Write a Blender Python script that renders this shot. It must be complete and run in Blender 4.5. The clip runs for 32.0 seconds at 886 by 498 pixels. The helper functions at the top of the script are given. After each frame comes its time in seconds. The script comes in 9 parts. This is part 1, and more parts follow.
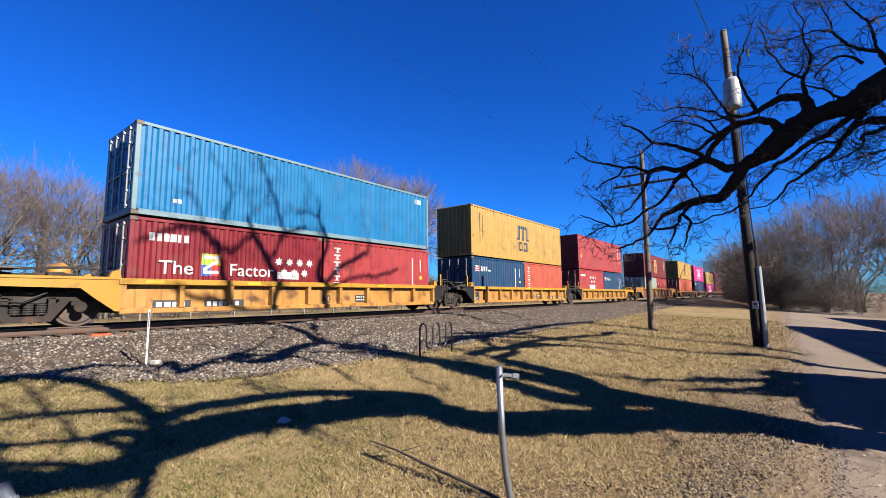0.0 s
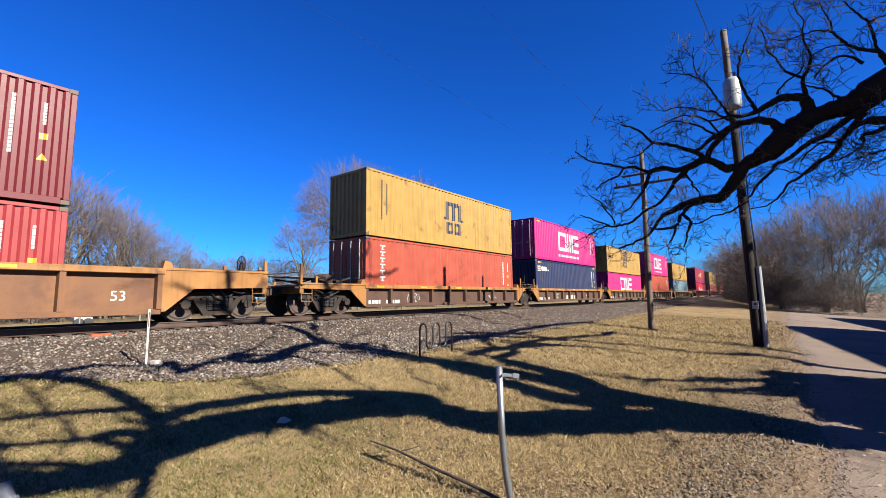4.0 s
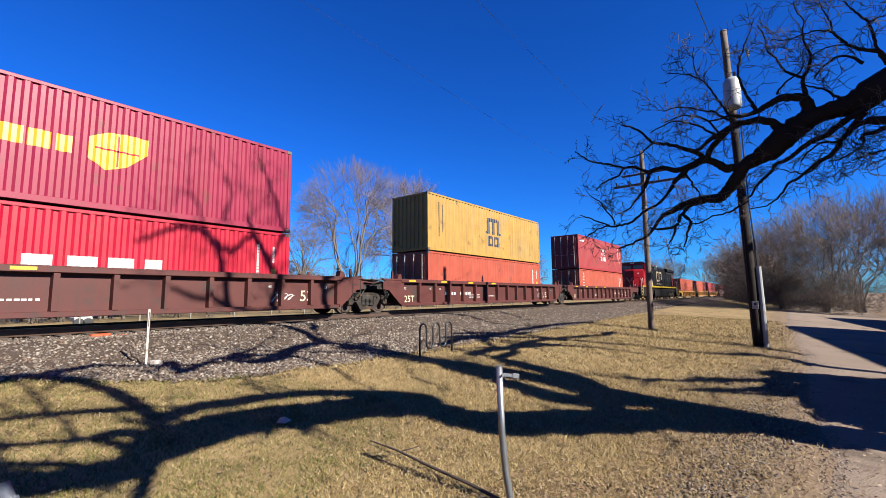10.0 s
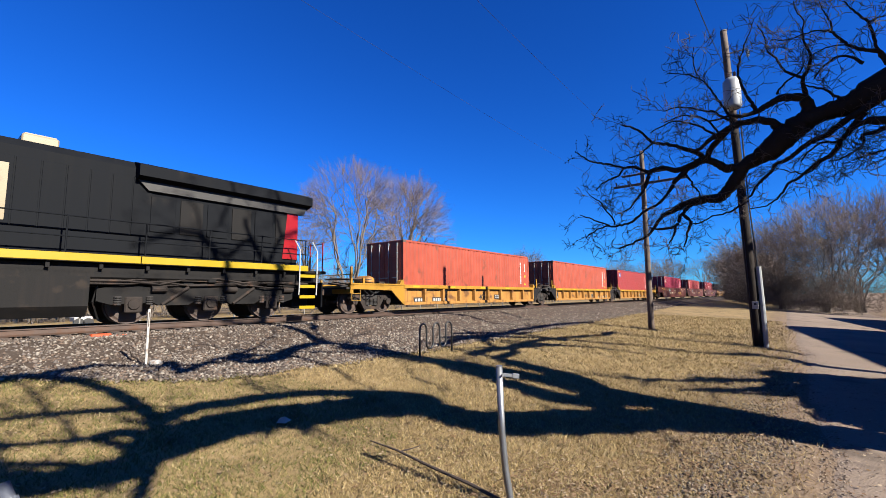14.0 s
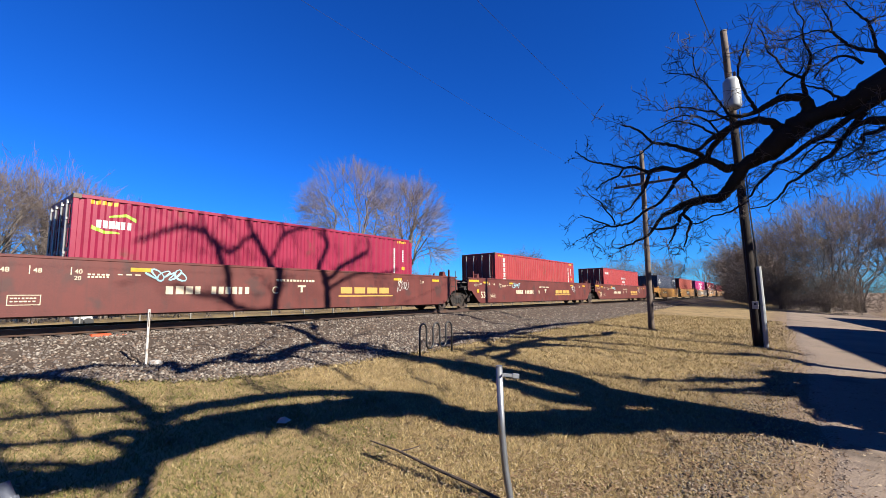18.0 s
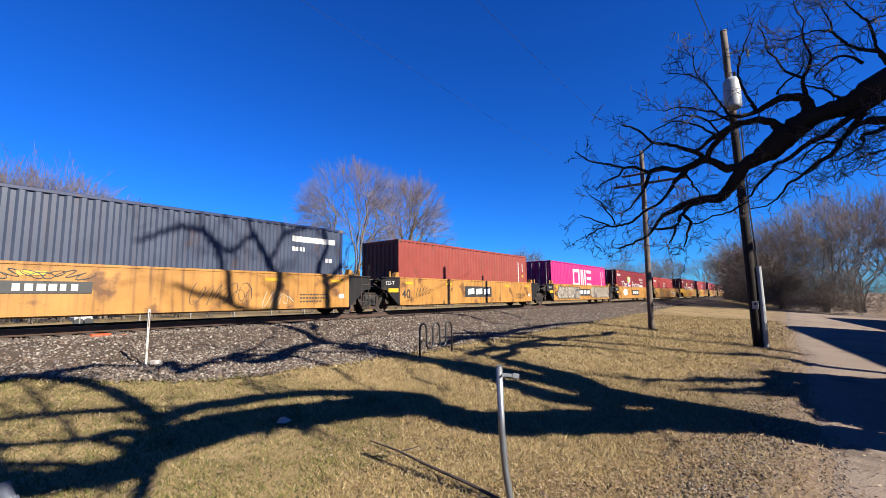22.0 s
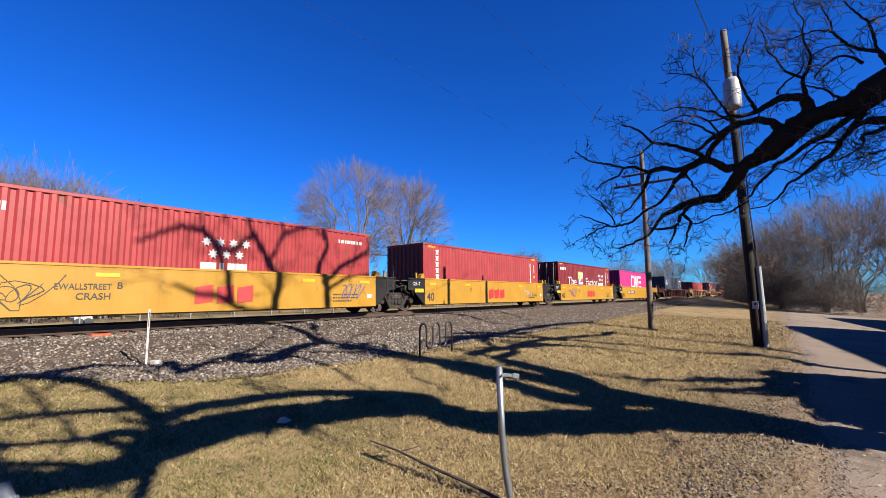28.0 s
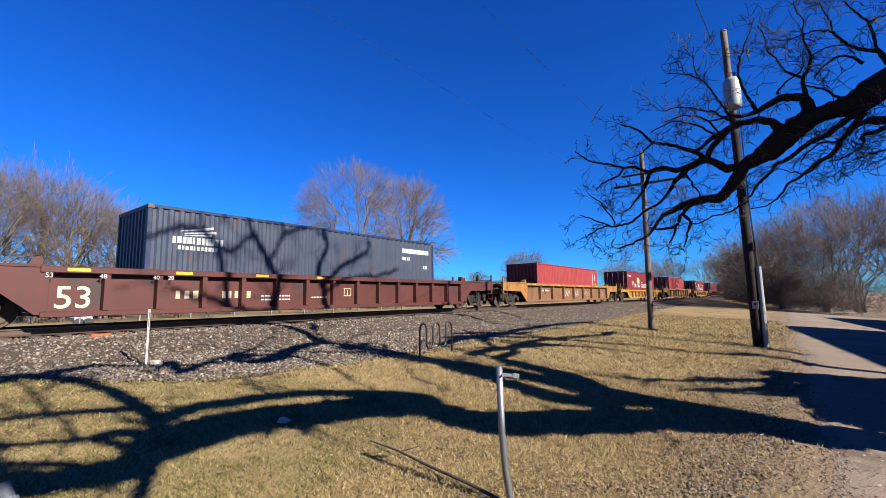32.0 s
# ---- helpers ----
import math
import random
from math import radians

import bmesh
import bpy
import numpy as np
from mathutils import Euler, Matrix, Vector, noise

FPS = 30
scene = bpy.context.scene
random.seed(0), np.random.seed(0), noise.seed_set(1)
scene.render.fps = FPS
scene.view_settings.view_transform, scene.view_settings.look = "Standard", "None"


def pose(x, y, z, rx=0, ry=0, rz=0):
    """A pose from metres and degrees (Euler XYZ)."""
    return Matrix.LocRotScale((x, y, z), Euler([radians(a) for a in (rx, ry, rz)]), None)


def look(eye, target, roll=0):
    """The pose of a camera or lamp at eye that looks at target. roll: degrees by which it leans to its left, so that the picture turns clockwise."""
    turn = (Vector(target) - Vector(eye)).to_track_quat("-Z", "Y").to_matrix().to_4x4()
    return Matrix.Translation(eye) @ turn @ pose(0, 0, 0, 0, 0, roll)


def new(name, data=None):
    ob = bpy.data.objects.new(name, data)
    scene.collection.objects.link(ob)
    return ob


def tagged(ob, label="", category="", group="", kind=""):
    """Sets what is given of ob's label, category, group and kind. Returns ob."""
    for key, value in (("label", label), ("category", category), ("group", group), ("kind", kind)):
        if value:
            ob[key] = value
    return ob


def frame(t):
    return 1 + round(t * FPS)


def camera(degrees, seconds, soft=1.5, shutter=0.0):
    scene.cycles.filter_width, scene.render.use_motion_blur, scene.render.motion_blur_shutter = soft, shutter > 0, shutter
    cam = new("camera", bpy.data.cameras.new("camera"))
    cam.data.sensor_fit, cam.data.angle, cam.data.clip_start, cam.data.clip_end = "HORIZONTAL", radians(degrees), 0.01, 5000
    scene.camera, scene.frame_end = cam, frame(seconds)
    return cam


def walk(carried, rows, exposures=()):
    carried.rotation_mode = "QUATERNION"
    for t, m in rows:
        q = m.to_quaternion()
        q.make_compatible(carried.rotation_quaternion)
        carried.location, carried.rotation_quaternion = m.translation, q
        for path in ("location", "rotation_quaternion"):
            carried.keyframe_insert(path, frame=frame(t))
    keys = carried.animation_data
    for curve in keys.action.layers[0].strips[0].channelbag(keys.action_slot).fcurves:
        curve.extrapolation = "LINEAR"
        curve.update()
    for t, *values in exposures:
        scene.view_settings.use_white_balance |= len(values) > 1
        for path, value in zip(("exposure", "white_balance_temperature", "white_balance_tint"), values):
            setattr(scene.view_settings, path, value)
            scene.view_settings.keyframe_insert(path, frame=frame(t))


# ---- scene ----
# The railway runs along x (the train travels towards -x), y points away from the viewer,
# z = 0 is the top of the rails.
EYE = (0.0, -13.41, 0.735)

TRACK = 1.219            # centre line of the track
cam = camera(91.3, 32.0, soft=0.5, shutter=0.0)
YAW, PITCH, ROLL = 51.85, 6.33, -0.607
aim = (EYE[0] + math.sin(radians(YAW)) * math.cos(radians(PITCH)), EYE[1] + math.cos(radians(YAW)) * math.cos(radians(PITCH)), EYE[2] + math.sin(radians(PITCH)))
walk(cam, [(0, look(EYE, aim, ROLL)), (32, look(EYE, aim, ROLL))], [(0, 1.94), (12, 1.92), (20, 1.88), (32, 1.86)])

# ---- light ----
SUN_EL, SUN_AZ = radians(32.0), radians(179.0)   # azimuth clockwise from +y
TO_SUN = Vector((math.sin(SUN_AZ) * math.cos(SUN_EL), math.cos(SUN_AZ) * math.cos(SUN_EL), math.sin(SUN_EL)))
world = bpy.data.worlds.new("sky")
scene.world = world
world.use_nodes = True
wn, wl = world.node_tree.nodes, world.node_tree.links
wn.clear()
sky = wn.new("ShaderNodeTexSky")
sky.sky_type, sky.sun_disc, sky.sun_elevation, sky.sun_rotation = "NISHITA", False, SUN_EL, SUN_AZ
sky.air_density, sky.dust_density, sky.ozone_density = 1.0, 0.0, 5.0
hsv = wn.new("ShaderNodeHueSaturation")
hsv.inputs["Saturation"].default_value = 1.15
hsv.inputs["Value"].default_value = 1.0
bg = wn.new("ShaderNodeBackground")
bg.inputs["Strength"].default_value = 0.0211
wout = wn.new("ShaderNodeOutputWorld")
wl.new(sky.outputs[0], hsv.inputs["Color"])
tint = wn.new("ShaderNodeMix")
tint.data_type, tint.blend_type = "RGBA", "MULTIPLY"
tint.inputs[0].default_value = 1.0
tint.inputs[7].default_value = (0.29, 0.92, 1.72, 1)
wl.new(hsv.outputs[0], tint.inputs[6])
deep = wn.new("ShaderNodeGamma")
deep.inputs["Gamma"].default_value = 1.12
wl.new(tint.outputs[2], deep.inputs["Color"])
wl.new(deep.outputs[0], bg.inputs["Color"])
wl.new(bg.outputs[0], wout.inputs["Surface"])
lamp = bpy.data.lights.new("sun", "SUN")
lamp.energy, lamp.angle, lamp.color = 5.0, radians(0.53), (1.0, 0.93, 0.82)
sun = new("sun", lamp)
sun.matrix_world = look(TO_SUN * 60, (0, 0, 0))


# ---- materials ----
TONE = 0.33             # scales down every base colour, to put deeper shade into the colours


def material(name, base, rough=0.6, metal=0.0, vary=0.12, scale=3.0, grain=60.0, bump=0.15, dirt=None, dirt_amount=0.0, dirt_scale=1.2,
             stretch=(1, 1, 1), spec=0.5, random_tint=0.0, streaks=0.0):
    """A painted, rusty or natural surface: tone variation at two scales, stains and fine relief."""
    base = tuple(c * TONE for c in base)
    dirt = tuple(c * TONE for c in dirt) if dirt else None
    m = bpy.data.materials.new(name)
    m.use_nodes = True
    n, l = m.node_tree.nodes, m.node_tree.links
    b = n["Principled BSDF"]
    b.inputs["Roughness"].default_value, b.inputs["Metallic"].default_value = rough, metal
    b.inputs["Specular IOR Level"].default_value = spec
    co = n.new("ShaderNodeTexCoord")
    mp = n.new("ShaderNodeMapping")
    mp.inputs["Scale"].default_value = stretch
    l.new(co.outputs["Object"], mp.inputs["Vector"])

    def tex(s, detail=4.0, vec=None):
        t = n.new("ShaderNodeTexNoise")
        t.inputs["Scale"].default_value, t.inputs["Detail"].default_value = s, detail
        l.new(vec or mp.outputs[0], t.inputs["Vector"])
        return t.outputs["Fac"]

    def mixc(f, a, c, kind="MIX"):
        x = n.new("ShaderNodeMix")
        x.data_type, x.blend_type = "RGBA", kind
        for sock, v in ((x.inputs[0], f), (x.inputs[6], a), (x.inputs[7], c)):
            if isinstance(v, (int, float)):
                sock.default_value = v
            elif isinstance(v, tuple):
                sock.default_value = (*v[:3], 1)
            else:
                l.new(v, sock)
        return x.outputs[2]

    def ramp(v, lo, hi):
        r = n.new("ShaderNodeMapRange")
        r.inputs[1].default_value, r.inputs[2].default_value = lo, hi
        l.new(v, r.inputs[0])
        return r.outputs[0]

    big, fine = tex(scale), tex(grain, 3.0)
    dark = tuple(c * (1 - vary) for c in base)
    light = tuple(min(1.0, c * (1 + vary)) for c in base)
    col = mixc(ramp(big, 0.3, 0.7), dark, light)
    col = mixc(ramp(fine, 0.35, 0.65), col, mixc(0.5, col, light), "MIX") if vary > 0 else col
    if streaks:
        mp2 = n.new("ShaderNodeMapping")
        mp2.inputs["Scale"].default_value = (7.0, 7.0, 0.35)
        l.new(co.outputs["Object"], mp2.inputs["Vector"])
        s = ramp(tex(1.0, 5.0, mp2.outputs[0]), 0.52, 0.75)
        mul = n.new("ShaderNodeMath")
        mul.operation = "MULTIPLY"
        mul.inputs[1].default_value = streaks
        l.new(s, mul.inputs[0])
        col = mixc(mul.outputs[0], col, dirt or tuple(c * 0.4 for c in base))
    if dirt and dirt_amount:
        f = ramp(tex(dirt_scale, 6.0), 0.66 - 0.3 * dirt_amount, 0.74 - 0.25 * dirt_amount)
        mul = n.new("ShaderNodeMath")
        mul.operation = "MULTIPLY"
        mul.inputs[1].default_value = min(1.0, 0.5 + dirt_amount)
        l.new(f, mul.inputs[0])
        col = mixc(mul.outputs[0], col, dirt)
    if random_tint:
        oi = n.new("ShaderNodeObjectInfo")
        col = mixc(ramp(oi.outputs["Random"], 0.0, 1.0), mixc(1.0, col, tuple([1 - random_tint] * 3), "MULTIPLY"), col)
    l.new(col, b.inputs["Base Color"])
    rr = n.new("ShaderNodeMapRange")
    rr.inputs[3].default_value, rr.inputs[4].default_value = max(0.02, rough - 0.12), min(1.0, rough + 0.12)
    l.new(big, rr.inputs[0])
    l.new(rr.outputs[0], b.inputs["Roughness"])
    if bump:
        bp = n.new("ShaderNodeBump")
        bp.inputs["Strength"].default_value, bp.inputs["Distance"].default_value = bump, 0.02
        l.new(fine, bp.inputs["Height"])
        l.new(bp.outputs[0], b.inputs["Normal"])
    return m


RUST = (0.16, 0.075, 0.04)
GRIME = (0.055, 0.045, 0.04)


# ---- mesh building ----
class Shape:
    """Gathers simple solids into one mesh."""

    def __init__(self):
        self.v, self.f = [], []

    def add(self, verts, faces):
        k = len(self.v)
        self.v += [tuple(p) for p in verts]
        self.f += [tuple(i + k for i in f) for f in faces]
        return self

    def box(self, x0, x1, y0, y1, z0, z1, c=0.0):
        """A box, with chamfered edges where c is given."""
        if c <= 0:
            return self.add([(x, y, z) for z in (z0, z1) for y in (y0, y1) for x in (x0, x1)],
                            [(0, 2, 3, 1), (4, 5, 7, 6), (0, 1, 5, 4), (2, 6, 7, 3), (0, 4, 6, 2), (1, 3, 7, 5)])
        vs, ix = [], {}
        for sx in (0, 1):
            for sy in (0, 1):
                for sz in (0, 1):
                    for a in range(3):
                        d = [c, c, c]
                        d[a] = 0
                        ix[sx, sy, sz, a] = len(vs)
                        vs.append(((x0 + d[0], x1 - d[0])[sx], (y0 + d[1], y1 - d[1])[sy], (z0 + d[2], z1 - d[2])[sz]))
        fs = []
        for a in range(3):
            o = [i for i in range(3) if i != a]
            for s in (0, 1):
                quad = []
                for p, q in ((0, 0), (1, 0), (1, 1), (0, 1)):
                    k = [0, 0, 0]
                    k[a], k[o[0]], k[o[1]] = s, p, q
                    quad.append(ix[(*k, a)])
                fs.append(tuple(quad))
            for p in (0, 1):
                for q in (0, 1):
                    k0, k1 = [0, 0, 0], [0, 0, 0]
                    k0[o[0]], k0[o[1]], k1[o[0]], k1[o[1]] = p, q, p, q
                    k1[a] = 1
                    fs.append((ix[(*k0, o[0])], ix[(*k1, o[0])], ix[(*k1, o[1])], ix[(*k0, o[1])]))
        for sx in (0, 1):
            for sy in (0, 1):
                for sz in (0, 1):
                    fs.append(tuple(ix[sx, sy, sz, a] for a in range(3)))
        return self.add(vs, fs)

    def prism(self, outline, axis, a, b):
        """An outline of two coordinates drawn out along an axis (0, 1 or 2) from a to b."""
        n = len(outline)
        def at(p, w):
            q = list(p)
            q.insert(axis, w)
            return tuple(q)
        vs = [at(p, a) for p in outline] + [at(p, b) for p in outline]
        fs = [(i, (i + 1) % n, n + (i + 1) % n, n + i) for i in range(n)]
        return self.add(vs, fs + [tuple(range(n))[::-1], tuple(range(n, 2 * n))])

    def tube(self, pts, radii, n=8, caps=True):
        """A round bar through points, with a radius at each."""
        pts = [Vector(p) for p in pts]
        if isinstance(radii, (int, float)):
            radii = [radii] * len(pts)
        vs, fs = [], []
        ref = None
        for i, p in enumerate(pts):
            d = (pts[min(i + 1, len(pts) - 1)] - pts[max(i - 1, 0)])
            d = d.normalized() if d.length > 1e-9 else Vector((0, 0, 1))
            if ref is None:
                ref = d.orthogonal().normalized()
            else:
                ref = (ref - d * ref.dot(d))
                ref = ref.normalized() if ref.length > 1e-6 else d.orthogonal().normalized()
            side = d.cross(ref)
            for k in range(n):
                a = 2 * math.pi * k / n
                vs.append(p + (ref * math.cos(a) + side * math.sin(a)) * radii[i])
        for i in range(len(pts) - 1):
            for k in range(n):
                fs.append((i * n + k, i * n + (k + 1) % n, (i + 1) * n + (k + 1) % n, (i + 1) * n + k))
        if caps:
            fs += [tuple(range(n))[::-1], tuple(range((len(pts) - 1) * n, len(pts) * n))]
        return self.add(vs, fs)

    def lathe(self, profile, axis, centre, n=20):
        """A turned shape: profile of (distance along the axis, radius)."""
        vs, fs = [], []
        for w, r in profile:
            for k in range(n):
                a = 2 * math.pi * k / n
                p = [math.cos(a) * r, math.sin(a) * r]
                p.insert(axis, w)
                vs.append(tuple(p[i] + centre[i] for i in range(3)))
        m = len(profile)
        for i in range(m - 1):
            for k in range(n):
                fs.append((i * n + k, i * n + (k + 1) % n, (i + 1) * n + (k + 1) % n, (i + 1) * n + k))
        fs += [tuple(range(n))[::-1], tuple(range((m - 1) * n, m * n))]
        return self.add(vs, fs)

    def data(self, name, mat, smooth=False):
        me = bpy.data.meshes.new(name)
        me.from_pydata(self.v, [], self.f)
        me.materials.append(mat)
        if smooth:
            me.polygons.foreach_set("use_smooth", [True] * len(me.polygons))
        bm = bmesh.new()
        bm.from_mesh(me)
        bmesh.ops.recalc_face_normals(bm, faces=bm.faces)
        bm.to_mesh(me)
        bm.free()
        me.update()
        return me


def part(name, shape, mat, parent=None, label="", smooth=False, at=None):
    """One mesh object, under a thing or a part where parent is given."""
    me = shape if isinstance(shape, bpy.types.Mesh) else shape.data(name, mat, smooth)
    ob = new(name, me)
    if parent is not None:
        ob.parent = parent
    if at is not None:
        ob.location = at
    if label:
        tagged(ob, label)
    return ob


def thing(name, label, category, group="", at=(0, 0, 0), kind=""):
    ob = new(name)
    ob.empty_display_size = 0.2
    ob.location = at
    return tagged(ob, label, category, group, kind)


def words(name, text, mat, parent, at, size, depth=0.004, align="LEFT", squash=1.0):
    """Lettering that faces the viewer (-y), as a thin mesh."""
    cu = bpy.data.curves.new(name, "FONT")
    cu.body, cu.size, cu.extrude, cu.align_x = text, size, depth, align
    cu.offset = 0.006 * size
    tmp = bpy.data.objects.new(name, cu)
    me = bpy.data.meshes.new_from_object(tmp)
    bpy.data.objects.remove(tmp)
    bpy.data.curves.remove(cu)
    me.transform(Matrix.Rotation(radians(90), 4, "X") @ Matrix.Diagonal((squash, 1, 1, 1)))
    me.materials.clear()
    me.materials.append(mat)
    return part(name, me, mat, parent, at=at)
# ---- ground ----
G_GRASS = material("dry_grass_soil", (0.43, 0.31, 0.155), 0.95, 0, 0.38, 0.5, 30.0, 0.8, (0.20, 0.15, 0.08), 0.35, 2.2, spec=0.12)
G_BALLAST = material("ballast", (0.115, 0.085, 0.066), 0.9, 0, 0.4, 2.0, 22.0, 0.9, (0.13, 0.10, 0.08), 0.4, 3.0, spec=0.12)
G_ROAD = material("gravel_road", (0.40, 0.312, 0.245), 0.95, 0, 0.18, 0.5, 45.0, 0.5, (0.24, 0.19, 0.15), 0.3, 0.8, spec=0.12)
G_STONE = material("crushed_stone", (0.36, 0.31, 0.27), 0.85, 0, 0.25, 9.0, 60.0, 0.3, (0.16, 0.11, 0.08), 0.3, 8.0, spec=0.12)
R_STEEL = material("rail_steel", (0.13, 0.08, 0.06), 0.6, 0.4, 0.3, 3.0, 40.0, 0.1, RUST, 0.4, 2.0)
R_HEAD = material("polished_rail_head", (0.5, 0.5, 0.5), 0.3, 1.0, 0.1, 3.0, 40.0, 0.02)
R_TIE = material("weathered_sleeper_wood", (0.13, 0.09, 0.065), 0.9, 0, 0.35, 4.0, 50.0, 0.5, (0.06, 0.045, 0.035), 0.4, 4.0, stretch=(1, 0.15, 1))


def worn_edge(mat, earth):
    """Trodden earth shows through the lawn towards the lane, with a ragged edge."""
    n, l = mat.node_tree.nodes, mat.node_tree.links
    b = n["Principled BSDF"]
    co = n.new("ShaderNodeTexCoord")
    sep = n.new("ShaderNodeSeparateXYZ")
    l.new(co.outputs["Object"], sep.inputs[0])
    t = n.new("ShaderNodeTexNoise")
    t.inputs["Scale"].default_value, t.inputs["Detail"].default_value = 0.9, 8.0
    l.new(co.outputs["Object"], t.inputs["Vector"])
    add = n.new("ShaderNodeMath")
    add.operation = "MULTIPLY_ADD"
    add.inputs[1].default_value = -3.2
    l.new(t.outputs["Fac"], add.inputs[0])
    l.new(sep.outputs["Y"], add.inputs[2])
    r = n.new("ShaderNodeMapRange")
    r.inputs[1].default_value, r.inputs[2].default_value = -13.2, -14.8
    l.new(add.outputs[0], r.inputs[0])
    mix = n.new("ShaderNodeMix")
    mix.data_type = "RGBA"
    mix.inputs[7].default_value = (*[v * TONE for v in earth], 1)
    l.new(r.outputs[0], mix.inputs[0])
    l.new(b.inputs["Base Color"].links[0].from_socket, mix.inputs[6])
    l.new(mix.outputs[2], b.inputs["Base Color"])


worn_edge(G_GRASS, (0.34, 0.245, 0.17))


def island_tint(mat, tones):
    """Gives every loose piece of a mesh one of the tones, by chance, over the material's own grain."""
    n, l = mat.node_tree.nodes, mat.node_tree.links
    b = n["Principled BSDF"]
    geo = n.new("ShaderNodeNewGeometry")
    ramp = n.new("ShaderNodeValToRGB")
    ramp.color_ramp.interpolation = "CONSTANT"
    while len(ramp.color_ramp.elements) < len(tones):
        ramp.color_ramp.elements.new(0.5)
    for i, (e, c) in enumerate(zip(ramp.color_ramp.elements, tones)):
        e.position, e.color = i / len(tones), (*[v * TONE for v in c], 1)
    mix = n.new("ShaderNodeMix")
    mix.data_type = "RGBA"
    mix.inputs[0].default_value = 0.75
    old = b.inputs["Base Color"].links[0].from_socket
    l.new(geo.outputs["Random Per Island"], ramp.inputs[0])
    l.new(old, mix.inputs[6])
    l.new(ramp.outputs[0], mix.inputs[7])
    l.new(mix.outputs[2], b.inputs["Base Color"])
    return mat


island_tint(G_STONE, [(0.31, 0.25, 0.20), (0.17, 0.13, 0.105), (0.56, 0.50, 0.42), (0.085, 0.06, 0.045), (0.25, 0.165, 0.115), (0.22, 0.19, 0.17)])
G_GRAVEL = island_tint(material("lane_gravel_stone", (0.42, 0.33, 0.26), 0.9, 0, 0.25, 9.0, 60.0, 0.3, spec=0.12), [(0.52, 0.42, 0.33), (0.42, 0.33, 0.26), (0.64, 0.54, 0.45), (0.32, 0.23, 0.17), (0.48, 0.38, 0.30)])
G_BLADE = island_tint(material("grass_blade", (0.40, 0.29, 0.13), 0.8, 0, 0.2, 2.0, 30.0, 0.0, spec=0.12), [(0.84, 0.62, 0.30), (0.58, 0.41, 0.185), (0.28, 0.19, 0.085), (0.95, 0.77, 0.44), (0.28, 0.235, 0.085), (0.66, 0.48, 0.22)])
G_BLADE_GREEN = island_tint(material("green_grass_blade", (0.20, 0.21, 0.06), 0.8, 0, 0.2, 2.0, 30.0, 0.0, spec=0.12), [(0.19, 0.20, 0.05), (0.29, 0.265, 0.085), (0.13, 0.15, 0.035), (0.42, 0.33, 0.15), (0.24, 0.235, 0.07)])
G_LEAF = island_tint(material("fallen_leaf", (0.25, 0.15, 0.08), 0.8, 0, 0.25, 20.0, 60.0, 0.2, spec=0.12), [(0.46, 0.30, 0.17), (0.34, 0.20, 0.11), (0.60, 0.43, 0.27), (0.24, 0.145, 0.085), (0.74, 0.60, 0.43)])


def level(y):
    """Height of the ground across the line of the track."""
    pts = [(-2500, -1.36), (-20.6, -1.36), (-6.0, -0.63), (-2.7, -0.50), (-1.1, -0.12), (3.6, -0.12), (5.4, -0.60), (9, -0.68), (2500, -0.68)]
    for (a, za), (b, zb) in zip(pts, pts[1:]):
        if y <= b:
            return za + (zb - za) * (y - a) / (b - a)
    return pts[-1][1]


def grass_edge(x):
    """Where the crushed stone of the railway ends and the lawn begins."""
    pts = [(-300, -2.9), (0, -3.0), (1.4, -3.3), (2.4, -4.6), (3.6, -5.8), (8, -6.1), (16, -5.8), (30, -5.2), (55, -3.6), (300, -3.2)]
    for (a, ya), (b, yb) in zip(pts, pts[1:]):
        if x <= b:
            return ya + (yb - ya) * (x - a) / (b - a) + 0.18 * noise.noise((x * 0.9, 3.1, 0)) + 0.1 * noise.noise((x * 3.1, 7.7, 0))
    return -3.2


def lane_edge(x):
    """The lane's edge towards the lawn."""
    return -13.62 + max(0.0, x - 24) * 0.035 + 0.10 * noise.noise((x * 0.8, 1.7, 0)) + 0.05 * noise.noise((x * 3.0, 5.0, 0))


def bumps(x, y):
    return 0.026 * noise.noise((x * 0.7, y * 0.7, 0)) + 0.012 * noise.noise((x * 3, y * 3, 2))


def sheet(name, xs, rows, mat, label, category, height):
    """A strip of ground; rows: functions of x giving y."""
    vs, fs = [], []
    m = len(rows)
    for x in xs:
        for r in rows:
            y = r(x)
            vs.append((x, y, height(x, y)))
    for i in range(len(xs) - 1):
        for j in range(m - 1):
            a = i * m + j
            fs.append((a, a + m, a + m + 1, a + 1))
    ob = part(name, Shape().add(vs, fs), mat, smooth=True)
    return tagged(ob, label, category, kind="structure")


XS = [-2500, -600, -250, -120, -60, -30, -15, -8] + [k * 0.4 for k in range(-10, 100)] + [40 + 2.0 * k for k in range(0, 30)] + [100, 130, 170, 220, 300, 450, 700, 1100, 2500]
YS = [-2500, -500, -120, -60, -35, -24]
LANE_ROWS = [-8, -7, -6.35, -5.6, -4.5, -3, -1.5, -0.5, -0.22, 0.12, 0.4, 0.7]     # distances from the lane's edge
YS2 = [-12.4 + 0.4 * k for k in range(0, 17)] + [-5.6, -5, -4.4, -3.8, -3.2, -2.7, -2.2, -1.6, -1.1, 0, 1.2, 2.4, 3.6, 4.5, 5.4, 7, 9, 14, 20, 30, 50, 90, 200, 600, 2500]


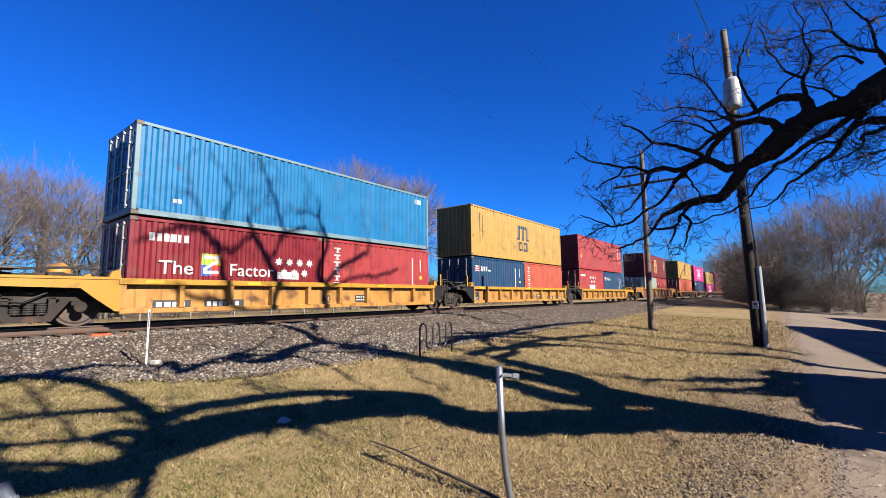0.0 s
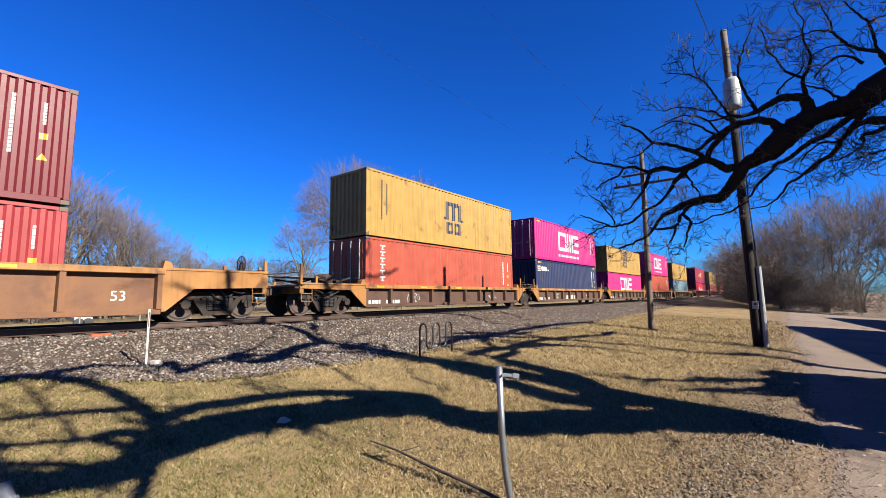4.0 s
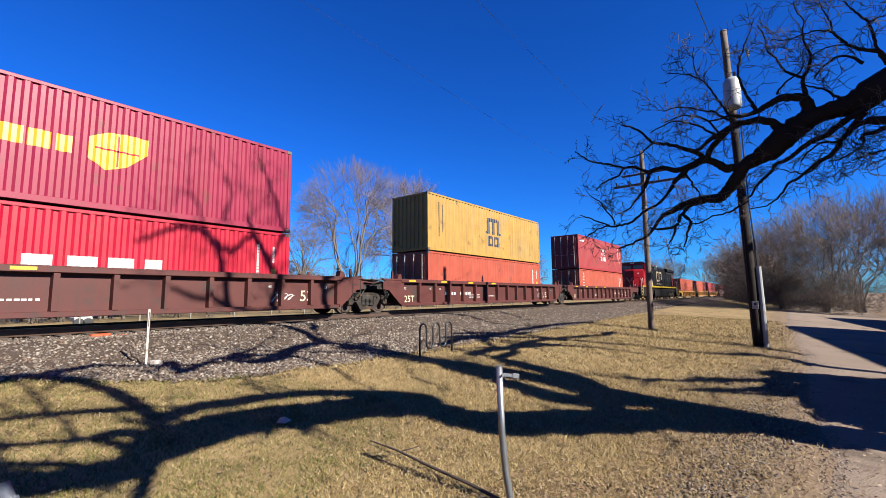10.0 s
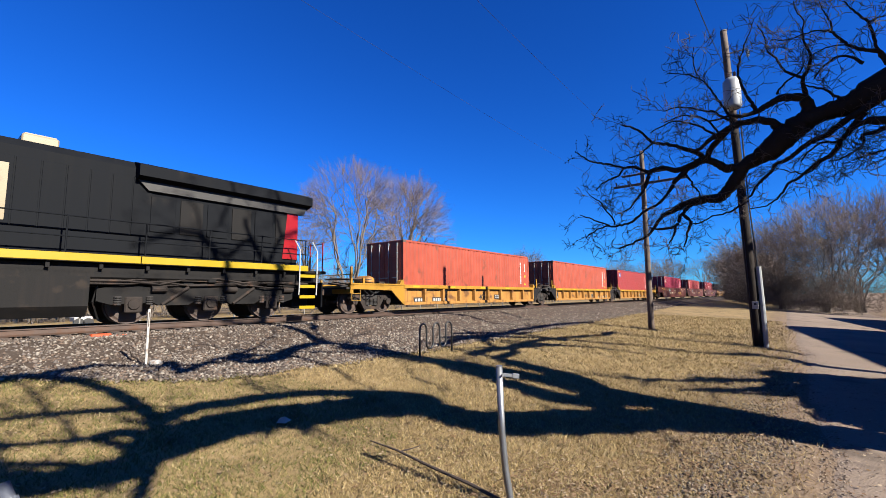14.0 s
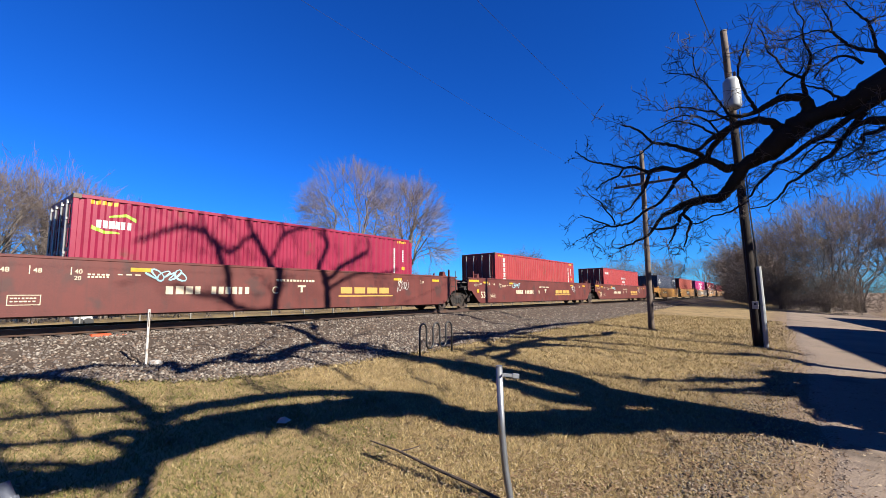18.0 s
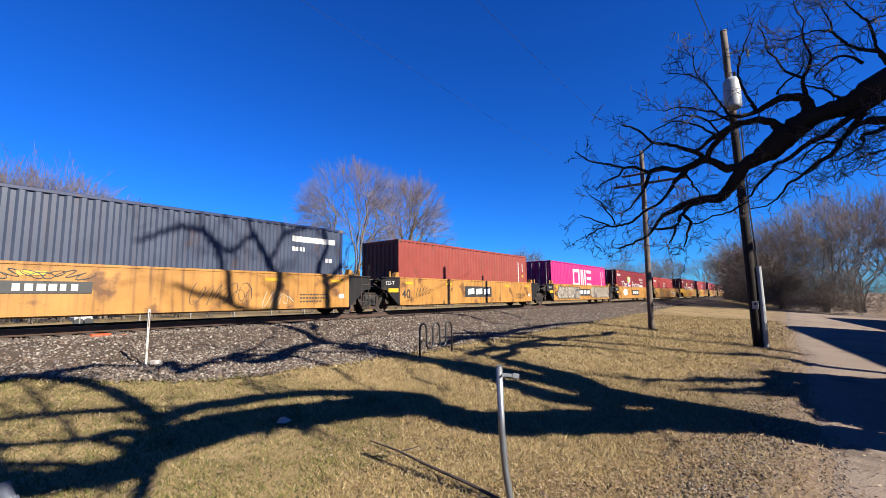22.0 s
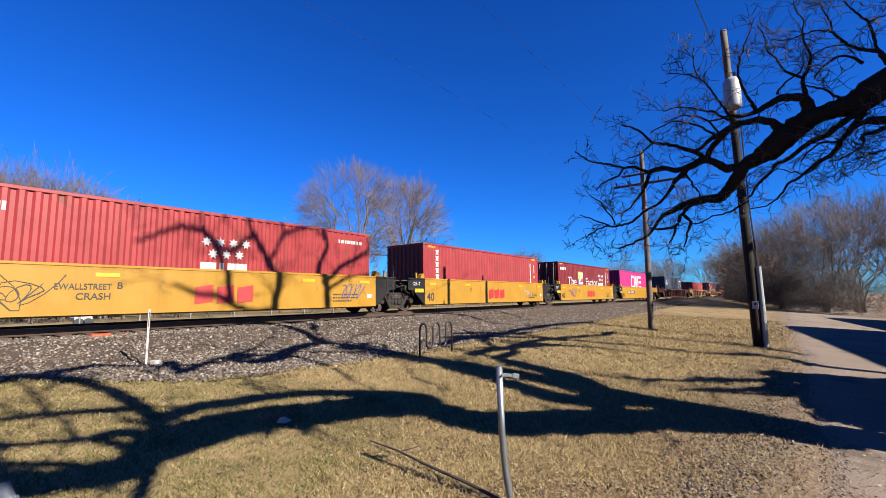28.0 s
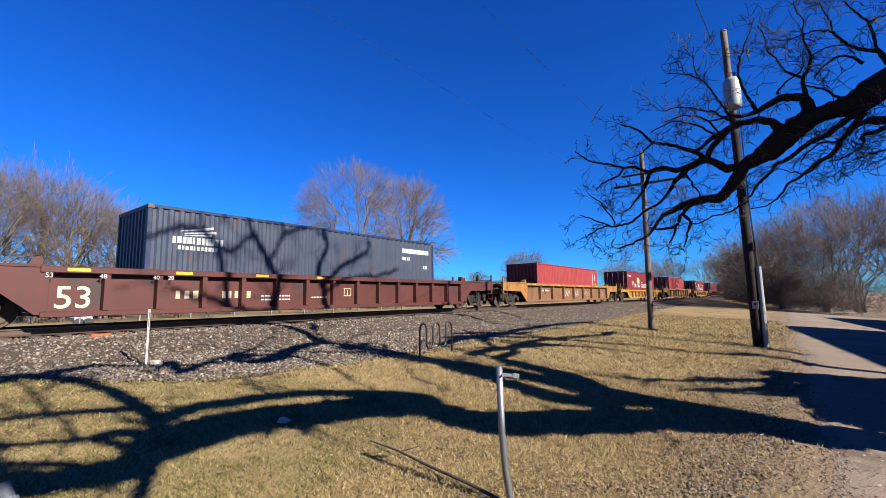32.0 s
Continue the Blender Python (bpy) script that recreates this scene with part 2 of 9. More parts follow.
def ground_z(x, y):
    z = level(y)
    if -12 < x < 99:
        if grass_edge(x) < y < 6.5:
            z -= 0.05
        elif lane_edge(min(x, 32)) - 6.4 < y < lane_edge(min(x, 32)) - 0.2:
            z -= 0.06
        elif -20.7 < y:
            z += bumps(x, y)
    elif -7 < y < 6.5:
        z -= 0.05
    elif y < -12:
        z -= 0.04
    return z


sheet("ground", XS, [(lambda x, y=y: y) for y in YS] + [(lambda x, d=d: lane_edge(min(x, 32)) + d) for d in LANE_ROWS] + [(lambda x, y=y: y) for y in YS2], G_GRASS, "dry straw-coloured winter lawn over soil", "ground", ground_z)
BX = [-250, -120, -60, -30, -12] + [k * 0.4 for k in range(-10, 100)] + [40 + 2.0 * k for k in range(0, 30)] + [100, 150, 220, 400, 700]
sheet("railway_bed", BX, [grass_edge] + [(lambda x, f=f: grass_edge(x) * (1 - f) - 2.7 * f) for f in (0.03, 0.35, 0.7, 1.0)] + [(lambda x, y=y: y) for y in (-2.2, -1.6, -1.1, -0.4, 0.4, 1.2, 2.0, 2.8, 3.6, 4.5, 5.4, 6.3)],
      G_BALLAST, "grey-brown crushed stone railway bed", "track bed",
      lambda x, y: level(y) + 0.012 + 0.015 * noise.noise((x * 2.3, y * 2.3, 4)) - (0.05 if y > 6 else 0))
sheet("road", [-12] + [k * 0.4 for k in range(-10, 100)] + [40 + 2.0 * k for k in range(0, 21)], [(lambda x, d=d: lane_edge(min(x, 32)) - d) for d in (-0.08, 0.18, 0.5, 1, 2, 3, 4, 5, 5.8, 6.2)], G_ROAD, "pale gravel lane along the lawn", "road",
      lambda x, y: level(y) + (-0.04 if y > lane_edge(min(x, 32)) else 0.006) + 0.012 * noise.noise((x * 0.8, y * 0.8, 9)))
LIFT = 0.11              # rails and train raised to fit the camera's view
for y in (TRACK - 0.7535, TRACK + 0.7535):
    r = Shape().prism([(y - 0.076, -0.172), (y + 0.076, -0.172), (y + 0.03, -0.145), (y + 0.012, -0.13), (y + 0.012, -0.04), (y + 0.036, -0.03), (y + 0.036, -0.004), (y - 0.036, -0.004), (y - 0.036, -0.03), (y - 0.012, -0.04), (y - 0.012, -0.13), (y - 0.03, -0.145)], 0, -250, 700)
    rail = tagged(part("rail", r, R_STEEL, at=(0, 0, LIFT)), "rusty steel rail with a polished head", "rail", "rails of the track", kind="structure")
    part("rail_head", Shape().box(-250, 700, y - 0.030, y + 0.030, -0.006, 0.0), R_HEAD, rail, "bright polished running surface")
SLEEPERS = thing("track_sleepers", "weathered dark wooden sleepers under the rails", "sleepers", kind="structure")
tie = Shape().box(-0.115, 0.115, TRACK - 1.3, TRACK + 1.3, -0.34, -0.178, 0.012).data("sleeper", R_TIE)
plate = Shape().box(-0.09, 0.09, TRACK - 0.93, TRACK - 0.58, -0.182, -0.166, 0.003).box(-0.09, 0.09, TRACK + 0.58, TRACK + 0.93, -0.182, -0.166, 0.003).data("tie_plate", R_STEEL)
for k in range(150):
    t = part("sleeper", tie, R_TIE, SLEEPERS, at=(-4 + k * 0.51 + random.uniform(-0.03, 0.03), random.uniform(-0.03, 0.03), LIFT + random.uniform(-0.008, 0.004)))
    part("tie_plate", plate, R_STEEL, t)


def scatter_mesh(name, verts, faces, mat, label, category):
    me = bpy.data.meshes.new(name)
    n, k = faces.shape
    me.vertices.add(len(verts))
    me.vertices.foreach_set("co", verts.astype(np.float32).ravel())
    me.loops.add(n * k)
    me.loops.foreach_set("vertex_index", faces.astype(np.int32).ravel())
    me.polygons.add(n)
    me.polygons.foreach_set("loop_start", np.arange(0, n * k, k, dtype=np.int32))
    me.polygons.foreach_set("loop_total", np.full(n, k, dtype=np.int32))
    me.materials.append(mat)
    me.update(calc_edges=True)
    return tagged(new(name, me), label, category, kind="stuff")


def spread(n, r0, r1, seed, a0=4.0, a1=100.0):
    """Points round the viewer's standing place, thinning out with distance; angles clockwise from +y."""
    g = np.random.default_rng(seed)
    r = r0 * (r1 / r0) ** (g.random(n) ** 0.75)
    a = np.radians(g.uniform(a0, a1, n))
    return g, EYE[0] + r * np.sin(a), EYE[1] + r * np.cos(a), r


LEVEL = np.vectorize(level)
EDGE = np.vectorize(grass_edge)
LANE = np.vectorize(lane_edge)


def blades(name, n, seed, mat, keep, tall, label):
    g, x, y, r = spread(n, 1.6, 34.0, seed)
    ok = keep(x, y, g)
    x, y, r = x[ok], y[ok], r[ok]
    m = len(x)
    z = LEVEL(y) + np.array([bumps(a, b) for a, b in zip(x, y)])
    h = tall * g.uniform(0.5, 1.3, m) * (0.8 + r * 0.05)
    w = 0.0030 * (1 + r * 0.13)
    a = g.uniform(0, math.pi, m)
    lean = g.normal(0, 0.95, (m, 2)) * h[:, None]
    v = np.empty((m, 3, 3))
    v[:, 0] = np.stack([x - np.cos(a) * w, y - np.sin(a) * w, z - 0.004], 1)
    v[:, 1] = np.stack([x + np.cos(a) * w, y + np.sin(a) * w, z - 0.004], 1)
    v[:, 2] = np.stack([x + lean[:, 0], y + lean[:, 1], z + h], 1)
    return scatter_mesh(name, v.reshape(-1, 3), np.arange(m * 3).reshape(-1, 3), mat, label, "grass")


NOISY = np.vectorize(lambda x, y: noise.noise((x * 0.35, y * 0.35, 11)))


def on_lawn(x, y, g):
    bare = np.where(x < 11, 1.9, 0.7)
    return (y < EDGE(x) + g.normal(0, 0.12, len(x))) & (y > LANE(x) + np.abs(g.normal(0, 0.5, len(x))) * bare)


def greenish(x, y):
    return (x < 4.0 + 1.8 * NOISY(x, y)) & (y > -10.4 + 2.0 * NOISY(y, x))


blades("dry_grass", 420000, 3, G_BLADE, lambda x, y, g: on_lawn(x, y, g) & (g.random(len(x)) > 0.75 * greenish(x, y)), 0.036, "short dry straw-coloured winter grass")
blades("green_grass", 190000, 4, G_BLADE_GREEN, lambda x, y, g: on_lawn(x, y, g) & greenish(x, y), 0.034, "short grass still partly green")


def stones(name, n, seed, keep, size, label, r1=60.0, sink=0.3, mat=G_STONE):
    g, x, y, r = spread(n, 2.0, r1, seed)
    ok = keep(x, y, g)
    x, y, r = x[ok], y[ok], r[ok]
    m = len(x)
    z = LEVEL(y)
    s = size * g.uniform(0.45, 1.4, m) * (1 + 0.02 * r)
    base = np.array([(1, 0, 0), (-1, 0, 0), (0, 1, 0), (0, -1, 0), (0, 0, 1), (0, 0, -1)], float)
    v = base[None] * g.uniform(0.55, 1.25, (m, 6, 1)) + g.normal(0, 0.22, (m, 6, 3))
    v[:, :, 2] *= 0.7
    a = g.uniform(0, 6.28, m)
    c, q = np.cos(a)[:, None], np.sin(a)[:, None]
    v = np.stack([v[..., 0] * c - v[..., 1] * q, v[..., 0] * q + v[..., 1] * c, v[..., 2]], -1) * s[:, None, None]
    v += np.stack([x, y, z + s * sink], 1)[:, None]
    f = np.array([(0, 2, 4), (2, 1, 4), (1, 3, 4), (3, 0, 4), (2, 0, 5), (1, 2, 5), (3, 1, 5), (0, 3, 5)])
    faces = (f[None] + (np.arange(m) * 6)[:, None, None]).reshape(-1, 3)
    return scatter_mesh(name, v.reshape(-1, 3), faces, mat, label, "stones")


stones("ballast_stones", 200000, 5, lambda x, y, g: (y > EDGE(x) - np.abs(g.normal(0, 0.12, len(x)))) & (y < 4.6) & ~((y > -0.1) & (y < 2.5) & (g.random(len(x)) < 0.5)), 0.031, "loose grey-brown crushed railway stone")
stones("lane_gravel", 110000, 6, lambda x, y, g: (y < LANE(x) + np.abs(g.normal(0, 1.1, len(x)))) & (y > LANE(x) - 4.0 * g.random(len(x)) ** 2) & (x < 30), 0.010, "loose fine gravel along the lane", 40.0, 0.1, G_GRAVEL)


stones("gravel_patch", 60000, 12, lambda x, y, g: ((x - 9.6) ** 2 / 2.6 + (y + 12.35) ** 2 / 0.55 < 1.6 * g.random(len(x)) ** 0.5), 0.017, "pale loose gravel spread on the lawn's edge", 40.0, 0.2)


def litter(name, n, seed, keep, label):
    g, x, y, r = spread(n, 1.6, 20.0, seed)
    ok = keep(x, y, g)
    x, y = x[ok], y[ok]
    m = len(x)
    z = LEVEL(y) + 0.012 + g.uniform(0, 0.018, m)
    s = g.uniform(0.006, 0.017, m)
    a = g.uniform(0, 6.28, m)
    out = np.empty((m, 4, 3))
    for k, (u, w) in enumerate(((1.5, 0), (0, 0.6), (-1.2, 0), (0, -0.6))):
        out[:, k, 0] = x + s * (u * np.cos(a) - w * np.sin(a))
        out[:, k, 1] = y + s * (u * np.sin(a) + w * np.cos(a))
        out[:, k, 2] = z + s * g.uniform(-0.3, 0.6, m)
    return scatter_mesh(name, out.reshape(-1, 3), np.arange(m * 4).reshape(-1, 4), G_LEAF, label, "leaves")


litter("fallen_leaves", 52000, 7, lambda x, y, g: (y < EDGE(x)) & (y > LANE(x) - 1.2 + np.abs(g.normal(0, 1.2, len(x)))) & (g.random(len(x)) < 0.30 + 0.70 * np.clip((-y - 8.5) / 4.0, 0, 1) * np.clip((x - 1.0) / 4.0, 0, 1)), "scattered brown fallen leaves on the lawn")
litter("leaf_drift", 90000, 19, lambda x, y, g: (y < -11.2 + 0.5 * NOISY(x, y)) & (y > -12.7 + 0.3 * g.normal(0, 1, len(x))) & (x > 2.4) & (x < 9 + g.normal(0, 1, len(x))) & (NOISY(x * 2.2, y * 2.2) > -0.18 + 0.3 * g.normal(0, 1, len(x))), "drifts of curled brown oak leaves by the lane")
stones("edge_gravel", 160000, 13, lambda x, y, g: (np.abs(y - LANE(x) - 0.75 - 0.35 * NOISY(x * 1.4, 3.0 + 0 * x)) < 0.22 + 0.40 * g.random(len(x)) ** 2) & (x > 3.6) & (x < 13), 0.014, "pale loose gravel thrown up along the lane's edge", 40.0, 0.3)



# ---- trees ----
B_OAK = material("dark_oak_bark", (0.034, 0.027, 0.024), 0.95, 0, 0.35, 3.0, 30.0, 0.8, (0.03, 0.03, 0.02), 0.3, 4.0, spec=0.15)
B_OAK_TWIG = material("oak_twig_bark", (0.13, 0.105, 0.10), 0.9, 0, 0.3, 6.0, 30.0, 0.0, spec=0.2)
B_GREY = material("grey_bark", (0.27, 0.225, 0.19), 0.95, 0, 0.25, 1.0, 12.0, 0.4, spec=0.15)
B_TWIG = material("brown_twigs", (0.27, 0.215, 0.195), 0.95, 0, 0.25, 0.3, 6.0, 0.0, spec=0.15)
B_WILLOW = material("yellow_brown_twigs", (0.36, 0.27, 0.225), 0.95, 0, 0.25, 0.3, 6.0, 0.0, spec=0.15)
B_BUSH = material("red_brown_brush", (0.33, 0.25, 0.205), 0.95, 0, 0.3, 0.3, 6.0, 0.0, spec=0.15)
B_GREEN = material("evergreen_needles", (0.03, 0.05, 0.025), 0.9, 0, 0.3, 1.0, 12.0, 0.0, spec=0.15)


class Wood:
    """Gathers tapering branches into one mesh, quickly."""

    def __init__(self):
        self.v, self.f = [], []

    def bough(self, pts, r0, r1, n):
        k = len(self.v)
        m = len(pts)
        for i, p in enumerate(pts):
            a, b = pts[max(i - 1, 0)], pts[min(i + 1, m - 1)]
            dx, dy, dz = b[0] - a[0], b[1] - a[1], b[2] - a[2]
            q = math.sqrt(dx * dx + dy * dy + dz * dz) or 1.0
            dx, dy, dz = dx / q, dy / q, dz / q
            if abs(dz) < 0.9:
                ux, uy, uz = -dy, dx, 0.0
            else:
                ux, uy, uz = 0.0, -dz, dy
            q = math.sqrt(ux * ux + uy * uy + uz * uz) or 1.0
            ux, uy, uz = ux / q, uy / q, uz / q
            wx, wy, wz = dy * uz - dz * uy, dz * ux - dx * uz, dx * uy - dy * ux
            r = r0[i] if isinstance(r0, list) else r0 + (r1 - r0) * i / (m - 1)
            for j in range(n):
                c, s = math.cos(6.2832 * j / n) * r, math.sin(6.2832 * j / n) * r
                self.v.append((p[0] + ux * c + wx * s, p[1] + uy * c + wy * s, p[2] + uz * c + wz * s))
        for i in range(m - 1):
            for j in range(n):
                self.f.append((k + i * n + j, k + i * n + (j + 1) % n, k + (i + 1) * n + (j + 1) % n, k + (i + 1) * n + j))

    def mesh(self, name, mat):
        me = bpy.data.meshes.new(name)
        me.from_pydata(self.v, [], self.f)
        me.materials.append(mat)
        me.polygons.foreach_set("use_smooth", [True] * len(me.polygons))
        me.update()
        return me


def wander(rng, p, d, length, steps, bend, rise):
    """A crooked line from p in the direction d."""
    pts = [p]
    d = Vector(d).normalized()
    for _ in range(steps):
        d = (d + Vector((rng.gauss(0, bend), rng.gauss(0, bend), rng.gauss(0, bend) + rise))).normalized()
        q = pts[-1]
        s = length / steps
        pts.append((q[0] + d.x * s, q[1] + d.y * s, q[2] + d.z * s))
    return pts


def sprout(rng, wood, pts, r0, r1, depth, count, length, bend, rise, spread_angle, thin, sides=3, kids=3):
    """Side branches along a line, and theirs in turn."""
    m = len(pts)
    for _ in range(count):
        t = rng.uniform(0.2, 1.0) * (m - 1.001)
        i = int(t)
        f = t - i
        a, b = Vector(pts[i]), Vector(pts[i + 1])
        p = a.lerp(b, f)
        d = (b - a).normalized()
        side = d.orthogonal().normalized()
        side.rotate(Matrix.Rotation(rng.uniform(0, 6.28), 3, d))
        d2 = d * math.cos(spread_angle) + side * math.sin(spread_angle)
        r = max(thin, (r0 + (r1 - r0) * t / (m - 1)) * 0.6)
        ll = length * rng.uniform(0.5, 1.2)
        line = wander(rng, tuple(p), d2, ll, 4 if depth > 0 else 3, bend, rise)
        wood.bough(line, r, max(thin * 0.6, r * 0.3), sides)
        if depth > 0:
            sprout(rng, wood, line, r, r * 0.3, depth - 1, kids, length * 0.6, bend, rise, spread_angle, thin, 3, kids)


def dome_tree(seed, height, wide, stems, twig_mat, limbs=9, counts=(5, 5, 5, 3), core=0.56, tall=0.44, clear=0.16, girth=0.015, thin=0.010, loose=0.07, lift=0.22, fan=1.0):
    """A bare tree whose boughs split towards a rounded crown: limbs fan out of the stems, and each order ends nearer to the crown's rim."""
    rng = random.Random(seed)
    trunk, crown = Wood(), Wood()
    mid = Vector((0, 0, height * core))
    radii = Vector((wide, wide, height * tall))

    def rim(d, k):
        p = mid + Vector((d.x * radii.x, d.y * radii.y, d.z * radii.z)) * k
        return p if p.z > 0.3 else Vector((p.x, p.y, 0.3 + 0.2 * rng.random()))

    def bough(wood, p, q, start, r0, r1, sides, steps, wobble):
        """A bow from p to q that sets off in the direction start."""
        span = (q - p).length
        c = p + start * span * 0.45
        line = []
        for i in range(steps + 1):
            t = i / steps
            w = wobble * span * (1 if 0 < i < steps else 0)
            h = p * (1 - t) ** 2 + c * 2 * t * (1 - t) + q * t * t
            line.append((h.x + rng.gauss(0, w), h.y + rng.gauss(0, w), h.z + rng.gauss(0, w)))
        wood.bough(line, r0, r1, sides)
        return line

    def split(line, d, order, r):
        """Shoots from the outer part of a bough, each with its own direction within the crown."""
        spread = (0.42, 0.27, 0.18, 0.12)[order] * fan
        reach = (0.74, 0.90, 0.98, 1.03)[order]
        wood = trunk if order < 2 else crown
        for i in range(counts[order]):
            e = (d + Vector((rng.gauss(0, spread), rng.gauss(0, spread), rng.gauss(0, spread) + (0, 0.2, 0.6, 0.8)[order] * lift))).normalized()
            f = 0.40 + 0.60 * (i + rng.random()) / counts[order]
            at = f * (len(line) - 1.001)
            k = int(at)
            p = Vector(line[k]).lerp(Vector(line[k + 1]), at - k)
            start = (Vector(line[k + 1]) - Vector(line[k])).normalized()
            q = rim(e, reach + rng.gauss(0, loose))
            if order >= 2:
                way = (start * 0.5 + e * 0.75 + Vector((rng.gauss(0, 0.3), rng.gauss(0, 0.3), rng.gauss(lift, 0.3)))).normalized()
                q = p + way * height * (0.085, 0.05)[order - 2] * rng.uniform(0.6, 1.3)
            rr = max(thin, r * (0.66, 0.60, 0.6, 0.8)[order])
            out = bough(wood, p, q, start, rr, max(thin * 0.8, rr * 0.45), 4 if order == 0 else 3, (5, 4, 3, 2)[order], 0.03)
            if order < 3:
                split(out, e, order + 1, rr * 0.7)

    r = height * girth
    foot = []
    for k in range(stems):
        a = 6.28 * k / stems + rng.uniform(-0.4, 0.4)
        lean = 0.0 if stems == 1 else 0.30
        p = Vector((math.cos(a), math.sin(a), 0)) * (0.3 if stems > 1 else 0) + Vector((0, 0, -0.2))
        q = Vector((math.cos(a) * lean * height * clear, math.sin(a) * lean * height * clear, height * clear * rng.uniform(0.8, 1.25)))
        bough(trunk, p, q, Vector((0, 0, 1)), r * 1.25 / stems ** 0.4, r / stems ** 0.4, 7, 4, 0.02)
        foot.append((q, Vector((math.cos(a) * lean, math.sin(a) * lean, 1)).normalized()))
    for k in range(limbs):
        z = -0.25 + 1.2 * (k + 0.5) / limbs
        a = 2.4 * k + rng.uniform(-0.3, 0.3)
        h = math.sqrt(max(0.02, 1 - min(1.0, z) ** 2))
        d = Vector((math.cos(a) * h, math.sin(a) * h, z)).normalized()
        p, up = min(foot, key=lambda w: (Vector((d.x, d.y, 0)) - Vector((w[1].x, w[1].y, 0)) * 3).length)
        rr = r * 0.55 / stems ** 0.25 * rng.uniform(0.75, 1.15)
        line = bough(trunk, p, rim(d, 0.52), up, rr, rr * 0.6, 5, 6, 0.02)
        split(line, d, 0, rr * 0.7)
    return trunk.mesh("trunk", B_GREY), crown.mesh("crown", twig_mat)


FORMS = dict(
    willow=dome_tree(11, 19, 6.3, 3, B_WILLOW, 9, (5, 6, 5, 4), 0.58, 0.40, 0.17, thin=0.009, lift=0.04, fan=0.8),
    willow2=dome_tree(15, 20, 6.6, 1, B_WILLOW, 10, (5, 6, 5, 4), 0.53, 0.45, 0.20, thin=0.010, lift=0.04, fan=0.8),
    broad=dome_tree(23, 13, 5.0, 2, B_TWIG, 10, (4, 5, 4, 3), 0.55, 0.45, 0.20, loose=0.11, thin=0.008),
    slim=dome_tree(37, 12, 4.2, 1, B_TWIG, 10, (4, 5, 4, 3), 0.58, 0.42, 0.22, loose=0.13, thin=0.008),
    thicket=dome_tree(29, 12, 6.0, 5, B_BUSH, 14, (5, 5, 4, 3), 0.48, 0.50, 0.07, 0.012, loose=0.11, thin=0.009),
    thicket2=dome_tree(31, 12, 6.6, 4, B_BUSH, 14, (5, 5, 4, 3), 0.46, 0.52, 0.09, 0.013, loose=0.13, thin=0.009),
    brush=dome_tree(51, 6, 2.4, 6, B_BUSH, 13, (4, 4, 3, 2), 0.42, 0.54, 0.06, 0.009, loose=0.14, thin=0.008),
    scrub=dome_tree(67, 2.6, 1.6, 8, B_BUSH, 12, (4, 4, 3, 2), 0.40, 0.56, 0.08, 0.006, loose=0.16, thin=0.007),
)


def plant(form, label, category, x, y, size=1.0, turn=0.0, wide=1.0, group="bare trees behind the track", name="bare_tree"):
    t = thing(name, label, category, group)
    t.location, t.rotation_euler, t.scale = (x, y, level(y) - 0.05), (0, 0, turn), (size * wide, size * wide, size)
    part("trunk", FORMS[form][0], B_GREY, t)
    part("crown", FORMS[form][1], B_TWIG, t)
    return t


plant("willow", "large bare tree with a rounded crown of grey-brown twigs", "tree", 36.2, 30, 1.0, 0.4, 1.0)
plant("willow2", "large bare tree with a fan of grey-brown twigs", "tree", 49.0, 32, 1.0, 2.6, 1.0)
plant("slim", "slender bare grey-brown tree", "tree", 28.5, 29, 0.85, 1.0)
rng = random.Random(8)
for x, y, f, s in ((3.8, 25, "slim", 0.80), (7.5, 26, "slim", 0.82), (11.0, 26, "slim", 0.66), (2.0, 27, "broad", 0.80), (5.5, 29, "broad", 0.86), (8.0, 31, "broad", 0.90), (10.5, 29, "broad", 0.74), (12.5, 33, "slim", 0.85), (13.5, 28, "broad", 0.60), (16.0, 32, "broad", 0.58), (-2.5, 26, "broad", 0.9), (20.5, 36, "slim", 0.55), (23, 34, "broad", 0.50), (27, 38, "slim", 0.6), (32, 40, "slim", 0.6), (36, 42, "broad", 0.55), (44, 40, "slim", 0.6), (18, 38, "broad", 0.55), (4, 35, "slim", 0.95), (-6, 30, "broad", 1.0), (57, 40, "broad", 0.55), (65, 42, "slim", 0.5)):
    plant(f, "bare grey-brown winter tree behind the track", "tree", x, y, s * rng.uniform(0.95, 1.05), rng.uniform(0, 6.28))
for k in range(80):
    x = -8 + k * 1.45 + rng.uniform(-1, 1)
    plant("brush", "dense bare brown undergrowth", "shrub", x, 20 + rng.uniform(-1, 12) + 0.08 * x, rng.uniform(0.5, 0.85), rng.uniform(0, 6.28), 1.25, "undergrowth beyond the track", "bare_shrub")
for x, y, f, s in ((99, 38, "broad", 1.0), (106, 42, "broad", 1.05), (88, 45, "slim", 0.65), (150, 30, "broad", 1.0), (160, 18, "broad", 1.1), (140, 12, "slim", 0.9), (175, 26, "broad", 1.1), (125, 14, "slim", 0.7), (190, 10, "broad", 1.2), (130, 26, "broad", 0.8)):
    plant(f, "distant bare winter tree", "tree", x, y, s, rng.uniform(0, 6.28), 1.1, "far trees along the line", "distant_tree")
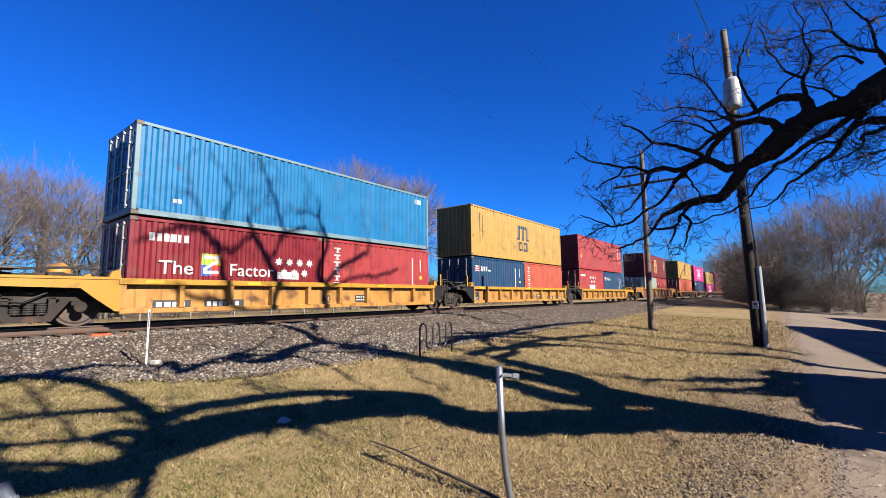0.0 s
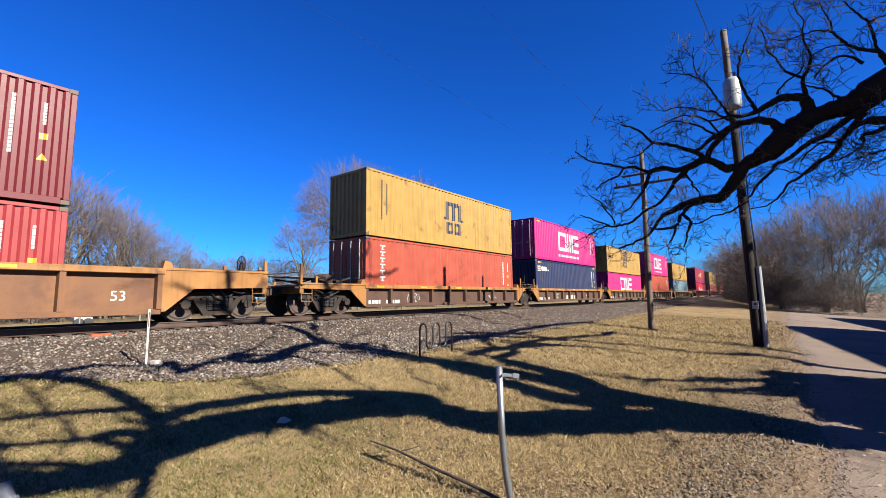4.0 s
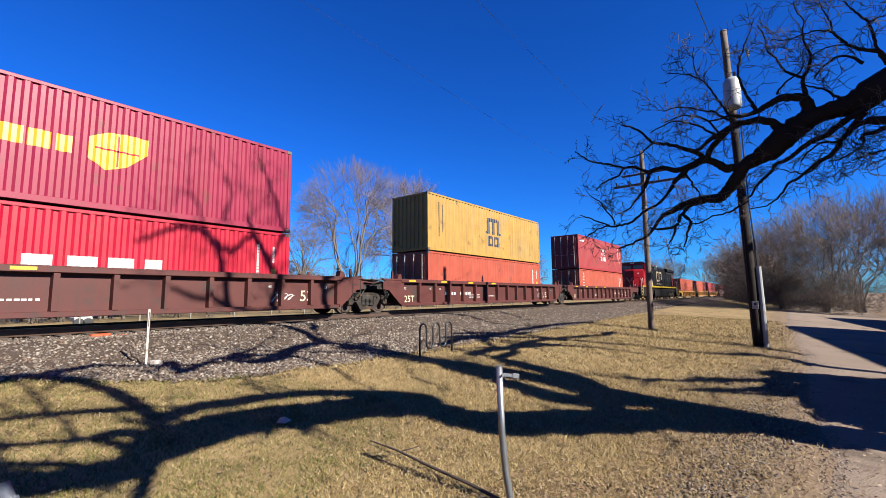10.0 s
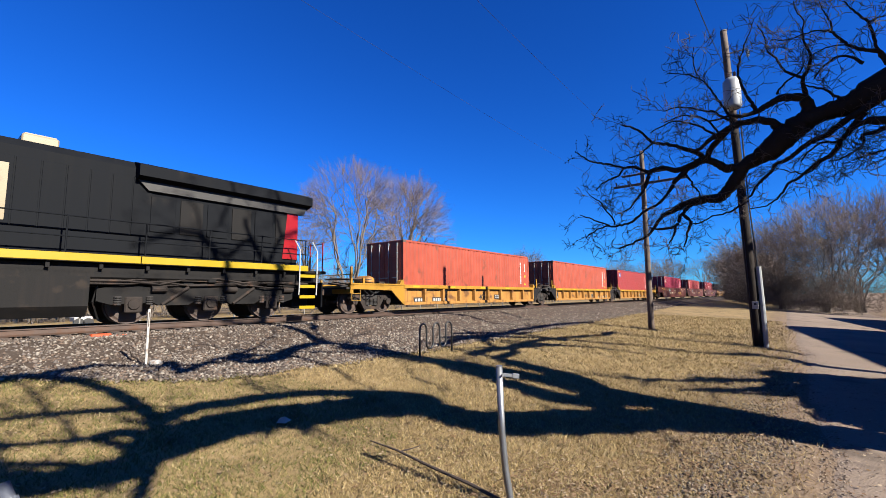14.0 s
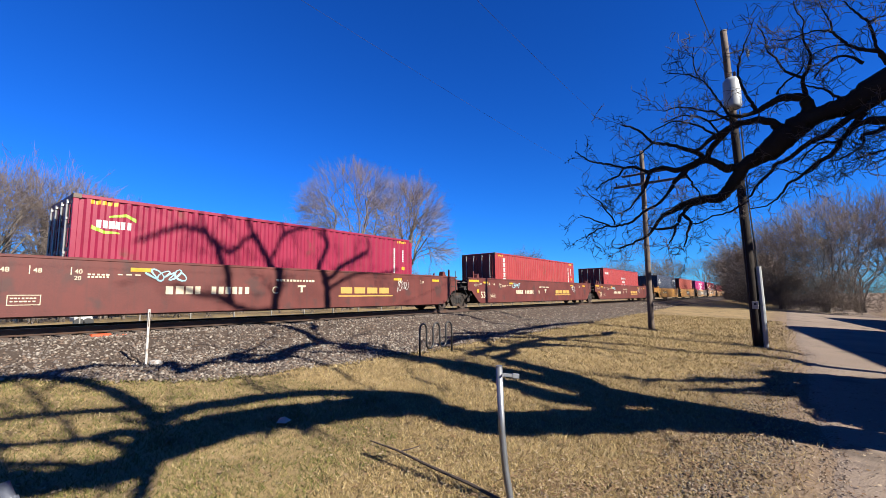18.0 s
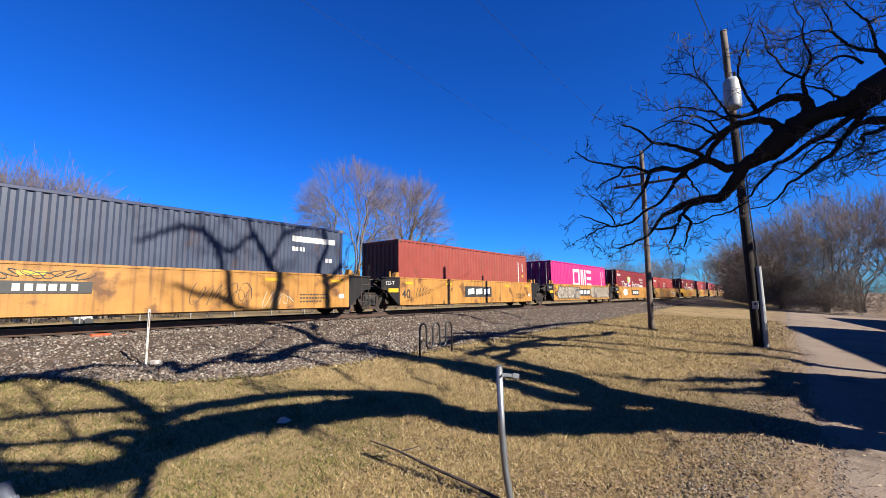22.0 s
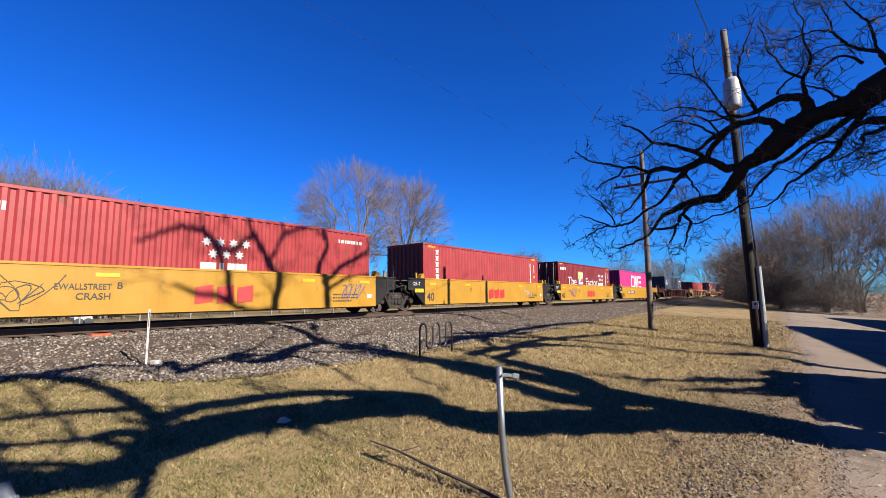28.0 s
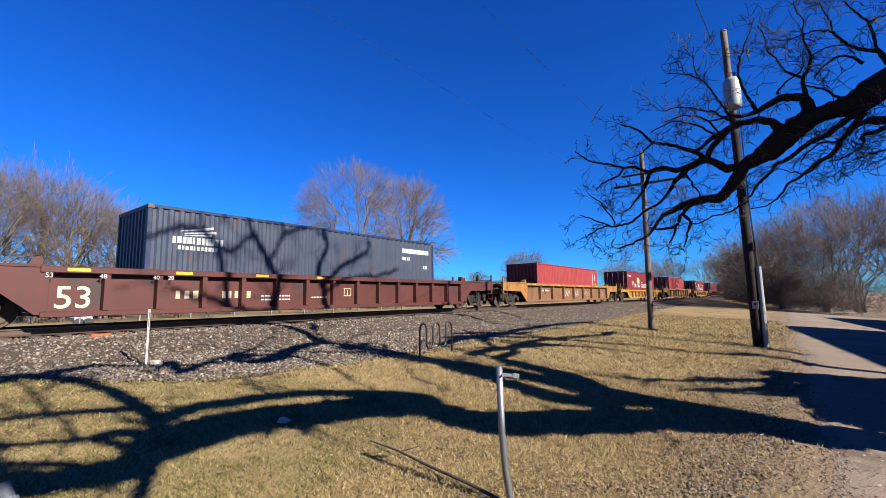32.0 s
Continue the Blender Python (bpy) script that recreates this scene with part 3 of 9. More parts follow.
# thicket where the lane ends, and along the near side of the line beyond the lawn
for k, (x, y, s) in enumerate(((58, -16.5, 0.86), (64, -19.5, 0.98), (66, -13, 0.80), (74, -10.5, 0.74), (84, -9, 0.66), (94, -8.5, 0.66), (108, -8, 0.7), (124, -6, 0.95), (70, -24, 1.0), (61, -13, 0.72))):
    plant(("thicket", "thicket2")[k % 2], "bare many-branched tree in the thicket at the lane's end", "tree", x, y, s * 1.13 * rng.uniform(0.95, 1.05), rng.uniform(0, 6.28), 1.1, "thicket at the end of the lane", "thicket_tree")
for k in range(30):
    u = k / 29
    x, y = 54 + 44 * u ** 1.3 + rng.uniform(-2, 2), -21 + 15.5 * u ** 0.6 + rng.uniform(-1.5, 1.0)
    plant("brush", "dense red-brown bare brush", "shrub", x, min(y, -4.6), rng.uniform(0.45, 0.95), rng.uniform(0, 6.28), 1.2, "brush at the end of the lane", "brush")
for k in range(30):
    u = k / 29
    x, y = 50.5 + 44 * u ** 1.4 + rng.uniform(-0.8, 0.8), -21 + 15.5 * u ** 0.6 + rng.uniform(-0.6, 0.6)
    plant("scrub", "low pale tangle of bare brown scrub", "shrub", x, min(y, -4.6), rng.uniform(0.55, 1.0), rng.uniform(0, 6.28), 1.1, "scrub at the end of the lane", "scrub")


# the old oak beside the lane, whose limbs reach over the lawn
OAK = thing("oak_tree", "old bare oak with dark crooked limbs beside the lane", "tree", at=(0, 0, 0))
oak_rng = random.Random(5)
trunk = Wood()
trunk.bough([(7.45, -17.15, -1.3), (7.5, -17.1, -0.9), (7.5, -17.05, 0.4), (7.5, -17.0, 1.4), (7.5, -17.0, 2.3)], 0.56, 0.40, 14)
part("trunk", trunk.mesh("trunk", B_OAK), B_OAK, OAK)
TWIGS, FINE = Wood(), Wood()


def limb(points, kind):
    """A main limb through points with a radius each, with crooked detail between them, and twigs."""
    pts = [Vector(p[:3]) for p in points]
    line, radii = [], []
    for i in range(len(pts) - 1):
        a, b = pts[i], pts[i + 1]
        pa, pb = pts[max(i - 1, 0)], pts[min(i + 2, len(pts) - 1)]
        for k in range(4):
            t = k / 4
            h = 0.5 * ((2 * a) + (b - pa) * t + (2 * pa - 5 * a + 4 * b - pb) * t * t + (3 * a - pa - 3 * b + pb) * t * t * t)
            j = (b - a).length * 0.03
            line.append(tuple(h + Vector((oak_rng.gauss(0, j), oak_rng.gauss(0, j), oak_rng.gauss(0, j)))))
            radii.append((points[i][3] * (1 - t) + points[i + 1][3] * t) * oak_rng.uniform(0.92, 1.1))
    line.append(tuple(pts[-1]))
    radii.append(points[-1][3])
    w = Wood()
    w.bough(line, radii, 0, 10 if max(radii) > 0.06 else 6)
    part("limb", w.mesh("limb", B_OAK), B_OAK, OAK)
    size = sum((pts[i + 1] - pts[i]).length for i in range(len(pts) - 1))
    r0, r1 = radii[0], radii[-1]
    if kind == "fine":
        slim = [p for p, r in zip(line, radii) if r < 0.085]
        if len(slim) > 3:
            sprout(oak_rng, FINE, slim, min(r0 * 0.22, 0.010), 0.006, 2, int(3 + size * 3.3), 0.46, 0.36, 0.015, 0.85, 0.0048, kids=3)
    elif kind == "mid":
        sprout(oak_rng, TWIGS, line, min(r0 * 0.3, 0.05), min(r1, 0.02), 2, int(3 + size * 0.9), 1.2, 0.28, 0.04, 0.75, 0.012, kids=2)
    elif kind == "coarse":
        sprout(oak_rng, TWIGS, line, min(r0 * 0.3, 0.05), r1, 1, int(4 + size * 1.8), 1.0, 0.25, 0.05, 0.7, 0.014)


limb([(7.50, -17.00, 2.10, 0.340), (7.60, -16.40, 3.10, 0.280), (7.68, -15.60, 3.66, 0.205), (7.75, -14.63, 3.41, 0.1827), (7.78, -14.43, 3.31, 0.1647), (7.81, -14.26, 3.25, 0.1376), (7.84, -14.09, 3.24, 0.1171), (7.87, -13.91, 3.21, 0.1197), (7.90, -13.75, 3.14, 0.1544), (7.92, -13.58, 3.02, 0.1655), (7.95, -13.41, 2.88, 0.1601), (7.98, -13.23, 2.79, 0.1116), (8.01, -13.06, 2.71, 0.0961), (8.04, -12.98, 2.58, 0.0969), (8.07, -12.89, 2.46, 0.0890), (8.10, -12.77, 2.33, 0.0765), (8.13, -12.65, 2.26, 0.0775), (8.16, -12.51, 2.29, 0.0649), (8.19, -12.34, 2.27, 0.0707), (8.22, -12.16, 2.25, 0.0576), (8.25, -12.03, 2.19, 0.0486), (8.27, -11.88, 2.14, 0.0355), (8.30, -11.79, 2.09, 0.0319), (8.33, -11.70, 1.99, 0.0281), (8.36, -11.62, 1.88, 0.0253), (8.39, -11.50, 1.78, 0.0225), (8.42, -11.26, 1.68, 0.0178), (8.45, -11.00, 1.61, 0.0128)], "fine")
limb([(8.01, -13.09, 2.67, 0.0784), (7.99, -12.93, 2.69, 0.0617), (7.98, -12.82, 2.70, 0.0622), (7.96, -12.73, 2.78, 0.0537), (7.94, -12.63, 2.85, 0.0541), (7.92, -12.53, 2.89, 0.0682), (7.90, -12.42, 2.84, 0.0595), (7.88, -12.29, 2.79, 0.0554), (7.87, -12.13, 2.78, 0.0420), (7.85, -11.97, 2.85, 0.0341), (7.83, -11.84, 2.84, 0.0286), (7.81, -11.71, 2.82, 0.0270), (7.79, -11.58, 2.90, 0.0233), (7.77, -11.45, 2.95, 0.0216), (7.75, -11.36, 2.94, 0.0197), (7.74, -11.21, 3.01, 0.0180), (7.72, -11.02, 3.08, 0.0162), (7.70, -10.83, 3.15, 0.0144), (7.68, -10.65, 3.28, 0.0114), (7.66, -10.54, 3.40, 0.0084)], "fine")
limb([(7.75, -11.36, 2.94, 0.0178), (7.72, -11.27, 2.82, 0.0168), (7.68, -11.14, 2.76, 0.0149), (7.64, -11.00, 2.70, 0.0120), (7.60, -10.91, 2.58, 0.0090)], "fine")
limb([(7.88, -12.32, 2.78, 0.0507), (7.86, -12.20, 2.67, 0.0463), (7.83, -12.12, 2.58, 0.0371), (7.81, -12.05, 2.46, 0.0298), (7.78, -11.99, 2.36, 0.0261), (7.76, -11.91, 2.27, 0.0243), (7.73, -11.81, 2.19, 0.0225), (7.71, -11.69, 2.14, 0.0217), (7.68, -11.56, 2.05, 0.0209), (7.66, -11.43, 1.95, 0.0191), (7.63, -11.30, 1.93, 0.0183), (7.61, -11.16, 1.91, 0.0175), (7.58, -10.95, 2.00, 0.0138), (7.56, -10.77, 2.10, 0.0110), (7.53, -10.62, 2.17, 0.0071)], "fine")
limb([(7.61, -11.16, 1.91, 0.0146), (7.58, -10.99, 1.92, 0.0118), (7.54, -10.82, 1.82, 0.0099), (7.51, -10.71, 1.74, 0.0070)], "fine")
limb([(7.61, -11.20, 1.93, 0.0155), (7.56, -11.17, 2.06, 0.0136), (7.51, -11.07, 2.20, 0.0117), (7.46, -11.00, 2.35, 0.0098), (7.41, -10.84, 2.47, 0.0069)], "fine")
limb([(7.83, -11.84, 2.84, 0.0286), (7.79, -11.76, 2.79, 0.0382), (7.74, -11.72, 2.65, 0.0324), (7.70, -11.67, 2.49, 0.0247), (7.66, -11.59, 2.38, 0.0190), (7.61, -11.53, 2.29, 0.0152), (7.57, -11.46, 2.18, 0.0123), (7.53, -11.29, 2.11, 0.0086)], "fine")
limb([(7.92, -12.54, 2.90, 0.0409), (7.88, -12.47, 3.00, 0.0365), (7.84, -12.32, 3.08, 0.0313), (7.80, -12.17, 3.16, 0.0279), (7.76, -12.01, 3.23, 0.0254), (7.73, -11.85, 3.28, 0.0228), (7.69, -11.77, 3.37, 0.0210), (7.65, -11.70, 3.47, 0.0191), (7.61, -11.58, 3.56, 0.0164), (7.57, -11.41, 3.65, 0.0117)], "fine")
limb([(7.73, -11.86, 3.28, 0.0152), (7.64, -11.77, 3.17, 0.0142), (7.56, -11.65, 3.06, 0.0113), (7.48, -11.51, 3.02, 0.0076)], "fine")
limb([(7.92, -13.64, 3.04, 0.0823), (7.89, -13.53, 3.15, 0.0664), (7.87, -13.44, 3.25, 0.0544), (7.84, -13.29, 3.32, 0.0465), (7.80, -13.13, 3.31, 0.0428), (7.78, -13.01, 3.30, 0.0474), (7.75, -12.89, 3.23, 0.0521), (7.71, -12.78, 3.17, 0.0436), (7.68, -12.66, 3.12, 0.0316), (7.65, -12.54, 3.01, 0.0247), (7.62, -12.40, 2.96, 0.0178)], "fine")
limb([(7.75, -12.93, 3.27, 0.0519), (7.78, -12.83, 3.17, 0.0438), (7.82, -12.72, 3.09, 0.0443), (7.86, -12.64, 3.00, 0.0448), (7.90, -12.59, 2.89, 0.0496)], "fine")
limb([(7.78, -12.98, 3.32, 0.0259), (7.72, -12.93, 3.45, 0.0208), (7.68, -12.86, 3.62, 0.0174), (7.62, -12.76, 3.82, 0.0140), (7.58, -12.69, 3.97, 0.0123), (7.53, -12.60, 4.08, 0.0106), (7.47, -12.42, 4.18, 0.0089), (7.43, -12.18, 4.27, 0.0063)], "fine")
limb([(7.52, -12.61, 4.07, 0.0097), (7.43, -12.57, 4.22, 0.0087), (7.32, -12.57, 4.36, 0.0069), (7.22, -12.60, 4.45, 0.0051)], "fine")
limb([(7.72, -12.93, 3.38, 0.0207), (7.64, -12.77, 3.51, 0.0157), (7.55, -12.57, 3.58, 0.0123), (7.46, -12.34, 3.66, 0.0098), (7.37, -12.09, 3.64, 0.0072)], "fine")
limb([(7.71, -12.75, 3.18, 0.0210), (7.63, -12.58, 3.32, 0.0159), (7.54, -12.37, 3.44, 0.0125), (7.45, -12.14, 3.46, 0.0099), (7.36, -11.89, 3.32, 0.0073)], "fine")
limb([(7.71, -12.79, 3.20, 0.0174), (7.63, -12.68, 3.39, 0.0140), (7.54, -12.53, 3.49, 0.0114), (7.45, -12.33, 3.52, 0.0089), (7.36, -12.10, 3.44, 0.0072)], "fine")
limb([(7.87, -13.86, 3.25, 0.0882), (7.84, -13.85, 3.43, 0.0803), (7.82, -13.80, 3.51, 0.0564), (7.80, -13.69, 3.54, 0.0529), (7.77, -13.56, 3.55, 0.0493), (7.75, -13.45, 3.50, 0.0455), (7.73, -13.35, 3.45, 0.0416), (7.70, -13.28, 3.41, 0.0334), (7.68, -13.23, 3.55, 0.0251), (7.66, -13.16, 3.70, 0.0202), (7.63, -13.12, 3.91, 0.0169), (7.61, -13.10, 4.06, 0.0153), (7.59, -13.14, 4.23, 0.0127), (7.56, -13.21, 4.41, 0.0101), (7.54, -13.27, 4.55, 0.0083), (7.52, -13.34, 4.71, 0.0058)], "fine")
limb([(7.70, -13.32, 3.42, 0.0333), (7.64, -13.18, 3.37, 0.0301), (7.58, -13.08, 3.35, 0.0251), (7.52, -12.96, 3.37, 0.0202), (7.46, -12.81, 3.33, 0.0135), (7.40, -12.63, 3.33, 0.0085)], "fine")
limb([(7.84, -13.85, 3.48, 0.0322), (7.81, -13.84, 3.61, 0.0289), (7.78, -13.83, 3.76, 0.0257), (7.75, -13.89, 3.86, 0.0223), (7.72, -13.94, 4.00, 0.0190), (7.69, -13.93, 4.10, 0.0158), (7.66, -13.88, 4.24, 0.0135), (7.63, -13.88, 4.40, 0.0119), (7.60, -13.90, 4.54, 0.0095), (7.57, -13.83, 4.68, 0.0080), (7.54, -13.81, 4.83, 0.0056)], "fine")
limb([(7.78, -13.83, 3.78, 0.0193), (7.72, -13.74, 3.83, 0.0177), (7.67, -13.65, 3.90, 0.0154), (7.61, -13.57, 4.04, 0.0130), (7.55, -13.48, 4.21, 0.0106), (7.49, -13.45, 4.41, 0.0081), (7.43, -13.38, 4.59, 0.0057)], "fine")
limb([(7.77, -13.54, 3.62, 0.0165), (7.75, -13.56, 3.68, 0.0139), (7.72, -13.67, 3.77, 0.0122), (7.70, -13.81, 3.85, 0.0104), (7.67, -13.87, 3.97, 0.0079)], "fine")
limb([(7.60, -16.50, 3.00, 0.072), (7.55, -15.30, 3.90, 0.051), (7.60, -14.79, 3.52, 0.0423), (7.58, -14.64, 3.68, 0.0359), (7.56, -14.58, 3.79, 0.0289), (7.55, -14.50, 3.83, 0.0232), (7.53, -14.40, 3.89, 0.0198), (7.51, -14.30, 3.98, 0.0178), (7.49, -14.21, 4.10, 0.0157), (7.47, -14.15, 4.19, 0.0143), (7.45, -14.04, 4.24, 0.0114), (7.44, -13.92, 4.26, 0.0085), (7.42, -13.74, 4.23, 0.0070), (7.40, -13.52, 4.30, 0.0048)], "fine")
limb([(7.47, -14.15, 4.19, 0.0113), (7.44, -14.15, 4.32, 0.0098), (7.41, -14.10, 4.46, 0.0075), (7.37, -14.06, 4.60, 0.0053)], "fine")
limb([(7.56, -14.57, 3.80, 0.0202), (7.55, -14.55, 4.00, 0.0174), (7.54, -14.52, 4.20, 0.0161), (7.53, -14.46, 4.30, 0.0132), (7.52, -14.39, 4.42, 0.0111), (7.51, -14.31, 4.58, 0.0075)], "fine")
limb([(7.54, -14.52, 4.20, 0.0117), (7.54, -14.60, 4.23, 0.0101), (7.54, -14.69, 4.23, 0.0072)], "fine")
limb([(7.51, -14.31, 3.96, 0.0104), (7.54, -14.19, 4.02, 0.0090), (7.58, -14.05, 4.03, 0.0077), (7.61, -13.94, 3.99, 0.0062)], "fine")
limb([(7.60, -14.44, 3.70, 0.0220), (7.60, -14.32, 3.84, 0.0149), (7.60, -14.17, 3.87, 0.0121), (7.60, -14.03, 3.78, 0.0100), (7.60, -13.94, 3.65, 0.0077)], "fine")
limb([(7.81, -14.27, 3.31, 0.0260), (7.76, -14.16, 3.39, 0.0185), (7.71, -14.06, 3.50, 0.0147), (7.66, -13.93, 3.56, 0.0109), (7.61, -13.80, 3.62, 0.0071)], "fine")
limb([(7.60, -16.50, 3.00, 0.108), (7.55, -15.30, 3.90, 0.076), (7.60, -14.77, 3.30, 0.0633), (7.62, -14.60, 3.23, 0.0574), (7.65, -14.47, 3.16, 0.0511), (7.67, -14.35, 3.09, 0.0460), (7.70, -14.23, 3.03, 0.0406), (7.72, -14.12, 2.96, 0.0381), (7.75, -14.02, 2.88, 0.0355), (7.77, -13.88, 2.84, 0.0338), (7.80, -13.75, 2.78, 0.0319), (7.82, -13.65, 2.70, 0.0291), (7.85, -13.53, 2.64, 0.0270), (7.87, -13.43, 2.61, 0.0249), (7.90, -13.37, 2.51, 0.0225), (7.93, -13.27, 2.43, 0.0202), (7.95, -13.18, 2.34, 0.0179), (7.98, -13.12, 2.23, 0.0155), (8.00, -13.05, 2.19, 0.0113)], "fine")
limb([(7.67, -14.41, 3.08, 0.0368), (7.70, -14.32, 2.98, 0.0372), (7.72, -14.26, 2.90, 0.0413), (7.74, -14.22, 2.85, 0.0347), (7.77, -14.15, 2.77, 0.0320), (7.79, -14.10, 2.67, 0.0307), (7.81, -14.01, 2.59, 0.0310), (7.84, -13.92, 2.56, 0.0275), (7.86, -13.85, 2.50, 0.0253), (7.89, -13.76, 2.44, 0.0224), (7.91, -13.66, 2.36, 0.0194), (7.93, -13.56, 2.32, 0.0172), (7.96, -13.49, 2.21, 0.0149), (7.98, -13.38, 2.10, 0.0117), (8.00, -13.24, 2.03, 0.0093), (8.03, -13.08, 2.03, 0.0069)], "fine")
limb([(7.77, -14.15, 2.74, 0.0183), (7.79, -14.07, 2.78, 0.0154), (7.82, -13.94, 2.80, 0.0133), (7.84, -13.81, 2.71, 0.0111), (7.87, -13.73, 2.61, 0.0088)], "fine")
limb([(7.60, -16.50, 3.00, 0.094), (7.55, -15.30, 3.90, 0.066), (7.50, -14.71, 2.88, 0.0553), (7.52, -14.58, 2.87, 0.0493), (7.54, -14.48, 2.89, 0.0571), (7.56, -14.42, 2.92, 0.0433), (7.58, -14.32, 2.89, 0.0219), (7.60, -14.25, 2.83, 0.0103)], "fine")
limb([(7.60, -16.50, 3.00, 0.059), (7.55, -15.30, 3.90, 0.041), (7.50, -14.71, 2.85, 0.0346), (7.54, -14.55, 2.78, 0.0283), (7.59, -14.45, 2.76, 0.0288), (7.63, -14.35, 2.76, 0.0220), (7.67, -14.35, 2.65, 0.0147), (7.71, -14.26, 2.59, 0.0119), (7.76, -14.14, 2.53, 0.0099), (7.80, -14.01, 2.52, 0.0077)], "fine")
limb([(7.60, -16.50, 3.00, 0.023), (7.55, -15.30, 3.90, 0.017), (7.50, -14.68, 2.48, 0.0138), (7.53, -14.53, 2.50, 0.0127), (7.57, -14.39, 2.49, 0.0108), (7.60, -14.26, 2.45, 0.0073)], "fine")
limb([(7.84, -13.93, 2.55, 0.0157), (7.86, -13.85, 2.46, 0.0127), (7.89, -13.76, 2.42, 0.0104), (7.91, -13.60, 2.48, 0.0082), (7.94, -13.45, 2.57, 0.0067)], "fine")
limb([(8.19, -12.27, 2.24, 0.0379), (8.15, -12.19, 2.13, 0.0323), (8.12, -12.11, 2.04, 0.0285), (8.09, -12.08, 1.92, 0.0266), (8.05, -12.00, 1.86, 0.0247), (8.02, -11.81, 1.85, 0.0212), (7.99, -11.66, 1.89, 0.0136)], "fine")
limb([(8.12, -12.15, 2.07, 0.0284), (8.09, -12.26, 1.93, 0.0336), (8.05, -12.22, 1.74, 0.0168), (8.02, -12.16, 1.51, 0.0084)], "fine")
limb([(8.05, -12.05, 1.85, 0.0227), (8.03, -12.01, 1.71, 0.0170), (8.00, -11.94, 1.59, 0.0114)], "fine")
limb([(8.00, -13.07, 2.15, 0.0173), (7.96, -12.95, 2.07, 0.0156), (7.92, -12.78, 1.98, 0.0131), (7.88, -12.59, 1.95, 0.0115), (7.84, -12.45, 1.86, 0.0089), (7.80, -12.30, 1.86, 0.0063)], "fine")
limb([(7.86, -12.29, 2.67, 0.0184), (7.83, -12.37, 2.48, 0.0154), (7.79, -12.45, 2.35, 0.0125), (7.76, -12.47, 2.23, 0.0089)], "fine")
# out-of-view limbs, some unattached, placed to throw shade on lawn and train
limb([(7.50, -17.00, 2.10, 0.340), (7.65, -17.20, 1.80, 0.340), (7.22, -17.40, 1.44, 0.360), (7.12, -17.40, 1.74, 0.360), (7.15, -17.40, 1.94, 0.360), (6.70, -17.40, 2.34, 0.360), (6.27, -17.40, 2.74, 0.360), (5.61, -17.40, 3.08, 0.345), (5.05, -17.40, 3.42, 0.360), (4.85, -17.40, 3.67, 0.360), (4.83, -17.40, 3.97, 0.360), (4.87, -17.40, 4.25, 0.360), (4.68, -17.40, 4.49, 0.360), (4.36, -17.40, 4.64, 0.343), (3.99, -17.40, 4.74, 0.319), (3.67, -17.40, 4.85, 0.302), (3.37, -17.40, 4.97, 0.306), (3.05, -17.40, 5.04, 0.274), (2.73, -17.40, 5.06, 0.304), (2.41, -17.40, 5.05, 0.298), (2.10, -17.40, 5.00, 0.276), (1.85, -17.40, 4.90, 0.265)], "coarse")
limb([(5.30, -17.60, 4.54, 0.223), (5.09, -17.60, 4.88, 0.222), (4.81, -17.60, 5.10, 0.213), (4.56, -17.60, 5.34, 0.160), (4.27, -17.60, 5.54, 0.151), (3.93, -17.60, 5.68, 0.137), (3.55, -17.60, 5.76, 0.143), (3.17, -17.60, 5.80, 0.149), (2.81, -17.60, 5.81, 0.133), (2.46, -17.60, 5.77, 0.132), (2.18, -17.60, 5.65, 0.114)], "coarse")
limb([(2.13, -18.20, 5.69, 0.118), (2.30, -18.20, 6.27, 0.126), (2.35, -18.20, 6.81, 0.136), (2.37, -18.20, 7.49, 0.134), (2.28, -18.20, 8.00, 0.142), (2.07, -18.20, 8.44, 0.156), (1.81, -18.20, 8.79, 0.165), (1.42, -18.20, 8.73, 0.168), (0.89, -18.20, 8.29, 0.114)], "coarse")
limb([(2.20, -17.90, 6.36, 0.109), (1.82, -17.90, 6.51, 0.080), (1.58, -17.90, 6.60, 0.078), (1.34, -17.90, 6.66, 0.063), (1.12, -17.90, 6.75, 0.075), (0.82, -17.90, 6.83, 0.062)], "coarse")
limb([(2.02, -17.30, 5.10, 0.118), (1.92, -17.30, 5.34, 0.125), (1.74, -17.30, 5.40, 0.095), (1.55, -17.30, 5.40, 0.064), (1.35, -17.30, 5.48, 0.053), (1.16, -17.30, 5.55, 0.052), (0.97, -17.30, 5.64, 0.052), (0.71, -17.30, 5.69, 0.052)], "coarse")
limb([(1.79, -17.80, 5.28, 0.098), (1.69, -17.80, 5.54, 0.074), (1.54, -17.80, 5.78, 0.050), (1.53, -17.80, 6.21, 0.039), (1.54, -17.80, 6.76, 0.044), (1.59, -17.80, 7.31, 0.044), (1.62, -17.80, 8.06, 0.041), (1.56, -17.80, 8.67, 0.036)], "coarse")
limb([(1.86, -17.20, 4.77, 0.189), (1.65, -17.20, 4.62, 0.184), (1.43, -17.20, 4.60, 0.201), (1.20, -17.20, 4.64, 0.182), (0.97, -17.20, 4.71, 0.172), (0.71, -17.20, 4.84, 0.147), (0.49, -17.20, 4.97, 0.113)], "coarse")
limb([(1.78, -17.50, 4.88, 0.082), (1.67, -17.50, 4.59, 0.052), (1.51, -17.50, 4.39, 0.061), (1.35, -17.50, 4.20, 0.050), (1.20, -17.50, 4.05, 0.034)], "coarse")
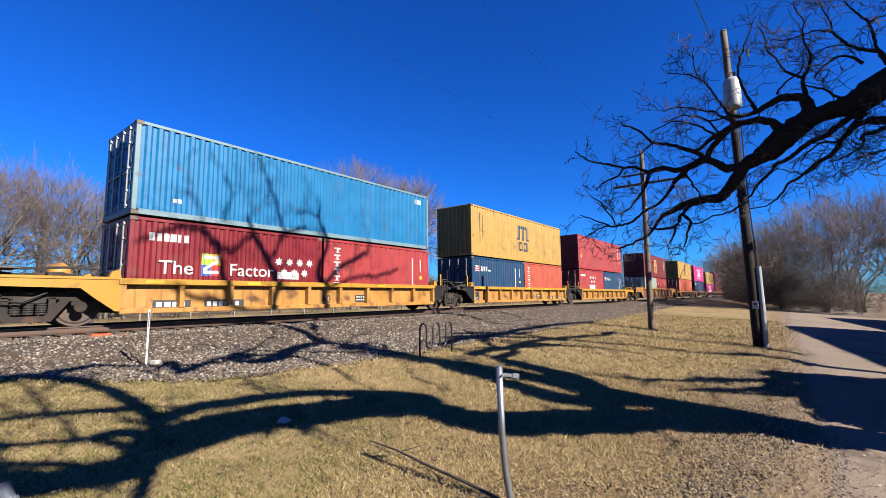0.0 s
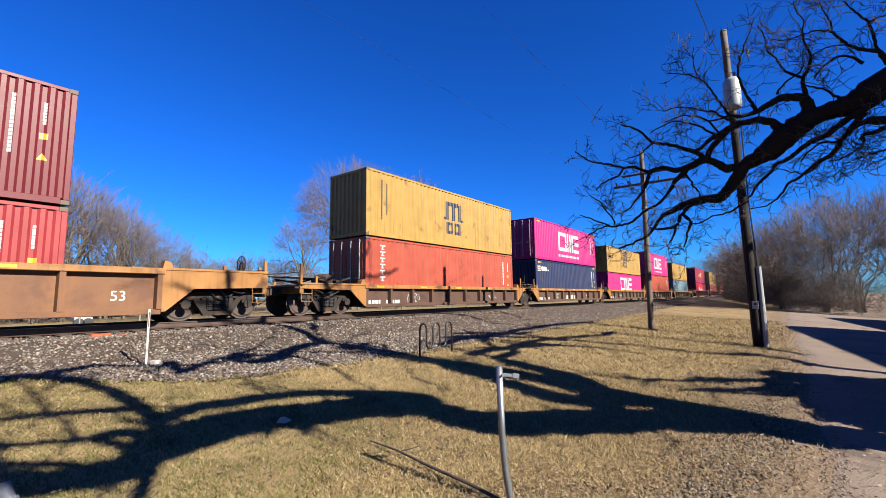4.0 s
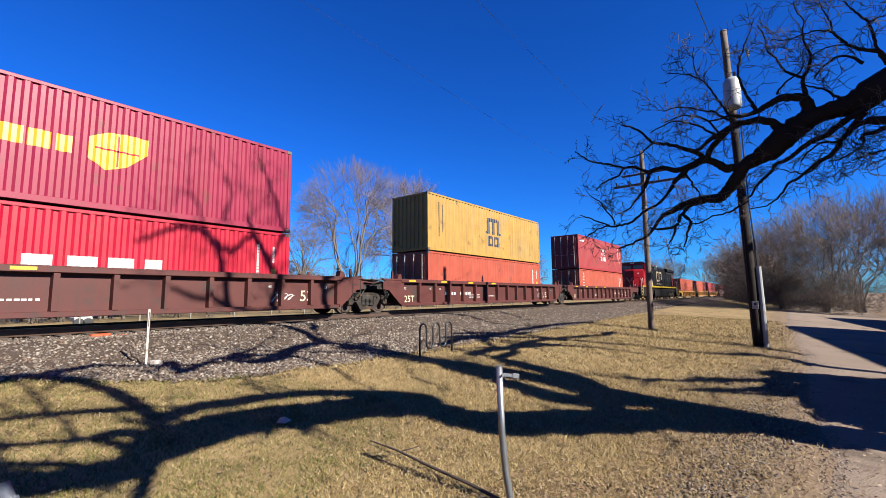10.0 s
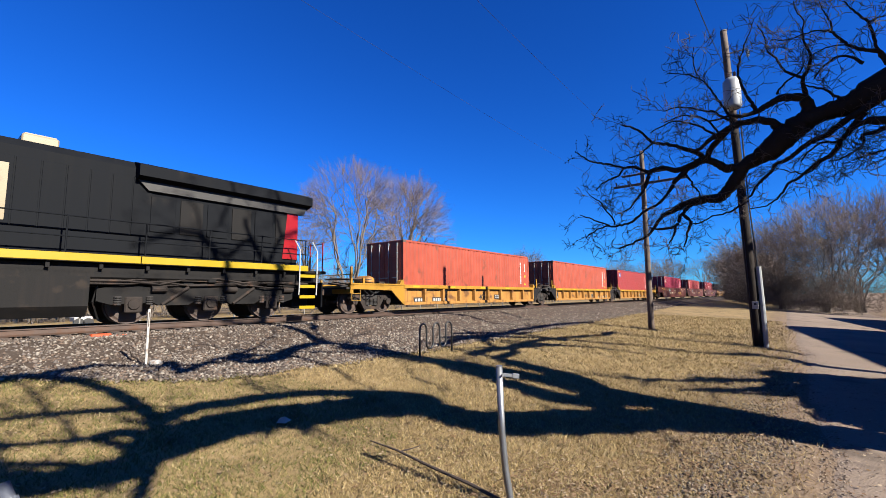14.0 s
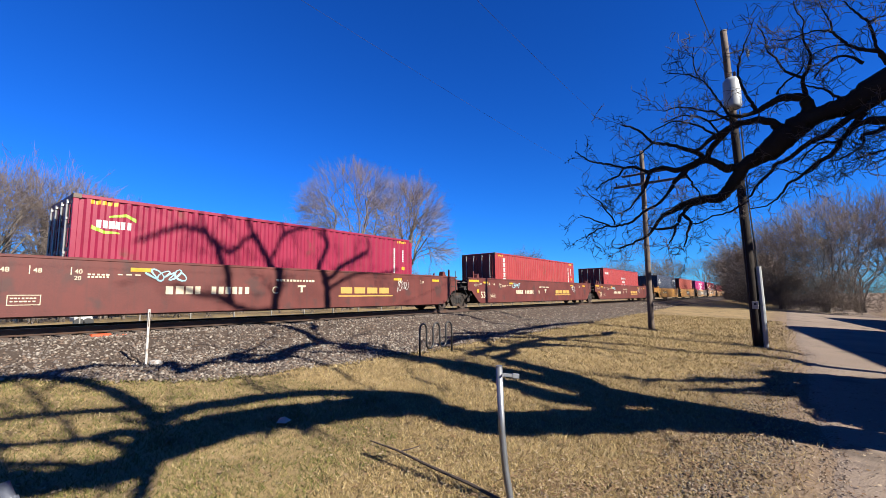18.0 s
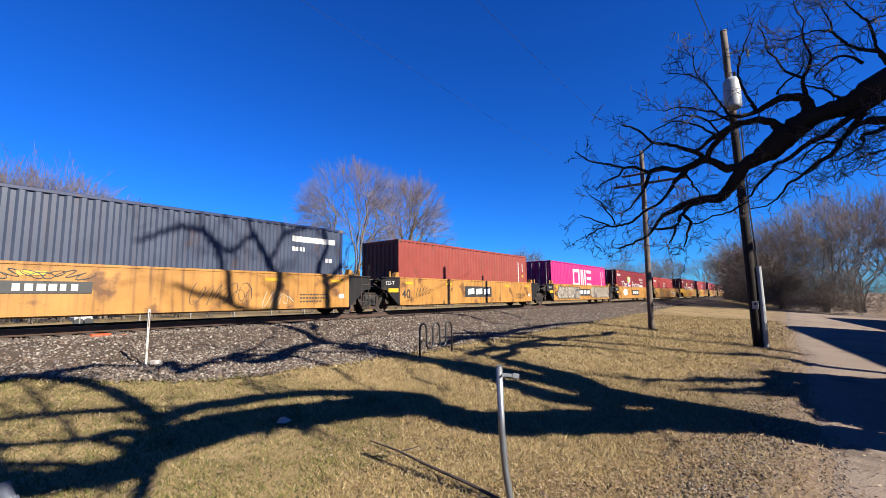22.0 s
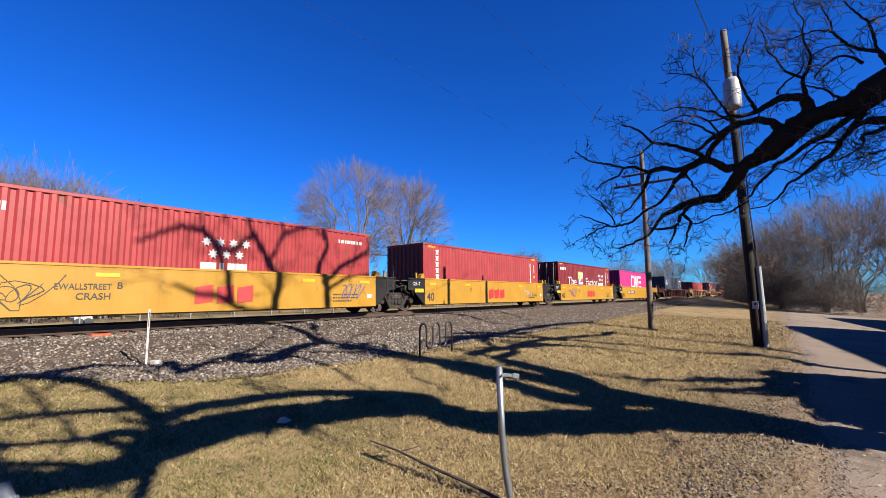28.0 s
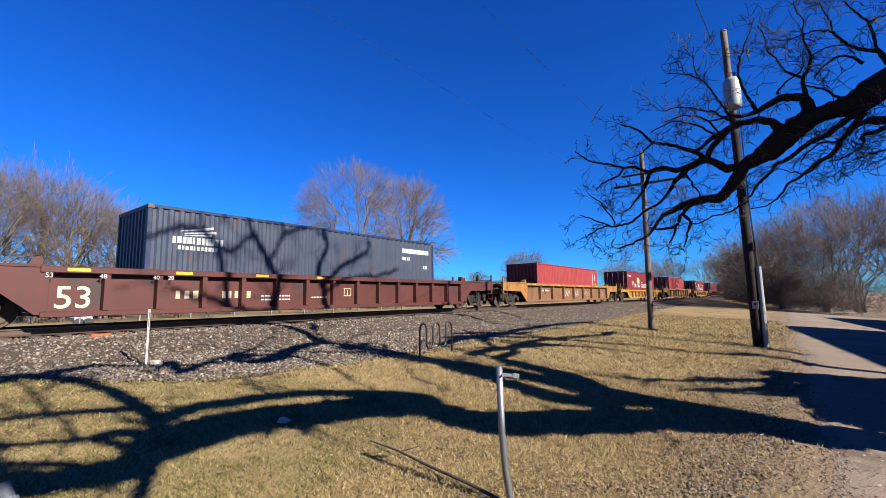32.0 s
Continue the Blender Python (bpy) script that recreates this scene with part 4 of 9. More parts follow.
limb([(1.46, -17.60, 4.85, 0.067), (1.31, -17.60, 5.09, 0.064), (1.10, -17.60, 5.30, 0.063), (0.84, -17.60, 5.45, 0.058), (0.61, -17.60, 5.51, 0.048)], "coarse")
limb([(2.44, -18.00, 5.97, 0.015), (2.78, -18.00, 6.58, 0.015), (3.18, -18.00, 7.36, 0.024), (3.21, -18.00, 7.97, 0.054), (3.10, -18.00, 8.34, 0.042)], "bare")
limb([(4.90, -18.40, 5.33, 0.048), (5.10, -18.40, 5.80, 0.037), (5.63, -18.40, 6.72, 0.038), (5.87, -18.40, 7.40, 0.058), (5.91, -18.40, 8.28, 0.092), (5.19, -18.40, 8.53, 0.072), (4.40, -18.40, 8.27, 0.059), (3.88, -18.40, 8.45, 0.062), (3.32, -18.40, 8.66, 0.062), (2.74, -18.40, 9.17, 0.102), (1.83, -18.40, 8.71, 0.180)], "bare")
limb([(3.17, -17.10, 7.37, 0.029), (3.89, -17.10, 8.04, 0.089), (3.56, -17.10, 7.19, 0.121), (4.41, -17.10, 7.67, 0.074), (5.11, -17.10, 7.94, 0.095), (6.23, -17.10, 8.56, 0.042), (7.76, -17.10, 9.76, 0.030)], "bare")
limb([(5.69, -17.50, 8.25, 0.031), (5.05, -17.50, 7.80, 0.112), (5.33, -17.50, 8.24, 0.180), (4.55, -17.50, 7.78, 0.021)], "bare")
limb([(7.82, -17.20, 5.38, 0.122), (7.92, -17.20, 5.99, 0.108), (8.01, -17.20, 6.79, 0.115), (8.01, -17.20, 7.64, 0.126), (7.65, -17.20, 8.29, 0.180), (5.15, -17.20, 7.25, 0.180), (4.87, -17.20, 7.67, 0.103)], "bare")
limb([(7.94, -16.90, 6.30, 0.058), (8.38, -16.90, 7.22, 0.065), (8.33, -16.90, 7.94, 0.065), (8.19, -16.90, 8.52, 0.062), (9.07, -16.90, 9.91, 0.172), (8.79, -16.90, 10.67, 0.180)], "bare")
limb([(7.73, -17.30, 6.54, 0.026), (8.84, -17.30, 7.71, 0.076), (7.43, -17.30, 7.41, 0.180), (8.66, -17.30, 8.24, 0.025), (10.37, -17.30, 9.03, 0.036)], "bare")
limb([(7.33, -17.60, 6.33, 0.021), (6.83, -17.60, 5.85, 0.021), (6.20, -17.60, 5.18, 0.027), (5.92, -17.60, 4.65, 0.039)], "bare")
limb([(3.79, -18.00, 5.92, 0.040), (3.92, -18.00, 6.40, 0.041), (4.16, -18.00, 6.94, 0.032)], "coarse")
limb([(7.50, -17.20, 2.30, 0.300), (7.64, -17.20, 1.82, 0.275), (7.51, -17.20, 2.19, 0.340), (7.42, -17.20, 2.54, 0.340), (7.31, -17.20, 2.92, 0.340), (7.94, -17.20, 3.39, 0.281), (8.54, -17.20, 3.93, 0.324), (8.81, -17.20, 4.46, 0.340), (9.20, -17.20, 5.10, 0.125), (9.46, -17.20, 5.78, 0.100), (9.83, -17.20, 6.47, 0.085), (10.21, -17.20, 7.41, 0.070)], "coarse")
limb([(6.83, -17.90, 3.37, 0.285), (6.78, -17.90, 3.85, 0.340), (6.94, -17.90, 4.24, 0.224), (7.17, -17.90, 4.72, 0.240), (7.46, -17.90, 5.38, 0.302), (7.62, -17.90, 5.87, 0.125), (7.55, -17.90, 6.27, 0.100), (7.53, -17.90, 6.74, 0.085), (7.39, -17.90, 7.44, 0.070), (6.57, -17.90, 7.91, 0.060), (5.93, -17.90, 8.54, 0.050), (5.52, -17.90, 8.94, 0.050)], "coarse")
limb([(9.20, -18.30, 5.79, 0.115), (11.70, -18.30, 6.28, 0.103), (13.24, -18.30, 6.28, 0.129), (15.11, -18.30, 6.01, 0.124), (18.24, -18.30, 5.72, 0.107)], "coarse")
limb([(10.20, -18.70, 6.81, 0.079), (13.30, -18.70, 7.70, 0.140), (17.15, -18.70, 7.95, 0.160), (22.31, -18.70, 7.53, 0.160)], "coarse")
limb([(16.43, -18.60, 2.04, 0.160), (16.92, -18.60, 2.58, 0.160), (17.50, -18.60, 3.09, 0.160)], "coarse")
limb([(20.20, -19.00, 3.22, 0.160), (20.38, -19.00, 4.22, 0.160), (20.44, -19.00, 5.34, 0.160), (21.27, -19.00, 6.94, 0.160)], "coarse")
limb([(11.62, -18.40, 2.12, 0.196), (10.80, -18.40, 2.54, 0.122), (9.64, -18.40, 3.29, 0.091), (9.10, -18.40, 3.89, 0.089)], "coarse")
limb([(10.39, -18.20, 2.00, 0.256), (9.69, -18.20, 2.38, 0.100), (8.91, -18.20, 2.90, 0.053)], "coarse")
limb([(15.55, -18.80, 2.86, 0.155), (14.41, -18.80, 3.52, 0.160), (14.40, -18.80, 4.29, 0.160)], "coarse")
limb([(13.73, -17.20, 5.21, 0.160), (13.69, -17.20, 5.73, 0.160), (13.18, -17.20, 6.39, 0.160), (12.33, -17.20, 6.76, 0.160), (10.70, -17.20, 6.72, 0.139), (9.75, -17.20, 6.64, 0.118)], "bare")
limb([(12.79, -17.50, 5.26, 0.145), (11.88, -17.50, 5.58, 0.157), (10.52, -17.50, 5.80, 0.147), (9.01, -17.50, 5.72, 0.131)], "bare")
limb([(14.36, -16.80, 3.91, 0.160), (14.18, -16.80, 4.58, 0.160), (13.99, -16.80, 5.30, 0.160), (14.11, -16.80, 6.19, 0.160), (13.67, -16.80, 6.93, 0.160), (12.44, -16.80, 7.33, 0.154)], "bare")
limb([(12.76, -17.00, 3.44, 0.123), (12.89, -17.00, 4.18, 0.147), (12.68, -17.00, 4.80, 0.158), (12.45, -17.00, 5.46, 0.160), (12.24, -17.00, 6.04, 0.160)], "bare")
limb([(14.80, -17.30, 6.59, 0.112), (13.34, -17.30, 6.80, 0.160), (12.32, -17.30, 7.12, 0.160), (11.12, -17.30, 7.28, 0.147)], "bare")
limb([(11.50, -17.60, 5.28, 0.095), (11.80, -17.60, 6.11, 0.140), (12.20, -17.60, 6.81, 0.088), (13.80, -17.60, 8.24, 0.068)], "bare")
limb([(10.08, -17.60, 2.79, 0.064), (10.51, -17.60, 2.30, 0.078), (10.85, -17.60, 1.89, 0.110), (10.97, -17.60, 1.54, 0.158)], "bare")
limb([(8.67, -17.30, 2.51, 0.046), (9.06, -17.30, 2.09, 0.066), (9.40, -17.30, 1.78, 0.084), (9.73, -17.30, 1.47, 0.126)], "bare")
limb([(1.71, -17.00, 4.30, 0.082), (1.45, -17.00, 4.37, 0.086), (1.15, -17.00, 4.63, 0.074), (0.87, -17.00, 4.90, 0.065), (0.63, -17.00, 5.10, 0.047)], "bare")
limb([(15.41, -18.00, 2.84, 0.127), (15.13, -18.00, 2.29, 0.160), (14.63, -18.00, 1.81, 0.160), (14.18, -18.00, 1.60, 0.160), (14.10, -18.00, 1.19, 0.160), (14.11, -18.00, 0.76, 0.160)], "bare")
limb([(7.50, -17.00, 2.20, 0.330), (7.90, -17.05, 4.20, 0.240), (7.96, -17.10, 7.20, 0.200), (8.11, -17.10, 10.90, 0.141), (8.24, -17.10, 11.54, 0.143), (8.25, -17.10, 12.19, 0.134), (8.04, -17.10, 12.60, 0.123), (7.76, -17.10, 13.07, 0.111), (7.50, -17.10, 13.46, 0.090), (7.30, -17.10, 13.85, 0.070), (7.23, -17.10, 14.14, 0.050)], "mid")
limb([(8.13, -17.20, 11.04, 0.101), (7.39, -17.20, 10.95, 0.087), (6.70, -17.20, 11.20, 0.093), (6.26, -17.20, 11.47, 0.073), (5.86, -17.20, 11.49, 0.071), (5.37, -17.20, 11.67, 0.060), (5.09, -17.20, 11.79, 0.051)], "mid")
limb([(6.70, -17.20, 11.20, 0.093), (6.59, -17.20, 11.82, 0.102), (6.47, -17.20, 12.53, 0.094), (6.37, -17.20, 12.96, 0.093), (6.14, -17.20, 13.33, 0.092), (5.77, -17.20, 13.54, 0.082), (5.28, -17.20, 13.56, 0.070), (4.75, -17.20, 13.34, 0.059), (4.42, -17.20, 13.13, 0.050), (4.17, -17.20, 13.06, 0.033)], "mid")
limb([(7.50, -17.15, 13.49, 0.080), (7.20, -17.15, 13.38, 0.069), (6.81, -17.15, 12.96, 0.067), (6.56, -17.15, 12.97, 0.066), (6.30, -17.15, 13.26, 0.056)], "mid")
limb([(8.03, -17.05, 12.61, 0.082), (8.30, -17.05, 13.17, 0.073), (8.53, -17.05, 13.60, 0.074), (9.02, -17.05, 13.85, 0.065), (9.46, -17.05, 13.97, 0.056)], "mid")
limb([(8.53, -17.10, 13.69, 0.064), (8.33, -17.10, 14.30, 0.063), (8.22, -17.10, 14.79, 0.053), (8.01, -17.10, 15.12, 0.052), (7.80, -17.10, 15.58, 0.041), (7.52, -17.10, 16.14, 0.031)], "mid")
limb([(10.21, -16.80, 10.65, 0.146), (10.19, -16.80, 11.47, 0.135), (9.97, -16.80, 12.19, 0.113), (10.07, -16.80, 12.62, 0.103), (10.35, -16.80, 13.16, 0.093), (10.25, -16.80, 13.56, 0.081), (9.95, -16.80, 14.21, 0.069), (9.98, -16.80, 14.76, 0.046)], "mid")
limb([(9.95, -16.85, 11.66, 0.100), (10.62, -16.85, 12.11, 0.093), (11.04, -16.85, 12.54, 0.095), (11.76, -16.85, 12.87, 0.086), (12.43, -16.85, 13.29, 0.064), (12.33, -16.85, 13.66, 0.051)], "mid")
limb([(10.19, -16.80, 11.37, 0.068), (11.77, -16.80, 12.09, 0.061), (13.06, -16.80, 12.22, 0.065), (14.15, -16.80, 12.51, 0.055)], "mid")
limb([(6.41, -17.20, 13.86, 0.038), (6.64, -17.20, 14.46, 0.038), (6.68, -17.20, 14.87, 0.029), (6.43, -17.20, 15.34, 0.023)], "mid")
limb([(6.14, -17.20, 13.33, 0.046), (5.86, -17.20, 13.79, 0.037), (5.74, -17.20, 14.31, 0.027), (5.42, -17.20, 14.63, 0.021)], "mid")
limb([(9.95, -16.80, 14.21, 0.046), (9.44, -16.80, 14.41, 0.038), (9.00, -16.80, 14.21, 0.033)], "mid")

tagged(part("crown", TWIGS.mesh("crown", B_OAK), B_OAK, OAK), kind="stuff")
tagged(part("spray", FINE.mesh("spray", B_OAK_TWIG), B_OAK_TWIG, OAK), "crooked grey-brown oak twigs", kind="stuff")


# evergreens beside the oak, seen by the shade they throw over the lane
def evergreen(x, y, h, w):
    t = thing("evergreen_shrub", "dense dark evergreen shrub beside the lane", "shrub", "evergreens beside the lane", at=(x, y, level(y)))
    g = random.Random(int(x * 10))
    stem = Wood()
    stem.bough([(0, 0, -0.1), (0.02, 0, h * 0.5), (0, 0.02, h)], 0.09, 0.02, 7)
    part("trunk", stem.mesh("trunk", B_GREY), B_GREY, t)
    vs, fs = [], []
    for _ in range(2200):
        z = h * g.random() ** 0.8
        r = w * (1 - z / h) ** 0.55 * g.uniform(0.2, 1.05) + 0.05
        a = g.uniform(0, 6.28)
        c = Vector((math.cos(a) * r, math.sin(a) * r, z))
        u = Vector((math.cos(a), math.sin(a), g.uniform(-0.5, 0.3))).normalized() * g.uniform(0.15, 0.38)
        s = u.orthogonal().normalized() * g.uniform(0.10, 0.22)
        k = len(vs)
        vs += [tuple(c - s), tuple(c + u * 0.5 - s * 0.8), tuple(c + u), tuple(c + s)]
        fs.append((k, k + 1, k + 2, k + 3))
    part("foliage", Shape().add(vs, fs), B_GREEN, t)


for x, y, h, w in ((9.4, -17.9, 2.6, 1.3), (10.6, -17.6, 2.9, 1.4), (11.9, -17.7, 3.1, 1.5), (8.6, -17.6, 2.5, 1.2), (9.2, -16.9, 2.1, 1.2), (9.9, -16.6, 2.0, 1.2), (11.6, -16.5, 1.9, 1.3)):
    evergreen(x, y, h, w)


# ---- poles, rack and small things on the lawn ----
W_POLE = material("weathered_pole_wood", (0.20, 0.145, 0.11), 0.9, 0, 0.3, 2.0, 40.0, 0.5, (0.09, 0.07, 0.05), 0.3, 2.0, stretch=(1, 1, 0.12))
M_GALV = material("galvanised_steel", (0.52, 0.54, 0.56), 0.4, 0.8, 0.12, 6.0, 60.0, 0.08)
M_TANK = material("pale_grey_enamel", (0.55, 0.58, 0.60), 0.4, 0, 0.08, 3.0, 40.0, 0.03, GRIME, 0.1, 3.0)
M_BLACK = material("black_powder_coat", (0.018, 0.018, 0.02), 0.45, 0, 0.2, 4.0, 60.0, 0.05)
M_WHITE = material("chalky_white_paint", (0.72, 0.70, 0.66), 0.7, 0, 0.12, 5.0, 60.0, 0.15, (0.35, 0.25, 0.18), 0.25, 6.0)
M_WIRE = material("dark_wire", (0.03, 0.03, 0.035), 0.6, 0.2, 0.1, 4.0, 40.0, 0.0)
M_PORC = material("brown_porcelain", (0.10, 0.06, 0.05), 0.25, 0, 0.1, 4.0, 40.0, 0.0)
M_ORANGE = material("orange_plastic", (0.85, 0.12, 0.03), 0.5, 0, 0.12, 8.0, 60.0, 0.05)
M_STICK = material("dead_stick", (0.10, 0.07, 0.05), 0.9, 0, 0.3, 8.0, 60.0, 0.4)


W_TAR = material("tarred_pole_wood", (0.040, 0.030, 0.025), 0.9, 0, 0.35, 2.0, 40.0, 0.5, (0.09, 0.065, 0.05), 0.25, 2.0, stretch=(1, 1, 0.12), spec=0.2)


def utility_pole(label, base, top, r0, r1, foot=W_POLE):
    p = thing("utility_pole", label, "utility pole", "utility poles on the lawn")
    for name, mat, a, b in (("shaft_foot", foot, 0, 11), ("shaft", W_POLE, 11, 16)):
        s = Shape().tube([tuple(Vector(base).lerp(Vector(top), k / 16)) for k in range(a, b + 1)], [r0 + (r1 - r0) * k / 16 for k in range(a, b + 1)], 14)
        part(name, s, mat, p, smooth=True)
    return p


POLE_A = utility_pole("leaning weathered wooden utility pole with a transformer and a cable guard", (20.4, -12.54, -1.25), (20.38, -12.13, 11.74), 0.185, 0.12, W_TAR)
s = Shape().lathe([(8.15, 0.10), (8.18, 0.27), (8.28, 0.30), (9.25, 0.30), (9.33, 0.27), (9.36, 0.22), (9.42, 0.20), (9.44, 0.05)], 2, (19.93, -12.30, 0), 22)
tank = part("transformer", s, M_TANK, POLE_A, "pale grey transformer can", smooth=True)
for dx in (-0.12, 0.12):
    part("bushing", Shape().lathe([(9.40, 0.05), (9.46, 0.06), (9.50, 0.035), (9.54, 0.06), (9.58, 0.035), (9.62, 0.055), (9.68, 0.02)], 2, (19.93, -12.30 + dx, 0), 10), M_PORC, tank)
for z in (8.4, 8.9):
    part("hanger_bracket", Shape().box(20.15, 20.40, -12.36, -12.22, z, z + 0.1, 0.01), M_GALV, POLE_A)
part("cutout", Shape().lathe([(10.35, 0.03), (10.4, 0.06), (10.45, 0.035), (10.5, 0.06), (10.55, 0.035), (10.6, 0.06), (10.68, 0.025)], 2, (20.40, -12.88, 0), 10), M_TANK, POLE_A)
part("cutout_arm", Shape().tube([(20.4, -12.2, 10.7), (20.4, -12.88, 10.7)], 0.03, 6), M_GALV, POLE_A)
part("cable_guard", Shape().tube([(20.33, -12.76, -1.1), (20.34, -12.74, 0.4), (20.37, -12.70, 1.95)], 0.085, 10), M_TANK, POLE_A, "pale metal cable guard")
part("riser_cable", Shape().tube([(20.36, -12.68, 1.9), (20.36, -12.55, 4.5), (20.37, -12.48, 8.2)], 0.028, 6), M_WIRE, POLE_A)
part("notice_plate", Shape().box(20.19, 20.205, -12.62, -12.42, 0.36, 0.64, 0.003), M_WHITE, POLE_A, "small white notice plate")
part("notice_mark", Shape().box(20.186, 20.19, -12.56, -12.48, 0.50, 0.58), M_BLACK, POLE_A)
part("ground_wire", Shape().tube([(20.24, -12.40, -1.0), (20.26, -12.3, 4), (20.28, -12.2, 8)], 0.012, 5), M_WIRE, POLE_A)

# the pole scaled about EYE, tilted and lowered to fit the camera's view
NEAR = Matrix.Translation(EYE) @ Matrix.Diagonal((0.853, 0.853, 0.853, 1)) @ Matrix.Translation(-Vector(EYE))
POLE_A.matrix_world = Matrix.Translation((0, 0, -0.16)) @ Matrix.Translation((17.4, -12.4, 4)) @ Matrix.Rotation(radians(0.8), 4, Vector(aim) - Vector(EYE)) @ Matrix.Translation((-17.4, 12.4, -4)) @ NEAR

POLE_B = utility_pole("weathered wooden utility pole with crossarms", (24.1, -7.88, -1.0), (24.1, -7.92, 8.44), 0.15, 0.11)
arm = part("crossarm", Shape().box(23.93, 24.03, -10.0, -6.45, 6.60, 6.72, 0.012), W_POLE, POLE_B)
part("crossarm", Shape().box(23.95, 24.03, -9.2, -6.9, 7.15, 7.25, 0.012), W_POLE, POLE_B)
for y in (-9.85, -8.7, -7.2, -6.6):
    part("insulator", Shape().lathe([(6.72, 0.02), (6.78, 0.045), (6.82, 0.03), (6.86, 0.05), (6.92, 0.035)], 2, (23.98, y, 0), 10), M_PORC, arm)
for y0 in (-8.7, -7.1):
    part("arm_brace", Shape().box(23.92, 23.935, -0.02, 0.02, 0, 0.9, 0.002), M_GALV, POLE_B).matrix_local = Matrix.Translation((0, -7.9, 6.05)) @ Matrix.Rotation(radians(45 if y0 < -8 else -45), 4, "X")
part("step_bolt", Shape().tube([(24.1, -8.2, 0.35), (24.1, -7.6, 0.35)], 0.02, 6), M_GALV, POLE_B)


POLE_B.matrix_world = Matrix.Translation((-0.1, -0.05, -0.13)) @ Matrix.Translation(EYE) @ Matrix.Diagonal((0.87, 0.87, 0.87, 1)) @ Matrix.Translation(-Vector(EYE))


def wire(points, r, label):
    w = Shape()
    pts = []
    for (a, b) in zip(points, points[1:]):
        a, b = Vector(a), Vector(b)
        sag = (b - a).length * 0.012
        pts += [tuple(a.lerp(b, k / 16) - Vector((0, 0, sag * 4 * (k / 16) * (1 - k / 16)))) for k in range(17)]
    tagged(part("overhead_wire", w.tube(pts, r, 5), M_WIRE), label, "wire", "")


wire([(6.17, -12.44, 6.03), (19.9, -12.2, 9.75)], 0.011, "dark service wire from the leaning pole")
REAR_POLE = utility_pole("weathered wooden utility pole behind the viewer", (-12.1, -8.5, -1.0), (-12.1, -8.5, 7.2), 0.14, 0.11)
part("crossarm", Shape().box(-12.3, -12.2, -10.1, -7.0, 6.38, 6.5, 0.012), W_POLE, REAR_POLE)
for y, z in ((-9.75, 6.05), (-7.35, 6.05)):
    wire([(-12.25, y, z + 0.44), (20.9, y + 0.3, z)], 0.0028, "thin dark line wire along the lawn")
FAR_POLE = utility_pole("distant dark utility pole with a crossarm in the thicket", (98, -9.0, -1.0), (98, -9.0, 7.6), 0.17, 0.13)
part("crossarm", Shape().box(97.85, 98.0, -12.2, -5.8, 6.9, 7.15, 0.012), W_POLE, FAR_POLE)

# bicycle rack: two upright ends and a bent bar in three hoops
RACK = thing("bicycle_rack", "black steel bicycle rack of three bent hoops", "bike rack", at=(0, 0, 0))
bars = []
x0, z0, top = 7.82, level(-6.54), 0.10
r, low = 0.125, level(-6.54) + 0.16
pts = [(x0, -6.54, z0 - 0.1)]
for k in range(3):
    cx = x0 + r + k * 4 * r
    pts += [(cx - r, -6.54, top - r - 0.3)] + [(cx - r * math.cos(a), -6.54, top - r + r * math.sin(a)) for a in [math.pi * i / 8 for i in range(9)]]
    if k < 2:
        dx = cx + 2 * r
        pts += [(dx - r * math.cos(a), -6.54, low + r - r * math.sin(a)) for a in [math.pi * i / 8 for i in range(9)]]
pts.append((pts[-1][0], -6.54, z0 - 0.1))
part("hoop_bar", Shape().tube(pts, 0.024, 10), M_BLACK, RACK, smooth=True)
for x in (x0, pts[-1][0]):
    part("foot_flange", Shape().lathe([(z0 - 0.02, 0.07), (z0 + 0.015, 0.07), (z0 + 0.02, 0.03)], 2, (x, -6.54, 0), 12), M_BLACK, RACK)

# bent galvanised post with a small bracket, on the lawn
POST = thing("metal_post", "bent galvanised steel pipe post with a small bracket", "post")
part("pipe", Shape().tube([(3.14, -11.60, -1.1), (3.14, -11.59, -0.85), (3.125, -11.56, -0.62), (3.112, -11.545, -0.35), (3.107, -11.535, 0.17)], 0.027, 14), M_GALV, POST, smooth=True)
part("pipe_cap", Shape().lathe([(0.168, 0.028), (0.176, 0.028), (0.180, 0.015)], 2, (3.107, -11.535, 0), 12), M_GALV, POST)
part("bracket", Shape().box(0, 0.15, -0.006, 0.006, -0.014, 0.014, 0.003).box(0.09, 0.15, -0.011, 0.011, -0.02, 0.02, 0.004), M_GALV, POST).matrix_local = Matrix.Translation((3.12, -11.55, 0.105)) @ Matrix.Rotation(radians(-40), 4, "Z") @ Matrix.Rotation(radians(8), 4, "Y")
part("bracket_bolt", Shape().tube([(3.09, -11.58, 0.105), (3.135, -11.51, 0.105)], 0.009, 8), M_GALV, POST)

# wooden stake by the stones
STAKE = thing("marker_stake", "thin whitewashed wooden marker stake in the stones", "stake")
part("stake", Shape().box(3.165, 3.205, -3.55, -3.52, -0.62, 0.56, 0.004), M_WHITE, STAKE)
part("stake_edge", Shape().box(3.205, 3.211, -3.548, -3.522, -0.55, 0.55), R_TIE, STAKE)
part("stake_slot", Shape().box(3.177, 3.192, -3.556, -3.548, 0.22, 0.50), R_TIE, STAKE, "dark slot near the top")
